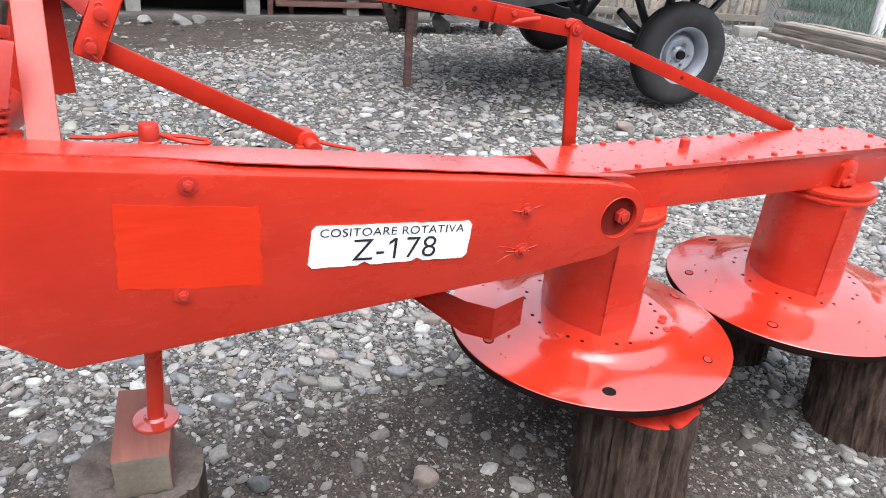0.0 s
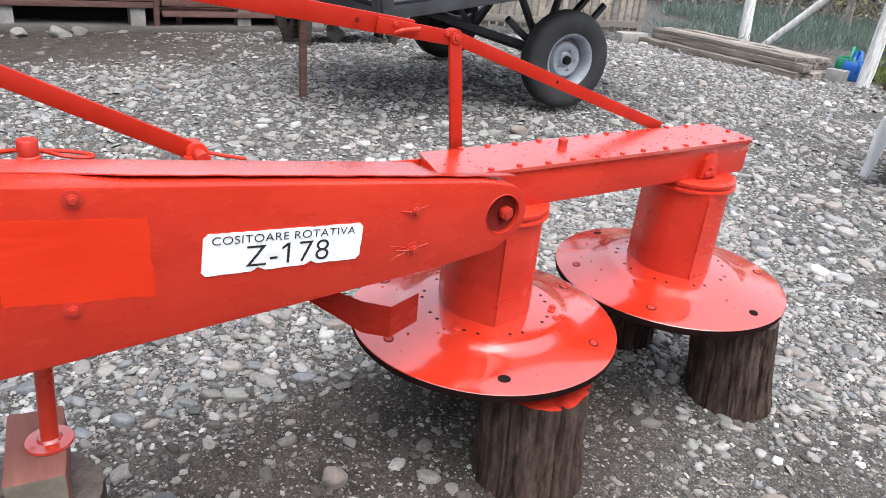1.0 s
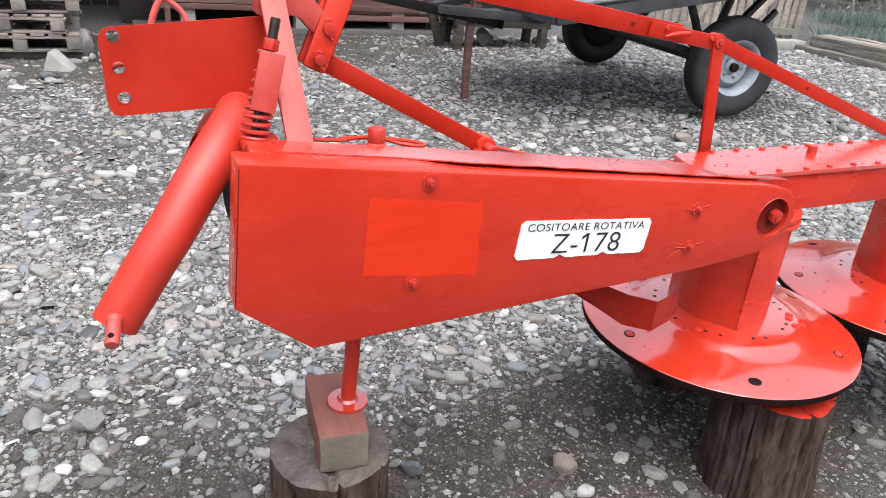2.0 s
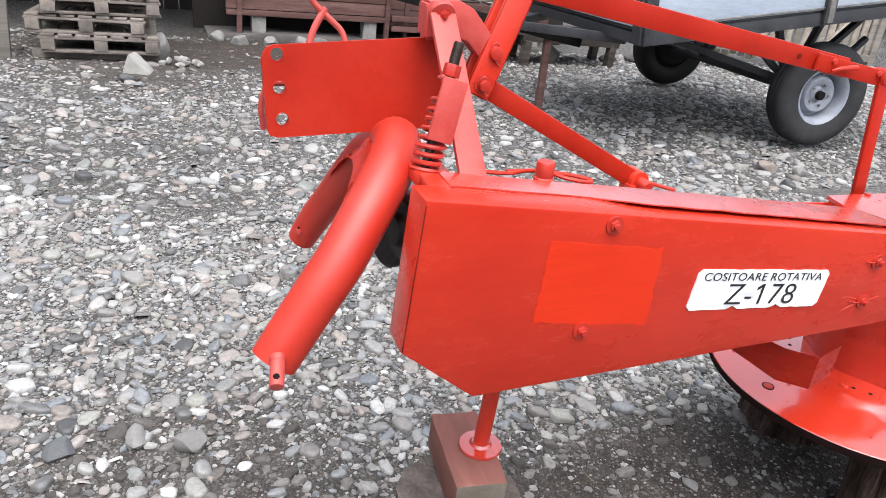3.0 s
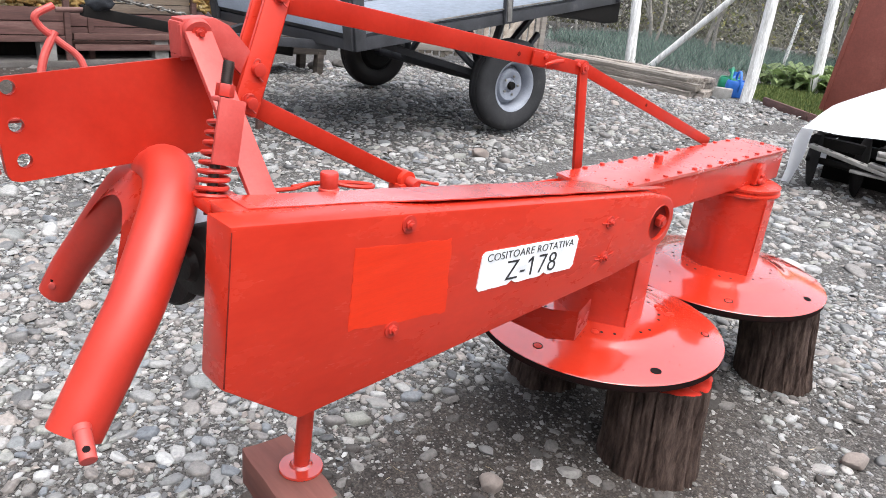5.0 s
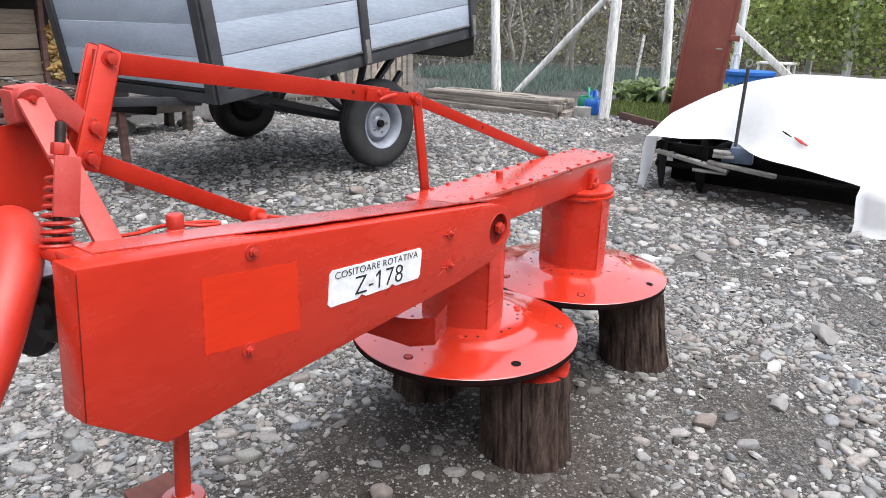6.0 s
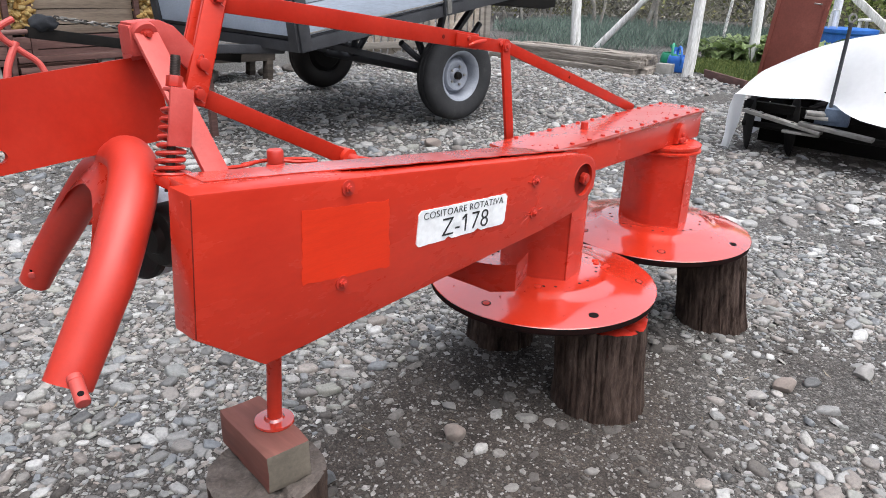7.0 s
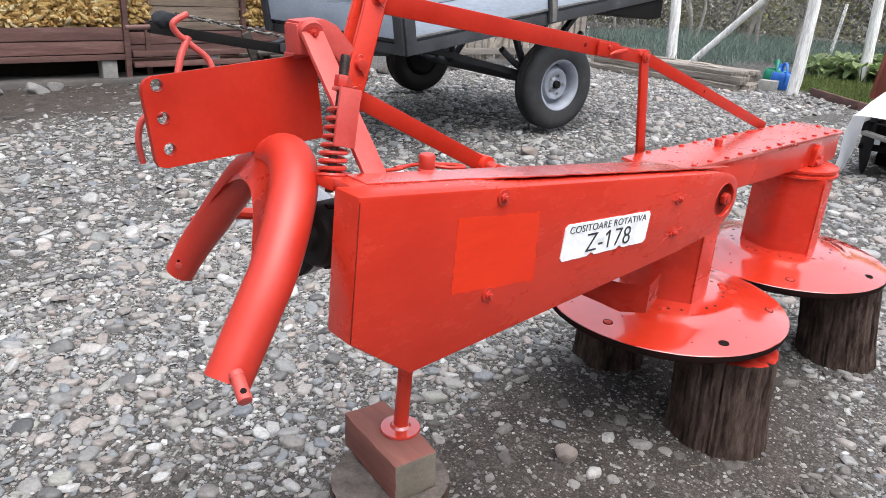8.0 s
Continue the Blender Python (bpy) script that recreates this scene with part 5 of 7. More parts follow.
        revolve(bm, prof, c, 48, m)
        rim = part("rim", bm, RIM, tyre, "silver-grey painted steel rim", 40)
        bm = bmesh.new()
        revolve(bm, [(0.0, 0.062), (0.026, 0.062), (0.032, 0.056), (0.034, 0.028), (0.0, 0.028)], c, 24, m)
        part("hub_cap", bm, BLACK_IRON, rim)
        bm = bmesh.new()
        # black drum keeps the back of the far wheel in painted shade
        revolve(bm, [(0.0, -0.10), (0.16, -0.10), (0.185, -0.075), (0.203, -0.070), (0.203, -0.062), (0.0, -0.062)], c, 36, m)
        part("brake_drum", bm, BLACK_IRON, rim)
        for k in range(5):
            bm = bmesh.new()
            g = 2 * math.pi * k / 5
            p0 = Matrix.Translation(c) @ m @ Vector((0.078 * math.cos(g), 0.078 * math.sin(g), 0.028))
            hexbolt(bm, p0, m.to_3x3() @ Vector((0, 0, 1)), 0.011, 0.014)
            part("wheel_nut", bm, GREY_STEEL, rim)
    # drawbar, its prop and the wrapped hitch
    bm = bmesh.new()
    h0, h1 = Vector((1.10, 3.95, 0.825)), Vector((2.55, 3.95, 0.58))
    bar(bm, h0, h1, 0.08, 0.066, bev=0.006)
    draw = part("drawbar", bm, BLACK_IRON, trailer, "dark steel drawbar")
    for s in (-1, 1):
        bm = bmesh.new()
        bar(bm, (2.0, 3.95 + 0.05 * s, 0.685), (2.55, 3.95 + 0.6 * s, 0.70), 0.05, 0.06, bev=0.005)
        part("drawbar_arm", bm, TRAILER_FRAME, draw)
    bm = bmesh.new()
    cyl(bm, (0.95, 3.95, 0.825), (1.14, 3.95, 0.828), 0.016, seg=14, bev=0.004)
    part("hitch_eye", bm, RED_WOOD, draw)
    bm = bmesh.new()
    bmesh.ops.create_icosphere(bm, subdivisions=3, radius=1.0, matrix=pose(1.20, 3.94, 0.872) @ Matrix.Diagonal((0.088, 0.06, 0.054, 1)))
    roughen(bm, 0.022, 22)
    wrap = part("hitch_cloth", bm, CLOTH, draw, "dark cloth bundled over the hitch", 80)
    for row in range(2):
        run = smooth_path([(1.27, 3.92 + 0.03 * row, 0.905), (1.42, 3.90 + 0.04 * row, 0.878), (1.62, 3.94 - 0.03 * row, 0.842), (1.85, 3.93 + 0.03 * row, 0.793), (2.05, 3.94, 0.748)], 6)
        for k, (p, q) in enumerate(zip(run, run[1:])):
            bm = bmesh.new()
            d = (q - p).normalized()
            w = Vector((0, 1, 0)) if k % 2 else d.cross(Vector((0, 1, 0)))
            mid, hl = (p + q) / 2, (q - p).length * 0.68
            tube(bm, [mid + d * (hl * math.cos(a)) + w * (0.011 * math.sin(a)) for a in [2 * math.pi * j / 10 for j in range(11)]], 0.0048, 6, 1, False)
            part("chain_link", bm, GREY_STEEL if k % 3 else STEEL_DARK, draw)
    bm = bmesh.new()
    bar(bm, (2.29, 3.95, -0.01), (2.285, 3.95, 0.62), 0.045, 0.05, (1, 0, 0), 0.004)
    part("prop_leg", bm, RED_WOOD, draw, "thin brown prop leg")


make_trailer()


# ---- the maize crib ----
CY = 7.15
crib = thing("maize_crib", (2.0, CY + 0.4, 0.0), "raised red-brown wooden crib filled with yellow maize cobs", "corn crib")


def board(name, size, at, mat, parent, rot=(0, 0, 0), label="", rough=0.004, bev=0.004):
    bm = bmesh.new()
    box(bm, size, pose(*at, *rot), bev)
    roughen(bm, rough, 3.0, at[0] + at[2] * 3)
    return part(name, bm, mat, parent, label)


for k, (z, h, dy) in enumerate(((0.49, 0.125, 0), (0.355, 0.125, 0.006), (0.255, 0.055, -0.03))):
    board("floor_beam", (1.75, 0.05, h), (1.09, CY + dy, z), RED_WOOD, crib)
    board("floor_beam", (2.05, 0.05, h), (3.02, CY + 0.12 + dy, z - 0.06), RED_WOOD, crib)
z = 0.50
for k, h in enumerate((0.10, 0.155, 0.12, 0.16, 0.105, 0.15)):
    board("wall_plank", (1.09, 0.03, h - 0.008), (2.765, CY + 0.16 + 0.004 * (k % 2), z + h / 2), TAN_WOOD, crib, (0, 0.5 * (k % 3 - 1), 0))
    z += h
for x in (0.36, 1.955, 2.22, 3.335, 3.95):
    y = CY - 0.04 if x in (0.36, 1.955) else CY + 0.10
    board("crib_post", (0.055, 0.055, 1.5), (x, y, 0.75), RED_WOOD, crib, (0, 1.5, 0))
for x in (0.55, 1.76, 2.9, 3.8):
    board("footing_block", (0.15, 0.16, 0.26), (x, CY + 0.06, 0.12), CONCRETE, crib, label="grey concrete footing", rough=0.012)
for z, x0, x1 in ((0.17, 2.0, 3.5), (0.28, 2.0, 3.9)):
    board("low_rail", (x1 - x0, 0.06, 0.06), ((x0 + x1) / 2, CY - 0.02, z), RED_WOOD, crib)
board("crib_floor", (3.8, 1.2, 0.04), (2.1, CY + 0.7, 0.43), RED_WOOD, crib)
board("crib_back", (3.8, 0.05, 1.6), (2.1, CY + 1.3, 0.9), DARK_WALL, crib)
# dark board added to make the open space under the crib black
board("crib_skirt", (4.6, 0.03, 0.42), (2.2, CY + 0.55, 0.21), DARK_WALL, crib)
# unseen roof, its overhang sized to shade the crib
board("crib_roof", (4.4, 1.9, 0.06), (2.1, CY + 0.45, 1.70), DARK_WALL, crib)


def cobs():
    rng = np.random.default_rng(3)
    seg, prof = 7, [(-0.5, 0.35), (-0.42, 0.8), (-0.1, 1.0), (0.25, 0.88), (0.46, 0.45)]
    pv = []
    for x, r in prof:
        for k in range(seg):
            a = 2 * math.pi * k / seg
            pv.append((x, 0.5 * r * math.cos(a), 0.5 * r * math.sin(a)))
    pf = []
    for i in range(len(prof) - 1):
        for k in range(seg):
            pf.append((i * seg + k, i * seg + (k + 1) % seg, (i + 1) * seg + (k + 1) % seg, (i + 1) * seg + k))
    pv, pf = np.array(pv), np.array(pf)
    n = 1700
    place = np.zeros((n, 3, 4))
    rot = turn_matrices(rng, n, 0.5)
    for i in range(n):
        seg2 = rng.random()
        if seg2 < 0.80:
            x = rng.uniform(0.38, 2.22)
        else:
            x = rng.uniform(3.38, 3.95)
        y = CY + 0.07 + rng.uniform(0, 0.10)
        z = rng.uniform(0.56, 1.12)
        l, d = rng.uniform(0.14, 0.20), rng.uniform(0.042, 0.055)
        place[i, :, :3] = rot[i] @ np.diag([l, d, d])
        place[i, :, 3] = (x, y, z)
    v, f = instances(pv, pf, place)
    soup("maize_cobs", v, f, COB_M, "heap of dry yellow maize cobs behind the crib rails", "maize")


COB_M = island_material("dry_maize_cobs", [(0.0, (0.36, 0.20, 0.06)), (0.35, (0.55, 0.35, 0.12)), (0.7, (0.66, 0.47, 0.19)), (1.0, (0.74, 0.61, 0.35))], 0.6, 140, 0.004)
cobs()
# sill of packed earth under the crib, dark shed to its side
bm = bmesh.new()
box(bm, (4.2, 0.5, 0.10), pose(2.1, CY + 0.12, 0.0), 0.03)
bmesh.ops.subdivide_edges(bm, edges=bm.edges[:], cuts=6, use_grid_fill=True)
roughen(bm, 0.03, 2.5)
solo("earth_sill", bm, SILL, "worn grey concrete sill along the crib", "sill", kind="structure", sharp=80)
shed = thing("wall_shed", (-1.4, 9.0, 0), "dark weathered boards of an open shed", "wall", kind="structure")
for k in range(32):
    board("wall_plank", (0.17, 0.03, 2.6), (-4.1 + 0.18 * k, 9.0, 1.25), DARK_WALL, shed)

# roof out of view, added to cast shade behind the pallets
board("shed_roof", (5.6, 2.9, 0.06), (-1.75, 8.05, 2.35), DARK_WALL, shed)


# ---- pallets ----
def pallet(at, rz, label):
    base = thing("wooden_pallet", at, label, "pallet", "stacked pallets")
    M = Matrix.Translation(at) @ Matrix.Rotation(rz, 4, "Z")
    def slat(name, size, p):
        bm = bmesh.new()
        box(bm, size, M @ pose(*p), 0.003)
        roughen(bm, 0.006, 6, p[0] * 7 + at[2] * 9)
        part(name, bm, PALLET_WOOD, base)
    for i in range(7):
        slat("top_slat", (0.10, 1.1, 0.02), (-0.38 + i * 0.127, 0, 0.134))
    for y in (-0.50, 0.0, 0.50):
        slat("cross_slat", (0.88, 0.10, 0.02), (0, y, 0.113))
        for x in (-0.38, 0.0, 0.38):
            slat("spacer", (0.10, 0.12, 0.078), (x, y, 0.063))
        slat("runner", (0.88, 0.10, 0.02), (0, y, 0.012))


for k in range(4):
    pallet((-0.90 + (0.02, -0.03, 0.03, 0.0)[k], 6.12 + 0.02 * k, 0.06 + 0.146 * k), radians((2, -3, 4, -2)[k]), "grey weathered wooden pallet in a low stack")


for y in (5.72, 6.5):
    bm = bmesh.new()
    box(bm, (0.95, 0.10, 0.07), pose(-0.90, y, 0.025, 0, 0, 2), 0.006)
    roughen(bm, 0.008, 6, y)
    solo("bearer_beam", bm, PALLET_WOOD, "grey timber bearer under the stacked pallets", "timber", "bearers under the pallets")


# ---- loose stones and blocks by the crib ----
def rock(at, size, mat, label, seed, name="stone", group="loose stones"):
    bm = bmesh.new()
    bmesh.ops.create_icosphere(bm, subdivisions=3, radius=1.0)
    for v in bm.verts:
        n = noise.noise(v.co * 0.9 + Vector((seed, 0, 0))) * 0.35 + noise.noise(v.co * 2.2 + Vector((seed, 5, 0))) * 0.12
        v.co *= 1 + n
    rr = random.Random(int(seed * 100))
    for _ in range(12):
        q, h = Vector((rr.gauss(0, 1), rr.gauss(0, 1), rr.gauss(0, 0.8))).normalized(), rr.uniform(0.55, 0.85)
        for v in bm.verts:
            over = v.co.dot(q) - h
            if over > 0:
                v.co -= q * over * 0.9
    bmesh.ops.transform(bm, matrix=pose(*at, 0, 0, seed * 57) @ Matrix.Diagonal((*size, 1)), verts=bm.verts)
    solo(name, bm, mat, label, "stone", group, sharp=34)


bm = bmesh.new()
for p in ((-0.70, 5.16, -0.01), (-0.66, 5.34, -0.01), (-0.46, 5.32, -0.01), (-0.50, 5.12, -0.01), (-0.645, 5.20, 0.135), (-0.60, 5.32, 0.150), (-0.50, 5.22, 0.045), (-0.56, 5.14, 0.06)):
    bm.verts.new(p)
bmesh.ops.convex_hull(bm, input=bm.verts)
bmesh.ops.bevel(bm, geom=bm.edges[:], offset=0.006, segments=2, affect="EDGES")
roughen(bm, 0.008, 12)
solo("concrete_lump", bm, CONCRETE, "broken pale concrete lump near the pallets", "rubble")
rh = random.Random(77)
for i in range(16):
    a, r = rh.uniform(0, 6.28), rh.uniform(0, 0.17)
    rock((-0.26 + r * math.cos(a), 5.52 + 0.6 * r * math.sin(a), 0.055 - 0.25 * r), (rh.uniform(0.025, 0.055), rh.uniform(0.022, 0.04), rh.uniform(0.02, 0.04)), CONCRETE if i % 3 else ROCK, "small pale lump in a heap of rubble", 60.2 + i * 0.73, "rubble_lump", "heap of rubble")
rock((-0.40, 5.74, 0.10), (0.07, 0.10, 0.14), ROCK, "grey slab of stone leaning by the pallets", 2.6, "stone_slab", "rubble")
rock((-0.66, 4.90, 0.02), (0.09, 0.07, 0.035), ROCK_DARK, "flat dark stone before the pallets", 5.1)
for i, (x, y, sx, sy, sz) in enumerate(((0.3, 6.7, 0.11, 0.08, 0.08), (0.62, 6.75, 0.10, 0.08, 0.07), (0.95, 6.72, 0.13, 0.09, 0.08), (1.15, 6.8, 0.08, 0.06, 0.06), (0.1, 6.9, 0.10, 0.09, 0.07))):
    rock((x, y, 0.03), (sx, sy, sz), ROCK, "rough grey stone by the crib sill", 3.3 + i, group="stones by the crib")
bm = bmesh.new()
box(bm, (0.10, 0.06, 1.6), pose(-1.52, 5.6, 0.75, 0, 3, 0), 0.006)
roughen(bm, 0.006, 4)
solo("leaning_board", bm, GREY_WOOD, "grey weathered board standing by the pallets", "board")


# ---- timber under and behind the trailer ----
OLD_TIMBER = surface("dark_old_timber", [(0.2, (0.012, 0.010, 0.009)), (0.5, (0.060, 0.048, 0.040)), (0.85, (0.17, 0.145, 0.12))], 6, 0.9, fine=50, depth=0.003, strength=0.7, stretch=(0.3, 1, 3), tint=0.3)
trestle = thing("timber_trestle", (3.8, 6.25, 0), "low trestle of old grey timber with planks on it", "trestle")
board("rail", (1.20, 0.07, 0.085), (3.80, 6.20, 0.275), OLD_TIMBER, trestle, (0, 1.2, -2), rough=0.012)
board("rail", (1.25, 0.07, 0.075), (3.84, 6.62, 0.27), OLD_TIMBER, trestle, (0, -0.8, 1), rough=0.012)
for x, y in ((3.26, 6.20), (4.32, 6.19), (3.30, 6.62), (4.36, 6.62)):
    board("leg", (0.085, 0.085, 0.27), (x, y, 0.12), OLD_TIMBER, trestle, (0, 3, 4), rough=0.008)
rt = random.Random(31)
for k in range(6):
    board("plank", (rt.uniform(1.3, 1.7), rt.uniform(0.08, 0.13), 0.028), (3.82 + rt.uniform(-0.15, 0.15), 6.2 + 0.085 * k, 0.335 + 0.012 * (k % 3)), OLD_TIMBER, trestle, (rt.uniform(-3, 3), rt.uniform(-1.5, 1.5), rt.uniform(-4, 4)), rough=0.014)
rock((3.70, 6.42, 0.07), (0.14, 0.08, 0.12), CONCRETE, "grey lump of concrete under the trestle", 31.7, "concrete_lump", "rubble")
bm = bmesh.new()
box(bm, (0.10, 0.04, 0.62), pose(3.02, 6.35, 0.28, 10, -24, 0), 0.006)
roughen(bm, 0.008, 6)
solo("leaning_board", bm, OLD_TIMBER, "short dark board leaning beside the trestle", "board")
for i, (x, y) in enumerate(((4.9, 6.6), (5.3, 6.5), (5.7, 6.7), (6.1, 6.6), (4.5, 6.5))):
    rock((x, y, 0.04), (0.11, 0.08, 0.07), SILL, "dark grey stone by the timber", 8.1 + i, group="stones by the timber")


# ---- slatted gate panel behind the wheel ----
panel = thing("slatted_panel", (7.4, 6.75, 0), "weathered slatted wooden panel with a diagonal brace", "fence panel")
PA, PB = Vector((6.0, 7.0, 0)), Vector((8.55, 6.45, 0))
pd = (PB - PA).normalized()
rzp = math.degrees(math.atan2(pd.y, pd.x))
for k in range(22):
    p = PA + pd * (0.06 + 0.12 * k)
    board("slat", (0.085, 0.022, 1.15 + 0.05 * math.sin(k * 2.1)), (p.x, p.y, 0.68), DECK_WOOD if k % 3 else GREY_WOOD, panel, (0, 0, rzp))
for z in (0.22, 1.0):
    p = (PA + PB) / 2
    board("rail", (2.6, 0.04, 0.09), (p.x - 0.02, p.y - 0.06, z), GREY_WOOD, panel, (0, 0, rzp))
for k in (0, 1, 2):
    p = PA + pd * (0.45 + 0.85 * k)
    board("diagonal", (1.25, 0.03, 0.08), (p.x, p.y - 0.035, 0.62), DECK_WOOD, panel, (0, -52, rzp))
board("end_post", (0.11, 0.11, 1.5), (PB.x + 0.05, PB.y, 0.72), GREY_WOOD, panel)
bm = bmesh.new()
box(bm, (0.45, 0.2, 0.14), pose(8.35, 6.28, 0.06, 0, 0, rzp), 0.02)
roughen(bm, 0.01, 5)
solo("stone_block", bm, CONCRETE, "grey stone block at the foot of the slatted panel", "block")


# ---- squared beams lying by the fence ----
BEAM_WOOD = surface("weathered_grey_beams", [(0.30, (0.045, 0.036, 0.030)), (0.42, (0.17, 0.145, 0.122)), (0.6, (0.28, 0.25, 0.22)), (0.85, (0.42, 0.39, 0.35))], 7, 0.85, fine=40, depth=0.006, strength=1.0, stretch=(3, 0.25, 4), tint=0.3, grainy=0.3)
rb = random.Random(17)
for k in range(11):
    layer, col = divmod(k, 4)
    x = 8.50 + 0.205 * col + rb.uniform(-0.012, 0.012) + 0.06 * layer
    y0, y1 = 3.58 + rb.uniform(0, 0.14) + 0.05 * layer, 6.05 + rb.uniform(-0.25, 0.25)
    h = (0.10, 0.085, 0.06)[layer]
    z = (-0.02, 0.085, 0.172)[layer] + h / 2
    bm = bmesh.new()
    bar(bm, (x, y0, z), (x + rb.uniform(-0.05, 0.05), y1, z + rb.uniform(0.0, 0.012)), rb.uniform(0.185, 0.20), h, bev=0.006)
    bmesh.ops.subdivide_edges(bm, edges=[e for e in bm.edges if e.calc_length() > 1], cuts=26)
    roughen(bm, 0.012, 3.5, k * 3.1)
    roughen(bm, 0.008, 14, k * 1.7)
    solo("squared_beam", bm, BEAM_WOOD, "weathered grey squared beam lying in a stack", "beam", "stacked beams", sharp=40)


# ---- fence posts, mesh, braces ----
def post(name, p0, p1, r, mat, label, cat="post", group="fence posts", seg=10):
    bm = bmesh.new()
    a, b = Vector(p0), Vector(p1)
    pts = [a.lerp(b, k / 6) + (Vector((noise.noise(Vector((k, a.x, 0))), noise.noise(Vector((k, a.y, 3))), 0)) * r * 0.3 if 0 < k < 6 else Vector()) for k in range(7)]
    tube(bm, pts, [r * (1.08 - 0.03 * k) for k in range(7)], seg, 3)
    roughen(bm, r * 0.12, 9, a.x)
    return solo(name, bm, mat, label, cat, group, sharp=60)


post("fence_post", (10.85, 6.15, -0.05), (10.80, 6.28, 2.1), 0.085, WHITE_WOOD, "rough whitewashed round fence post")
post("fence_post", (9.03, 3.20, -0.05), (9.02, 3.14, 2.2), 0.072, WHITE_WOOD, "thick rough whitewashed gate post")
post("fence_post", (11.35, 3.18, -0.05), (11.30, 3.26, 2.3), 0.075, WHITE_WOOD, "straight whitewashed fence post")
post("fence_post", (8.6, 7.55, -0.05), (8.65, 7.5, 1.2), 0.025, WHITE_WOOD, "thin pale stake by the mesh fence")
post("fence_brace", (10.98, 5.85, 0.0), (11.1, 4.25, 1.70), 0.055, WHITE_WOOD, "slanting pale wooden brace pole", "brace", "braces")
post("garden_stake", (13.6, 4.6, 0.0), (13.6, 4.5, 1.1), 0.03, WHITE_WOOD, "thin pale garden stake", "stake", "stakes")
post("garden_stake", (14.2, 3.5, 0.0), (14.2, 3.4, 1.0), 0.03, WHITE_WOOD, "thin pale garden stake", "stake", "stakes")
post("fence_post", (13.0, 2.55, 0.0), (13.0, 2.5, 2.4), 0.07, WHITE_WOOD, "whitewashed post behind the red gate leaf")
post("fence_post", (15.5, 1.1, 0.0), (15.5, 1.1, 2.6), 0.08, WHITE_WOOD, "pale vineyard post among leaves")
post("fence_post", (15.0, -0.4, 0.0), (15.0, -0.4, 2.6), 0.08, WHITE_WOOD, "pale vineyard post among leaves")
post("fence_post", (18.0, 2.2, 0.0), (18.0, 2.2, 2.6), 0.07, WHITE_WOOD, "pale vineyard post among leaves")
bm = bmesh.new()
bar(bm, (12.0, 3.14, 1.90), (12.0, 1.2, 0.37), 0.05, 0.11, bev=0.008)
solo("gate_brace", bm, WHITE_WOOD, "white slanting plank behind the red gate leaf", "brace", "braces")


def mesh_fence(a, b, hgt, label):
    """Diamond wire netting."""
    bm = bmesh.new()
    a, b = Vector(a), Vector(b)
    n = (b - a).length
    d = (b - a).normalized()
    pitch, w = 0.085, 0.0022
    vs, fs = [], []
    side = d.cross(Vector((0, 0, 1)))
    def strand(p, q):
        k = len(vs)
        u = (q - p).normalized().cross(side) * w
        vs.extend([p + u, p - u + side * w, p - u - side * w, q + u, q - u + side * w, q - u - side * w])
        for i in range(3):
            fs.append((k + i, k + (i + 1) % 3, k + 3 + (i + 1) % 3, k + 3 + i))
    s = -hgt
    while s < n:
        for sgn in (1, -1):
            x0, x1 = (s, s + hgt) if sgn > 0 else (s + hgt, s)
            p, q = a + d * x0, a + d * x1 + Vector((0, 0, hgt))
            lo, hi = 0.0, 1.0
            for lim, up in ((0, True), (n, False)):
                f0, f1 = x0, x1
                if (f0 < 0) or (f0 > n):
                    t = ((0 if f0 < 0 else n) - f0) / (f1 - f0)
                    lo = max(lo, t)
                if (f1 < 0) or (f1 > n):
                    t = ((0 if f1 < 0 else n) - f0) / (f1 - f0)
                    hi = min(hi, t)
            if lo < hi:
                strand(p.lerp(q, lo), p.lerp(q, hi))
        s += pitch
    for z in (0.02, hgt * 0.5, hgt):
        strand(a + Vector((0, 0, z)), b + Vector((0, 0, z)))
    ob = soup("wire_fence", np.array([tuple(v) for v in vs]), np.array(fs), WIRE, label, "wire fence", "stuff")
    return ob


mesh_fence((7.2, 7.75, 0.03), (10.8, 6.25, 0.03), 1.6, "sagging galvanised diamond mesh fence")
mesh_fence((10.95, 6.1, 0.03), (11.3, 3.25, 0.03), 1.6, "galvanised diamond mesh fence along the garden")


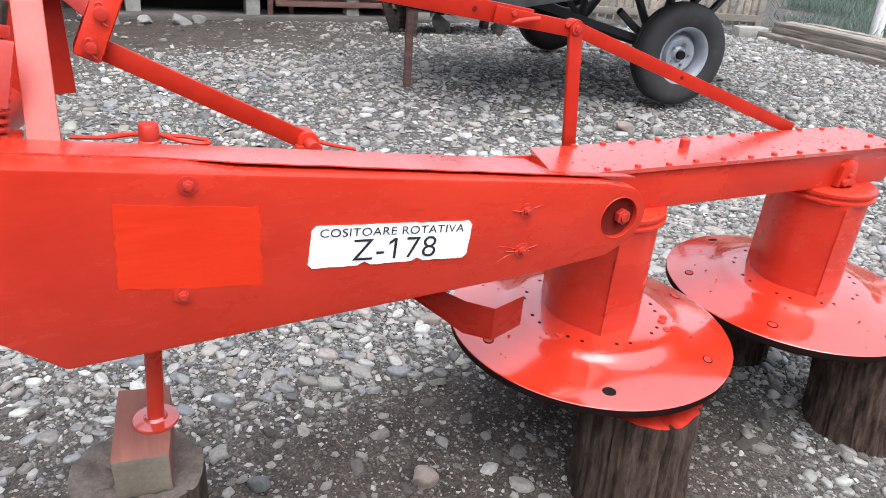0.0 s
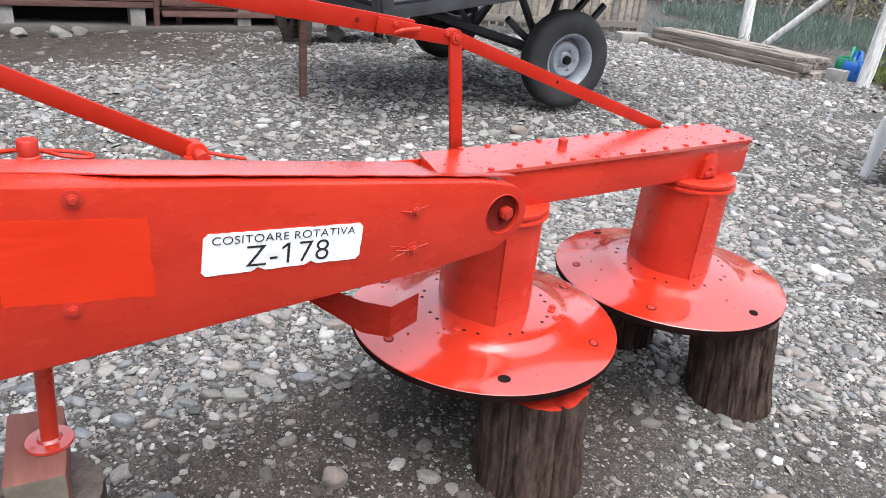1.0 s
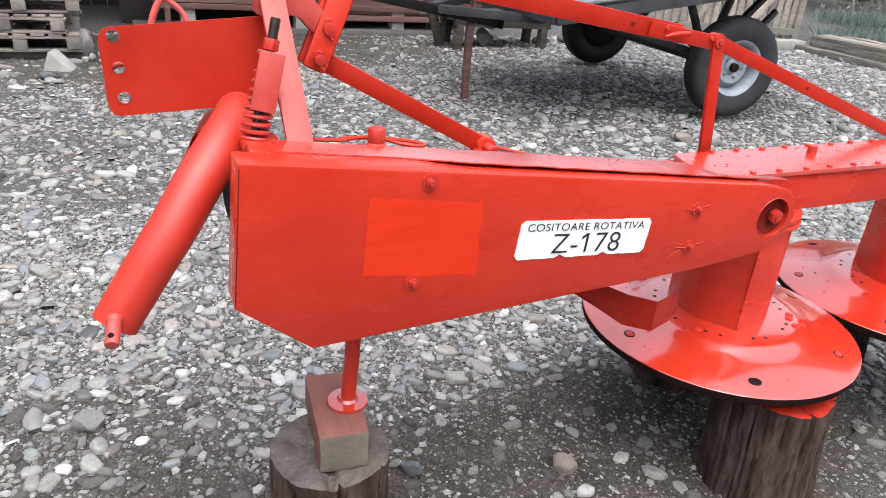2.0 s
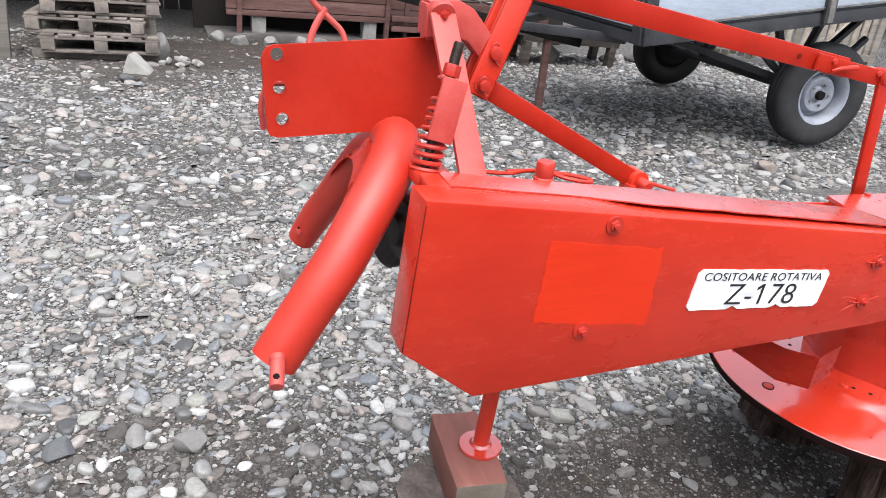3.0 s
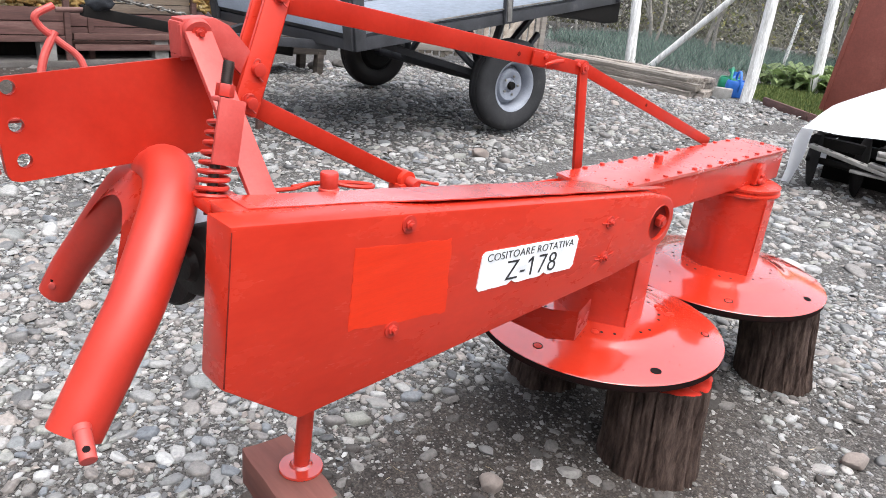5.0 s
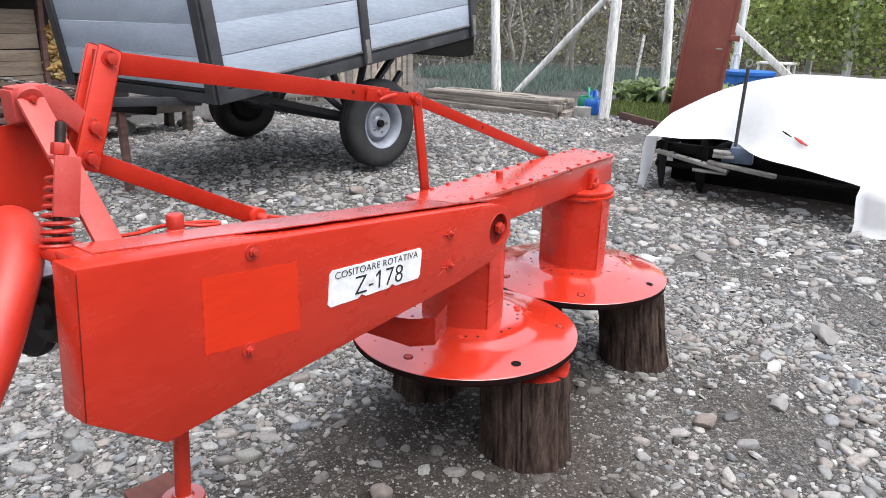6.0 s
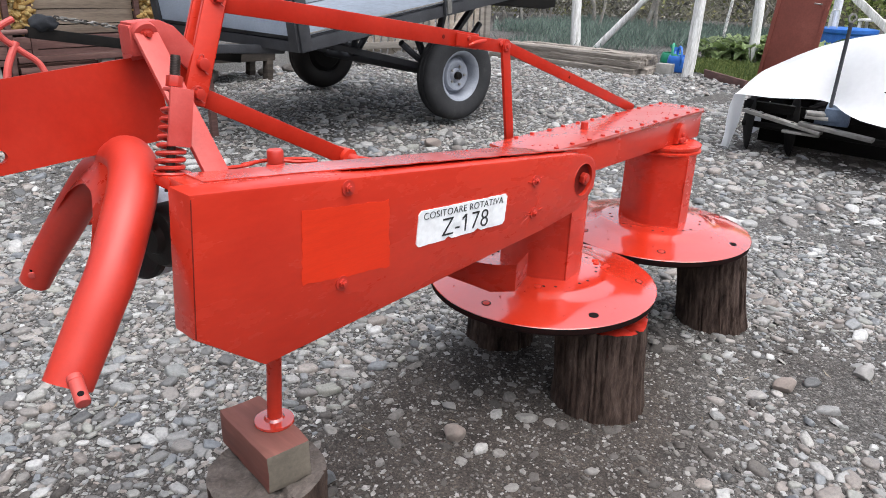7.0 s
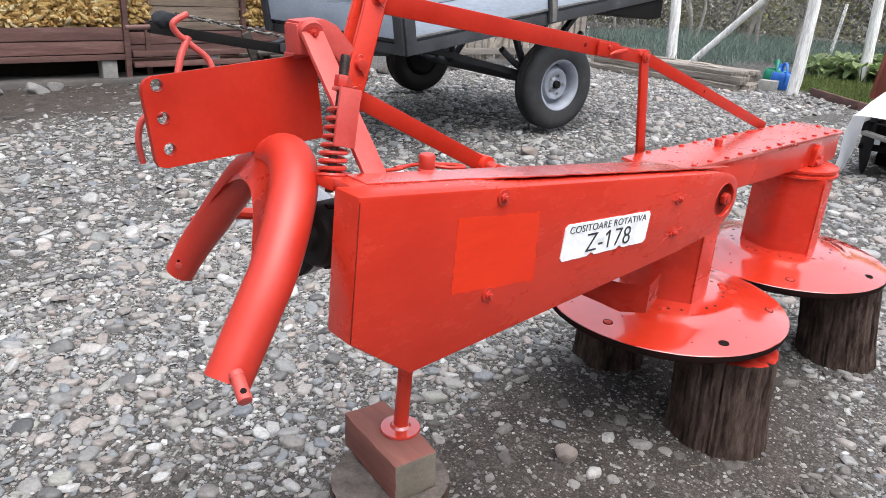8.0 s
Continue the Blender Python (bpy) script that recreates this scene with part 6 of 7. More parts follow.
# ---- watering cans, block, garden border ----
def watering_can(x, y, s, mat, label, rz):
    base = thing("watering_can", (x, y, 0.0), label, "watering can", "watering cans")
    M = Matrix.Translation((x, y, 0)) @ Matrix.Rotation(rz, 4, "Z") @ Matrix.Diagonal((s * 1.1, s * 1.1, s * 0.82, 1))
    def add(name, bm):
        bmesh.ops.transform(bm, matrix=M, verts=bm.verts)
        return part(name, bm, mat, base)
    bm = bmesh.new()
    revolve(bm, [(0.0, 0.0), (0.125, 0.0), (0.135, 0.02), (0.140, 0.18), (0.130, 0.25), (0.118, 0.27), (0.112, 0.262), (0.12, 0.24), (0.0, 0.24)], (0, 0, 0), 28)
    add("body", bm)
    bm = bmesh.new()
    tube(bm, [(0.12, 0, 0.05), (0.22, 0, 0.13), (0.33, 0, 0.30)], [0.03, 0.022, 0.018], 10)
    sp = add("spout", bm)
    bm = bmesh.new()
    cyl(bm, (0.325, 0, 0.29), (0.36, 0, 0.345), 0.02, 0.05, 16)
    part("rose", bm if not bmesh.ops.transform(bm, matrix=M, verts=bm.verts) else bm, mat, sp)
    bm = bmesh.new()
    tube(bm, [(0.12, 0, 0.25), (0.10, 0, 0.36), (0.0, 0, 0.42), (-0.12, 0, 0.38), (-0.175, 0, 0.24), (-0.13, 0, 0.10)], 0.015, 10)
    add("handle", bm)


watering_can(9.60, 3.72, 1.05, GREEN_PLASTIC, "green plastic watering can on the gravel", radians(25))
watering_can(9.42, 3.53, 1.0, BLUE_PLASTIC, "blue plastic watering can beside a green one", radians(35))
bm = bmesh.new()
box(bm, (0.15, 0.22, 0.15), pose(9.0, 3.52, 0.065, 0, 0, 8), 0.012)
roughen(bm, 0.006, 8)
solo("concrete_block", bm, CONCRETE, "grey concrete block beside the stacked beams", "block")
border = thing("garden_border", (8.7, 2.5, 0), "low red-brown plank edging of the garden bed", "edging", kind="structure")
for a, b in (((9.25, 3.05), (8.62, 2.25)), ((8.60, 2.22), (8.1, 1.5))):
    bm = bmesh.new()
    bar(bm, (*a, 0.035), (*b, 0.035), 0.04, 0.11, bev=0.008)
    roughen(bm, 0.006, 5)
    part("edging_plank", bm, RED_WOOD, border)
for i in range(14):
    t = i / 13
    rock((9.3 - 1.0 * t - 0.12 * (i % 3), 3.25 - 0.85 * t - 0.05 * (i % 2), 0.02), (0.03 + 0.014 * (i % 3), 0.028, 0.022), ROCK, "pale stone along the garden border", 20.5 + i, group="stones along the border")


# ---- plants ----
def leaves(name, pts, size, material, label, cat, rng, upright=0.0, aspect=0.6):
    """Many single bent leaves at the points given."""
    n = len(pts)
    pv = np.array([(0, 0, 0), (0.5, -0.5, 0.08), (1, 0, -0.05), (0.5, 0.5, 0.08)])
    pf = np.array([(0, 1, 2, 3)])
    d = rng.normal(size=(n, 3))
    d[:, 2] = d[:, 2] * (1 - upright) + upright * 3
    d /= np.linalg.norm(d, axis=1)[:, None]
    r = rng.normal(size=(n, 3))
    s = np.cross(d, r)
    s /= np.linalg.norm(s, axis=1)[:, None]
    u = np.cross(d, s)
    l = rng.uniform(0.6, 1.3, n) * size
    place = np.zeros((n, 3, 4))
    place[:, :, 0], place[:, :, 1], place[:, :, 2] = d * l[:, None], s * (l * aspect)[:, None], u * l[:, None]
    place[:, :, 3] = pts
    v, f = instances(pv, pf, place)
    return soup(name, v, f, material, label, cat)


RNG = np.random.default_rng(11)


def field(n, x0, x1, y0, y1, z0=0.0, z1=0.0):
    return np.stack([RNG.uniform(x0, x1, n), RNG.uniform(y0, y1, n), RNG.uniform(z0, z1, n)], 1)


def clumps(n, per, centre_fn, spread):
    c = centre_fn(n)
    p = np.repeat(c, per, 0)
    return p + RNG.normal(size=p.shape) * np.array(spread)


# short grass in front of the bed
g = field(20000, 8.2, 11.2, 1.4, 3.9)
keep = (g[:, 0] - 8.66) > (g[:, 1] - 2.25) * 0.79
leaves("lawn_grass", g[keep], 0.085, GRASS, "short green grass strip behind the edging", "grass", RNG, 0.75, 0.14)
# onions in rows
on = field(15000, 12.6, 17.0, 3.4, 9.5)
on[:, 0] = np.round(on[:, 0] / 0.28) * 0.28 + RNG.normal(0, 0.035, len(on))
leaves("onion_rows", on, 0.29, LEAF_ONION, "rows of blue-green onion leaves in the garden", "onions", RNG, 0.78, 0.07)
ob2 = field(2600, 9.2, 12.6, 5.2, 7.6)
ob2 = ob2[ob2[:, 0] > 11.15 - 0.42 * (ob2[:, 1] - 5.2)]
leaves("tall_weeds", ob2, 0.20, LEAF_ONION, "tall green weeds along the mesh fence", "weeds", RNG, 0.8, 0.07)


def cabbage(x, y, s, seed):
    """Rosette of broad, cupped leaves on short stalks."""
    rr = random.Random(seed)
    base = thing("cabbage_plant", (x, y, 0), "leafy green cabbage plant in the garden bed", "cabbage", "cabbages in the bed")
    for k in range(11):
        bm = bmesh.new()
        a, lean = k * 2.4 + rr.uniform(-0.4, 0.4), 0.25 + 0.10 * k
        long, wide, rise = rr.uniform(0.13, 0.19), rr.uniform(0.07, 0.10), rr.uniform(0.10, 0.24) * (1 - 0.05 * k)
        grid = []
        for i in range(5):
            t = i / 4
            row = []
            for j in range(5):
                v = j / 2 - 1
                w = v * wide * math.sin(math.pi * (0.10 + 0.84 * t)) ** 0.6
                r = t * long
                bend = lean + 0.9 * t
                row.append(bm.verts.new((0.03 + rise * 0.35 * math.sin(lean) + r * math.sin(bend), w, rise + r * math.cos(bend) + abs(v) * wide * 0.35 + 0.010 * math.sin(j * 3 + i * 2 + k))))
            grid.append(row)
        for i in range(4):
            for j in range(4):
                bm.faces.new((grid[i][j], grid[i][j + 1], grid[i + 1][j + 1], grid[i + 1][j]))
        bmesh.ops.solidify(bm, geom=bm.faces[:], thickness=0.002)
        cyl(bm, (0.0, 0, 0.0), grid[0][2].co, 0.008, 0.005, 5)
        bmesh.ops.transform(bm, matrix=pose(x, y, 0.0) @ Matrix.Rotation(a, 4, "Z") @ Matrix.Scale(s, 4), verts=bm.verts)
        part("leaf", bm, LEAF_CABBAGE, base, "", 80)


rc = random.Random(8)
for i in range(8):
    for j in range(4):
        cabbage(11.32 + 0.32 * j + rc.uniform(-0.07, 0.07), 2.15 + 0.25 * i + rc.uniform(-0.06, 0.06), rc.uniform(1.1, 1.5), i * 7 + j)

# brush, hedge and vines that close the view
def ridge(n):
    t = RNG.random(n)
    return np.stack([16.0 + 4.5 * RNG.random(n) - 3.0 * t, 5.0 + 13.0 * t, 0.2 + 3.6 * RNG.random(n) ** 0.8], 1)


leaves("brush_thicket", clumps(470, 48, ridge, (0.22, 0.22, 0.34)), 0.13, LEAF_DRY, "dry brown thicket behind the garden", "thicket", RNG, 0.0, 0.5)
leaves("hedge_leaves", clumps(170, 36, ridge, (0.36, 0.36, 0.30)), 0.13, LEAF_HEDGE, "olive green hedge leaves behind the garden", "hedge", RNG, 0.0, 0.6)


def vines(n):
    t = RNG.random(n)
    return np.stack([14.5 + 3.5 * RNG.random(n), -5.0 + 8.6 * t, 0.6 + 2.6 * RNG.random(n) ** 0.7], 1)


leaves("vine_leaves", clumps(600, 62, vines, (0.22, 0.24, 0.20)), 0.108, LEAF_VINE, "yellow-green vine leaves on their trellis", "vines", RNG, 0.0, 0.75)


def bare_trees():
    rr = random.Random(5)
    for i in range(26):
        x, y = 13.4 + rr.uniform(0, 4.0), 4.2 + i * 0.5 + rr.uniform(-0.3, 0.3)
        bm = bmesh.new()
        h = rr.uniform(2.6, 4.4)
        p = Vector((x, y, -0.05))
        pts = [p]
        for k in range(5):
            p = p + Vector((rr.uniform(-0.18, 0.18), rr.uniform(-0.18, 0.18), h / 5))
            pts.append(p)
        r = rr.uniform(0.03, 0.075)
        tube(bm, pts, [r * (1 - 0.15 * k) for k in range(6)], 7, 3)
        base = thing("bare_sapling", (x, y, 0), "thin grey-brown leafless sapling in the thicket", "sapling", "saplings in the thicket")
        tr = part("trunk", bm, TWIG, base, "", 80)
        for k in range(6):
            bm = bmesh.new()
            q = pts[rr.randint(1, 4)]
            d = Vector((rr.uniform(-1, 1), rr.uniform(-1, 1), rr.uniform(0.6, 1.6))).normalized()
            l = rr.uniform(0.6, 1.4)
            tube(bm, [q, q + d * l * 0.5 + Vector((0, 0, 0.05)), q + d * l + Vector((rr.uniform(-0.1, 0.1), 0, 0.12))], [r * 0.5, r * 0.3, r * 0.1], 5, 3)
            part("branch", bm, TWIG, tr, "", 80)


bare_trees()
bm = bmesh.new()
vs = [bm.verts.new(p) for p in ((26, -14, -0.5), (24, 6, -0.5), (14, 24, -0.5), (-6, 30, -0.5))]
up = [bm.verts.new(v.co + Vector((2, 2, 5.2))) for v in vs]
for i in range(3):
    bm.faces.new((vs[i], vs[i + 1], up[i + 1], up[i]))
bmesh.ops.subdivide_edges(bm, edges=bm.edges[:], cuts=14, use_grid_fill=True)
roughen(bm, 0.8, 0.6)
BACK = surface("distant_brush", [(0.2, (0.022, 0.019, 0.014)), (0.5, (0.065, 0.062, 0.036)), (0.85, (0.12, 0.115, 0.065))], 1.3, 0.95, fine=9, depth=0.2, strength=0.8)
solo("backdrop", bm, BACK, "distant brown-green wooded bank", "backdrop", kind="structure", sharp=80)


# ---- the red gate leaf and the barrel ----
gate = thing("gate_leaf", (9.3, 1.9, 0), "red oxide sheet-metal gate leaf standing ajar", "gate")
bm = bmesh.new()
GM = pose(9.29, 1.96, 1.15, 4.5, 0, 0)
box(bm, (0.035, 0.60, 2.3), GM, 0.006)
leaf_ob = part("sheet", bm, OXIDE, gate)
for y in (-0.29, 0.29):
    bm = bmesh.new()
    box(bm, (0.05, 0.045, 2.32), GM @ pose(-0.006, y, 0), 0.006)
    part("frame_bar", bm, OXIDE, gate)
bm = bmesh.new()
box(bm, (0.05, 0.12, 0.07), GM @ pose(-0.03, -0.34, 0.02), 0.006)
part("hinge_lug", bm, OXIDE, gate)
bm = bmesh.new()
tube(bm, [GM @ Vector((-0.03, -0.22, -0.13)), GM @ Vector((-0.06, -0.19, -0.13)), GM @ Vector((-0.05, -0.14, -0.13))], 0.009, 8)
part("gate_handle", bm, GREY_STEEL, gate)
barrel = thing("plastic_barrel", (12.6, 2.19, 0), "blue plastic water barrel behind the gate", "barrel")
bm = bmesh.new()
revolve(bm, [(0.0, 0.0), (0.35, 0.0), (0.38, 0.04), (0.40, 0.28), (0.415, 0.31), (0.40, 0.34), (0.40, 0.49), (0.43, 0.52), (0.43, 0.57), (0.39, 0.58), (0.0, 0.58)], (12.6, 2.19, 0), 36)
part("drum_body", bm, BLUE_PLASTIC, barrel)
bm = bmesh.new()
tube(bm, [(12.3, 2.42, 0.56), (12.3, 2.42, 0.80), (12.3, 2.36, 0.86), (12.3, 2.30, 0.82), (12.3, 2.3, 0.56)], 0.012, 8)
part("hoop", bm, WHITE_WOOD, barrel)
bm = bmesh.new()
tube(bm, [(12.32, 2.60, 0.50), (12.32, 2.60, 0.78), (12.32, 2.55, 0.83), (12.32, 2.50, 0.78), (12.32, 2.50, 0.50)], 0.011, 8)
part("hoop", bm, WHITE_WOOD, barrel)
table = thing("garden_table", (14.2, 1.95, 0), "white painted garden table behind the barrel", "table")
bm = bmesh.new()
box(bm, (0.6, 0.60, 0.035), pose(14.2, 2.1, 0.66), 0.008)
part("tabletop", bm, WHITE_WOOD, table)
for dx in (-0.25, 0.25):
    for dy in (-0.26, 0.26):
        bm = bmesh.new()
        bar(bm, (14.2 + dx, 2.1 + dy, 0.0), (14.2 + dx, 2.1 + dy, 0.645), 0.05, 0.05, (0, 1, 0), 0.004)
        part("leg", bm, WHITE_WOOD, table)


# ---- harrow under its white sheet ----
harrow = thing("disc_harrow", (5.6, 0.2, 0), "dark iron harrow with a blue hitch under a white sheet", "harrow")
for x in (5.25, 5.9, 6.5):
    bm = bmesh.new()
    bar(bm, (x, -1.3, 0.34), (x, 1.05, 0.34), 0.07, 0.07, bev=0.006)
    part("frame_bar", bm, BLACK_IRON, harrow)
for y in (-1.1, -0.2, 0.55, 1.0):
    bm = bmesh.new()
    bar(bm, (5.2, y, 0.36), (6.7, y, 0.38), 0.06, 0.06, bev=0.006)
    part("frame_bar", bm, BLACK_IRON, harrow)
# rear gangs added so that black iron fills the dark under the sheet
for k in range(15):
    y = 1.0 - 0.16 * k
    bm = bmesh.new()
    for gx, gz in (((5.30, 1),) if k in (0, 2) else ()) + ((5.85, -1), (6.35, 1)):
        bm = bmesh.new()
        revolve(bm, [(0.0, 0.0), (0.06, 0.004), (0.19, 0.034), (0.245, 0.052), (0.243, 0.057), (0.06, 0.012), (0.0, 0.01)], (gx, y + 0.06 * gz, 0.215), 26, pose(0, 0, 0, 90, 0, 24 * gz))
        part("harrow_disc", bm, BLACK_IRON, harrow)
# added plate, black in place of the shade behind the discs
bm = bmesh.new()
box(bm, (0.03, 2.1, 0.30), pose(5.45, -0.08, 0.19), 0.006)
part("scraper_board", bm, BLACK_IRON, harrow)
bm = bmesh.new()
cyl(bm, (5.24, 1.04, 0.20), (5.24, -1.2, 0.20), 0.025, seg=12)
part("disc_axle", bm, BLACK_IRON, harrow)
bm = bmesh.new()
bar(bm, (5.02, 0.97, 0.335), (4.99, 0.40, 0.250), 0.075, 0.026, bev=0.004)
arm1 = part("hitch_arm", bm, GREY_STEEL, harrow, "worn grey perforated steel arm")
bm = bmesh.new()
bar(bm, (5.00, 0.56, 0.300), (5.00, 0.07, 0.255), 0.075, 0.026, bev=0.004)
part("hitch_arm", bm, GREY_STEEL, harrow, "worn grey perforated steel arm")
for k in range(5):
    bm = bmesh.new()
    p = Vector((5.018, 0.93, 0.3425)).lerp(Vector((4.995, 0.50, 0.2785)), k / 4)
    cyl(bm, p, p + Vector((0, 0, 0.002)), 0.012, seg=12)
    part("arm_hole", bm, HOLE, arm1)
bm = bmesh.new()
bar(bm, (4.98, 0.66, 0.230), (5.0, 0.41, 0.228), 0.05, 0.02, bev=0.004)
part("hitch_arm", bm, GREY_STEEL, harrow, "short worn grey steel arm")
bm = bmesh.new()
box(bm, (0.20, 0.16, 0.10), pose(5.15, 0.36, 0.385, 0, -8, 10), 0.012)
box(bm, (0.12, 0.22, 0.06), pose(5.12, 0.38, 0.33, 0, 0, 10), 0.01)
part("hitch_block", bm, BLUE_STEEL, harrow, "faded blue painted hitch block")
bm = bmesh.new()
box(bm, (0.16, 0.15, 0.02), pose(5.06, 0.47, 0.35, 0, 0, 14), 0.004)
box(bm, (0.12, 0.12, 0.02), pose(5.05, 0.48, 0.375, 0, 0, 20), 0.004)
part("hitch_plate", bm, GREY_STEEL, harrow)
bm = bmesh.new()
tube(bm, [(5.08, 0.40, 0.40), (5.08, 0.397, 0.72), (5.08, 0.393, 1.0)], 0.013, 10)
part("lever_rod", bm, TRAILER_FRAME, harrow, "thin dark blue-grey lever")
bm = bmesh.new()
revolve(bm, [(0.020, -0.006), (0.032, -0.006), (0.032, 0.006), (0.020, 0.006), (0.020, -0.006)], (5.08, 0.392, 1.03), 18, pose(0, 0, 0, 90, 0, -40))
part("lever_ring", bm, GREY_STEEL, harrow)


def white_sheet():
    n, m = 44, 56
    bm = bmesh.new()
    grid = []
    for i in range(n + 1):
        u = i / n
        row = []
        for j in range(m + 1):
            v = j / m
            y = 1.12 - 3.0 * v - 0.07 * max(0.0, 1 - v * 7)
            x = 4.98 + 2.4 * u
            front = 0.445 - 0.50 * min(0.36, max(0, v - 0.25)) + (0.012 * math.sin(v * 16))
            top = 0.90 - 0.30 * max(0, 1 - v * 3.6) ** 1.5
            k = min(1, u / 0.30)
            z = front + (top - front) * (k * k * (3 - 2 * k)) ** 0.8
            z -= max(0, u - 0.62) * 2.35
            x -= 0.28 * min(1, v * 1.5) * (1 - u)
            x += 0.28 * math.exp(-((v - 0.21) / 0.07) ** 2) * (1 - u) ** 6
            z += 0.016 * noise.noise(Vector((u * 5, v * 7, 0))) + 0.003 * noise.noise(Vector((u * 14, v * 16, 4)))
            row.append(bm.verts.new((x, y, z)))
        grid.append(row)
    for i in range(n):
        for j in range(m):
            bm.faces.new((grid[i][j], grid[i][j + 1], grid[i + 1][j + 1], grid[i + 1][j]))
    # the hanging end at the near corner, hidden behind the harrow, added to keep light out
    first = int(n * 0.34)
    prev = [grid[i][0] for i in range(first, n + 1)]
    for k in range(1, 7):
        cur = []
        for i in range(first, n + 1):
            z0 = grid[i][0].co.z
            z = z0 * (1 - k / 6) + 0.015
            cur.append(bm.verts.new((grid[i][0].co.x + 0.02 * math.sin(k * 1.3 + i * 0.7) - 0.03 * k / 6, 1.05 + 0.10 * k / 6 + 0.03 * noise.noise(Vector((i * 0.35, k * 0.5, 0))), z)))
        for i in range(len(cur) - 1):
            bm.faces.new((prev[i], cur[i], cur[i + 1], prev[i + 1]))
        prev = cur
    # the other end, out of view, closed to the ground to keep light out
    prev = [grid[i][m] for i in range(n + 1)]
    for k in range(1, 5):
        cur = [bm.verts.new((v.co.x, v.co.y - 0.02 * k, v.co.z * (1 - k / 4) + 0.012)) for v in [grid[i][m] for i in range(n + 1)]]
        for i in range(n):
            bm.faces.new((prev[i], prev[i + 1], cur[i + 1], cur[i]))
        prev = cur
    # two corners that hang to the ground on the open side
    for lo, hi, back in ((-0.01, 0.04, 0.03), (0.52, 0.68, -0.02)):
        fl = [grid[0][j] for j in range(m + 1) if lo < j / m < hi]
        prev = fl
        for k in range(1, 5):
            cur = [bm.verts.new((v.co.x + back * k + 0.03 * math.sin(i * 1.9) * k / 4, v.co.y + (0.022 * k if back > 0 else 0.0) + 0.012 * math.sin(k * 1.4 + i), v.co.z * (1 - k / 4) + 0.012)) for i, v in enumerate(fl)]
            for i in range(len(fl) - 1):
                bm.faces.new((prev[i], prev[i + 1], cur[i + 1], cur[i]))
            prev = cur
    bmesh.ops.solidify(bm, geom=bm.faces[:], thickness=0.004)
    sheet = thing("white_sheet", (5.6, 0.0, 0), "white plastic sheet draped over the harrow", "tarpaulin")
    part("sheet", bm, TARP, sheet, "", 80)
    bm = bmesh.new()
    tube(bm, [(5.03, 0.0, 0.545), (5.0, -0.05, 0.522), (4.97, -0.10, 0.505)], [0.004, 0.012, 0.004], 8)
    part("red_mark", bm, TARP_RED, sheet, "small red printed mark")
    bm = bmesh.new()
    tube(bm, [(5.06, 0.09, 0.575), (5.045, 0.055, 0.560), (5.03, 0.02, 0.545)], [0.003, 0.006, 0.003], 8)
    part("dark_mark", bm, RIM_DARK, sheet, "short dark tear in the sheet")


white_sheet()


# ---- single larger stones that stand out ----
for i, (x, y, sx, sy, sz, m, lab) in enumerate((
        (0.796, 0.621, 0.045, 0.027, 0.012, ROCK, "flat blue-grey river slab on the gravel"),
        (-0.62, 0.744, 0.050, 0.042, 0.020, ROCK_DARK, "dark grey square-edged stone"),
        (-0.481, 1.634, 0.060, 0.032, 0.025, ROCK, "long pale river stone"),
        (-0.314, 0.70, 0.056, 0.040, 0.026, ROCK, "pale angular river stone"),
        (-0.44, 0.758, 0.056, 0.030, 0.022, ROCK, "pale elongated river stone"),
        (1.762, -0.452, 0.048, 0.036, 0.026, ROCK_BROWN, "brownish round stone on bare earth"),
        (0.802, 0.147, 0.040, 0.034, 0.028, ROCK_BROWN, "brown stone half sunk in the earth"),
        (0.425, 0.268, 0.040, 0.026, 0.024, ROCK_DARK, "dark grey stone beside the stump"),
        (2.818, -0.629, 0.085, 0.055, 0.040, ROCK, "large pale angular stone"),
        (3.38, 2.672, 0.075, 0.055, 0.050, ROCK_BROWN, "brown stone in front of the trailer wheel"),
        (3.55, 2.55, 0.060, 0.045, 0.040, ROCK, "grey stone in front of the trailer wheel"),
        (0.90, 0.26, 0.036, 0.017, 0.013, ROCK, "small pale stone on the bare earth"),
        (2.05, -0.62, 0.060, 0.035, 0.020, ROCK, "flat grey stone on bare earth"))):
    rock((x, y, sz * 0.55 + height(x, y)), (sx, sy, sz), m, lab, 40.3 + i * 1.37)


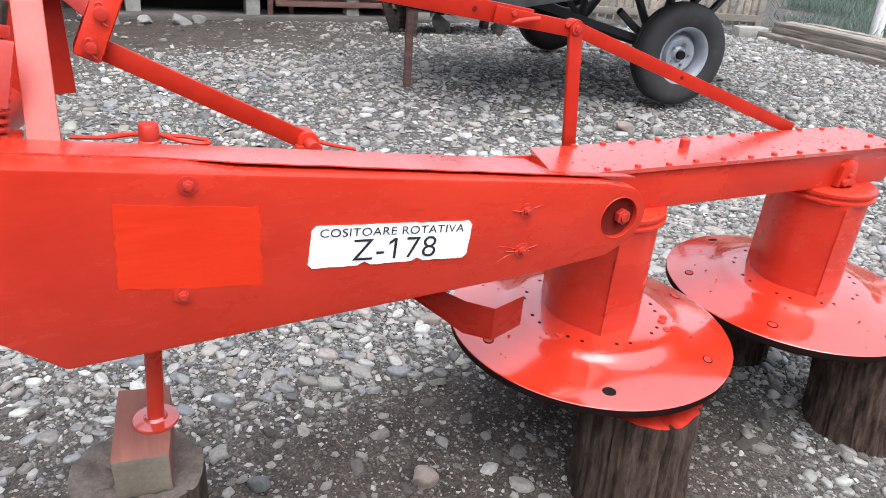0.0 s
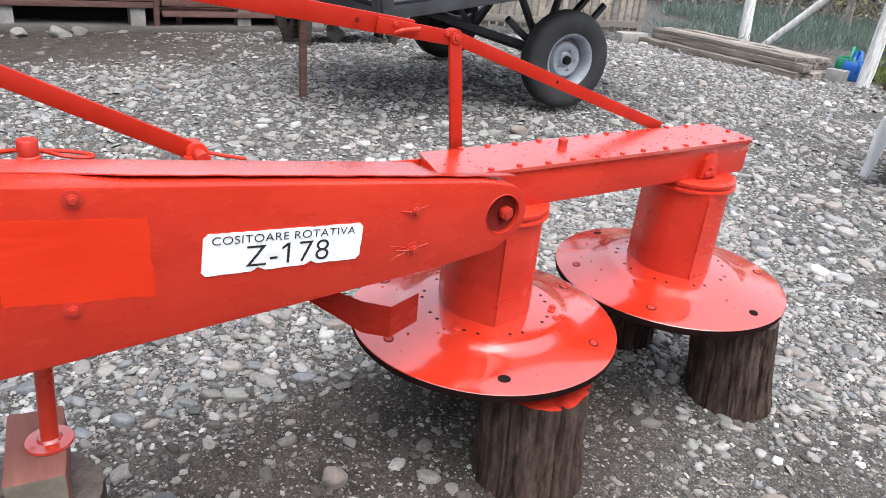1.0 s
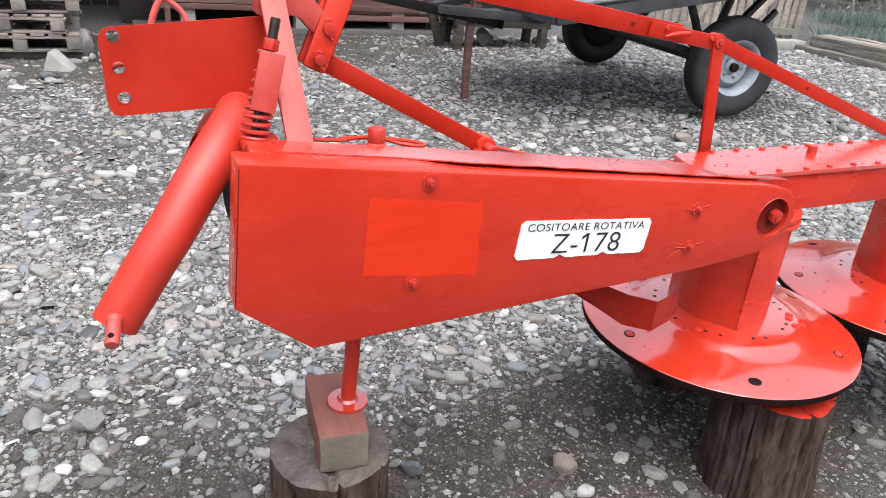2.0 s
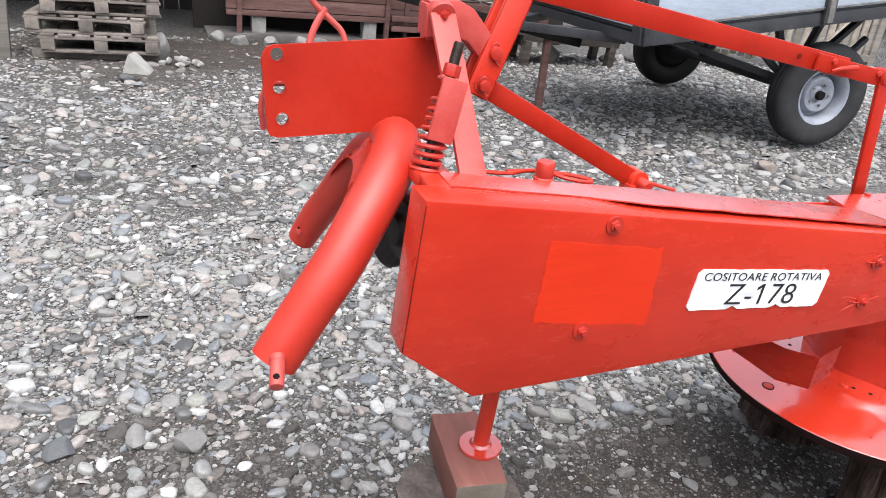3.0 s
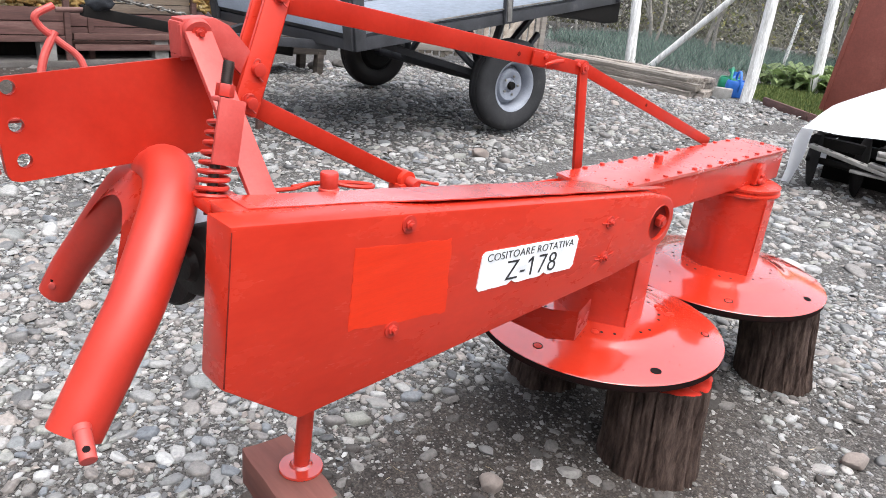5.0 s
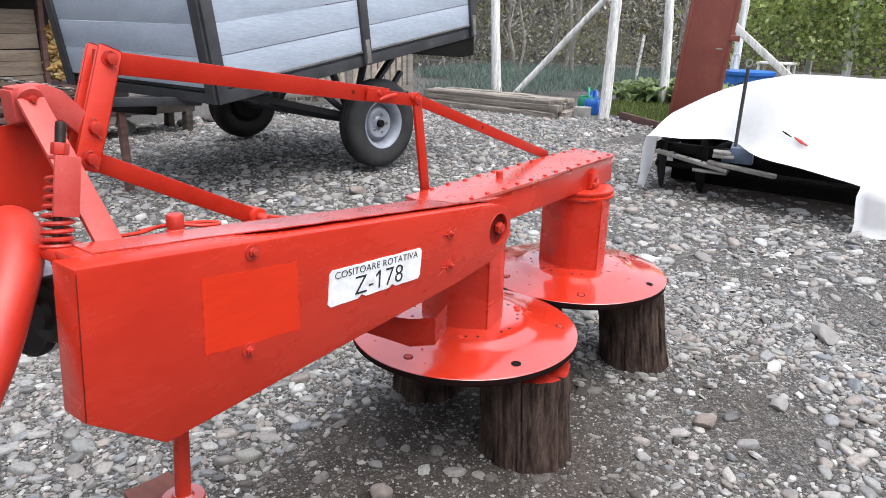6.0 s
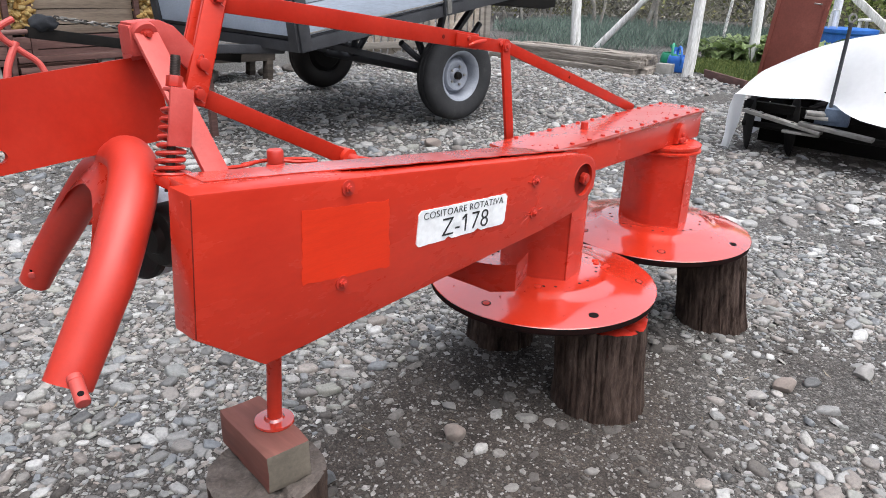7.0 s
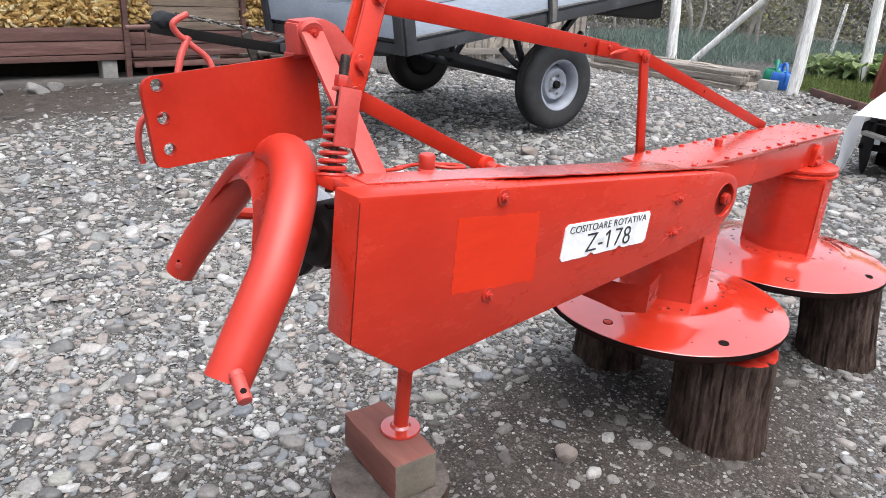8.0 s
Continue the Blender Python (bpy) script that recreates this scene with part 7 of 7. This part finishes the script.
# ---- gravel ----
def stone_protos(count, sides, rings, seed, rough):
    """Flat river stones: uneven outlines, rounded shoulders, nearly level tops; triangles alone."""
    out = []
    for k in range(count):
        rr = random.Random(seed * 97 + k)
        sq = rr.uniform(0.0, 0.22)
        turn = rr.uniform(0, math.pi)
        lean = (rr.uniform(-0.16, 0.16), rr.uniform(-0.16, 0.16))
        radii = []
        for i in range(sides):
            a = 2 * math.pi * i / sides
            radii.append(0.5 * (1 + sq * math.cos(4 * a + turn) * 0.6 + rr.uniform(-rough, rough)))
        vs = []
        for f, z in rings:
            for i in range(sides):
                a = 2 * math.pi * (i + rr.uniform(-0.12, 0.12)) / sides
                r = radii[i] * f * (1 + rr.uniform(-0.05, 0.05))
                x, y = r * math.cos(a), r * math.sin(a)
                vs.append((x, y, z + (lean[0] * x + lean[1] * y if z > 0.2 else 0) + rr.uniform(-0.03, 0.03)))
        vs.append((0, 0, rings[-1][1] + rr.uniform(0.0, 0.06)))
        fs = []
        for q in range(len(rings) - 1):
            for i in range(sides):
                a, b, c, d = q * sides + i, q * sides + (i + 1) % sides, (q + 1) * sides + (i + 1) % sides, (q + 1) * sides + i
                fs += [(a, b, c), (a, c, d)]
        o = (len(rings) - 1) * sides
        fs += [(o + i, o + (i + 1) % sides, len(vs) - 1) for i in range(sides)]
        out.append((np.array(vs), np.array(fs)))
    return out


SHAPES = {
    "large": stone_protos(18, 9, [(0.96, -0.25), (1.0, 0.12), (0.90, 0.33), (0.66, 0.41)], 3, 0.21),
    "small": stone_protos(24, 5, [(1.0, -0.04), (0.72, 0.36)], 5, 0.24),
}


def near_edge(x, y, area):
    """Lets a spread of stones thin out unevenly towards its edge."""
    x0, x1, y0, y1 = area
    d = min(x - x0, x1 - x, y - y0, y1 - y)
    return d + 0.5 * noise.noise(Vector((x * 1.1, y * 1.1, 9.3)))


def settle(rng, area, n, sizes, thin, gap, fade=0.0):
    """Stones dropped one by one, the largest first, each where there is room."""
    x0, x1, y0, y1 = area
    xs, ys = rng.uniform(x0, x1, n), rng.uniform(y0, y1, n)
    s = np.sort(np.clip(rng.lognormal(math.log(sizes[0]), sizes[1], n), sizes[2], sizes[3]))[::-1]
    luck = rng.random(n)
    cell = sizes[3] * 1.1
    grid = {}
    keep = []
    for i in range(n):
        x, y, r = float(xs[i]), float(ys[i]), float(s[i])
        if fade and near_edge(x, y, area) < fade * (0.3 + luck[i]):
            continue
        if luck[i] < min(thin, bare(x, y) * 1.12):
            continue
        cx, cy = int(x // cell), int(y // cell)
        if gap:
            if any((x - a) ** 2 + (y - b) ** 2 < (gap * (r + q)) ** 2 for gx in (cx - 1, cx, cx + 1) for gy in (cy - 1, cy, cy + 1) for a, b, q in grid.get((gx, gy), ())):
                continue
            grid.setdefault((cx, cy), []).append((x, y, r))
        keep.append(i)
    return xs[keep], ys[keep], s[keep]


def gravel(name, n, area, sizes, seed, thin, label, gap=0.0, fade=0.0, split=0.0, flat=(0.34, 0.66), material=None):
    rng = np.random.default_rng(seed)
    xs, ys, s = settle(rng, area, n, sizes, thin, gap, fade)
    n = len(xs)
    rot = turn_matrices(rng, n, 0.22)
    sc = np.stack([s * rng.uniform(1.0, 1.5, n), s * rng.uniform(0.72, 1.0, n), s * rng.uniform(flat[0], flat[1], n)], 1)
    earth = np.array([bare(x, y) for x, y in zip(xs, ys)])
    z = np.array([height(x, y) for x, y in zip(xs, ys)]) + sc[:, 2] * (rng.uniform(-0.05, 0.22, n) - 0.16 * np.clip(earth, 0, 1))
    place = np.zeros((n, 3, 4))
    place[:, :, :3] = rot * sc[:, None, :]
    place[:, :, 3] = np.stack([xs, ys, z], 1)
    # darker stones mark bare earth and, under the sheet, its shade
    soiled = earth + rng.uniform(-0.22, 0.22, n) > 0.45
    groups = ((soiled, PEBBLE_DIRTY, "earth_stained_gravel", "dirty dark gravel trodden into the bare earth"), (~soiled, PEBBLE, name, label))
    if material:
        groups = ((soiled | True, material, name, label),)
    for mask, mat, nm, lab in groups:
        V, F, S, o = [], [], [], 0
        for big in (True, False):
            protos = SHAPES["large" if big else "small"]
            part_mask = mask & ((s >= split) if big and split else (s < split) if split else np.full(n, not big))
            pick = rng.integers(0, len(protos), n)
            for k, (pv, pf) in enumerate(protos):
                v, f = instances(pv, pf, place[(pick == k) & part_mask])
                V.append(v)
                F.append(f + o)
                S.append(np.full(len(f), big))
                o += len(v)
        if o:
            soup(nm, np.concatenate(V), np.concatenate(F), mat, lab, "gravel", "stuff", np.concatenate(S))


gravel("gravel", 124000, (-1.7, 3.65, -0.9, 2.6), (0.0130, 0.54, 0.008, 0.062), 1, 0.84, "grey flat river gravel round the mower", 0.31, 0.35, 0.030)
gravel("fine_gravel", 21000, (-1.6, 3.3, -0.85, 2.4), (0.0085, 0.25, 0.005, 0.012), 2, 0.30, "fine gravel between the stones", 0.0, 0.3)
gravel("grit", 29000, (-0.9, 3.0, -1.1, 0.9), (0.0065, 0.3, 0.003, 0.011), 8, 0.0, "grit trodden into the earth", 0.0, 0.25, material=GRIT)
gravel("gravel", 55000, (-3.2, 9.2, 2.3, 7.0), (0.023, 0.50, 0.013, 0.09), 3, 0.92, "grey flat river gravel across the yard", 0.32, 0.0, 0.055)
gravel("gravel", 35500, (2.85, 9.2, -2.6, 2.5), (0.023, 0.50, 0.013, 0.09), 4, 0.90, "grey flat river gravel towards the white sheet", 0.32, 0.5, 0.050)
gravel("gravel", 9000, (-3.4, -1.4, -0.9, 5.0), (0.026, 0.5, 0.014, 0.08), 5, 0.9, "grey river gravel at the yard's edge", 0.38, 0.6)
gravel("gravel", 16000, (1.0, 3.8, -2.1, -0.5), (0.017, 0.50, 0.010, 0.06), 7, 0.90, "small grey river gravel at the yard's near side", 0.36, 0.35, 0.034)


def straws():
    rng = np.random.default_rng(9)
    pts = np.stack([rng.uniform(-1.0, 3.2, 130), rng.uniform(-0.7, 2.2, 130), np.full(130, 0.018)], 1)
    ob = leaves("straw_bits", pts, 0.05, STRAW, "scattered bits of straw and twig", "straw", rng, 0.0, 0.06)
    co = np.zeros(len(ob.data.vertices) * 3, dtype=np.float32)
    ob.data.vertices.foreach_get("co", co)
    co = co.reshape(-1, 3)
    co[:, 2] = 0.018 + (co[:, 2] - 0.018) * 0.12
    ob.data.vertices.foreach_set("co", co.ravel())


straws()


# ---- rain drops left on the paint ----
def drops():
    rng = np.random.default_rng(21)
    bm = bmesh.new()
    bmesh.ops.create_icosphere(bm, subdivisions=1, radius=1.0)
    bm.verts.index_update()
    pv = np.array([tuple(v.co) for v in bm.verts])
    pf = np.array([[v.index for v in f.verts] for f in bm.faces])
    bm.free()
    P = []
    for _ in range(90):
        P.append((rng.uniform(1.12, 2.12), rng.uniform(BEAM_Y0 + 0.01, BEAM_Y1 - 0.01), 0.796))
    for _ in range(26):
        x = rng.uniform(0.6, 1.1)
        P.append((x, rng.uniform(0.08, 0.12), top_z(x) + 0.003))
    for c, k in ((D1, 70), (D2, 45)):
        for _ in range(k):
            a, r = rng.uniform(0, 2 * math.pi), rng.uniform(0.15, 0.34)
            z = 0.397 - max(0, r - 0.205) * 0.25
            P.append((c.x + r * math.cos(a), c.y + r * math.sin(a), z - (0.003 if r > 0.2 else 0)))
    n = len(P)
    s = rng.uniform(0.0012, 0.0034, n)
    place = np.zeros((n, 3, 4))
    for i in range(n):
        place[i, :, :3] = np.diag([s[i] * rng.uniform(0.8, 1.7), s[i], s[i] * 0.45])
        place[i, :, 3] = P[i]
    v, f = instances(pv, pf, place)
    soup("rain_drops", v, f, WATER, "small rain drops on the red paint", "water drops")


drops()


# ---- plain unseen walls added to close the yard behind the camera ----
PLASTER = surface("old_grey_plaster", [(0.25, (0.17, 0.165, 0.155)), (0.7, (0.28, 0.27, 0.255))], 2, 0.9, fine=40, depth=0.003)
for name, size, at in (("wall_south", (16.0, 0.3, 2.0), (1.0, -4.6, 1.0)), ("wall_west", (0.3, 13.0, 3.4), (-5.2, 2.2, 1.7))):
    bm = bmesh.new()
    box(bm, size, pose(*at), 0.01)
    solo(name, bm, PLASTER, "plain grey plastered wall added out of view", "wall", kind="structure")
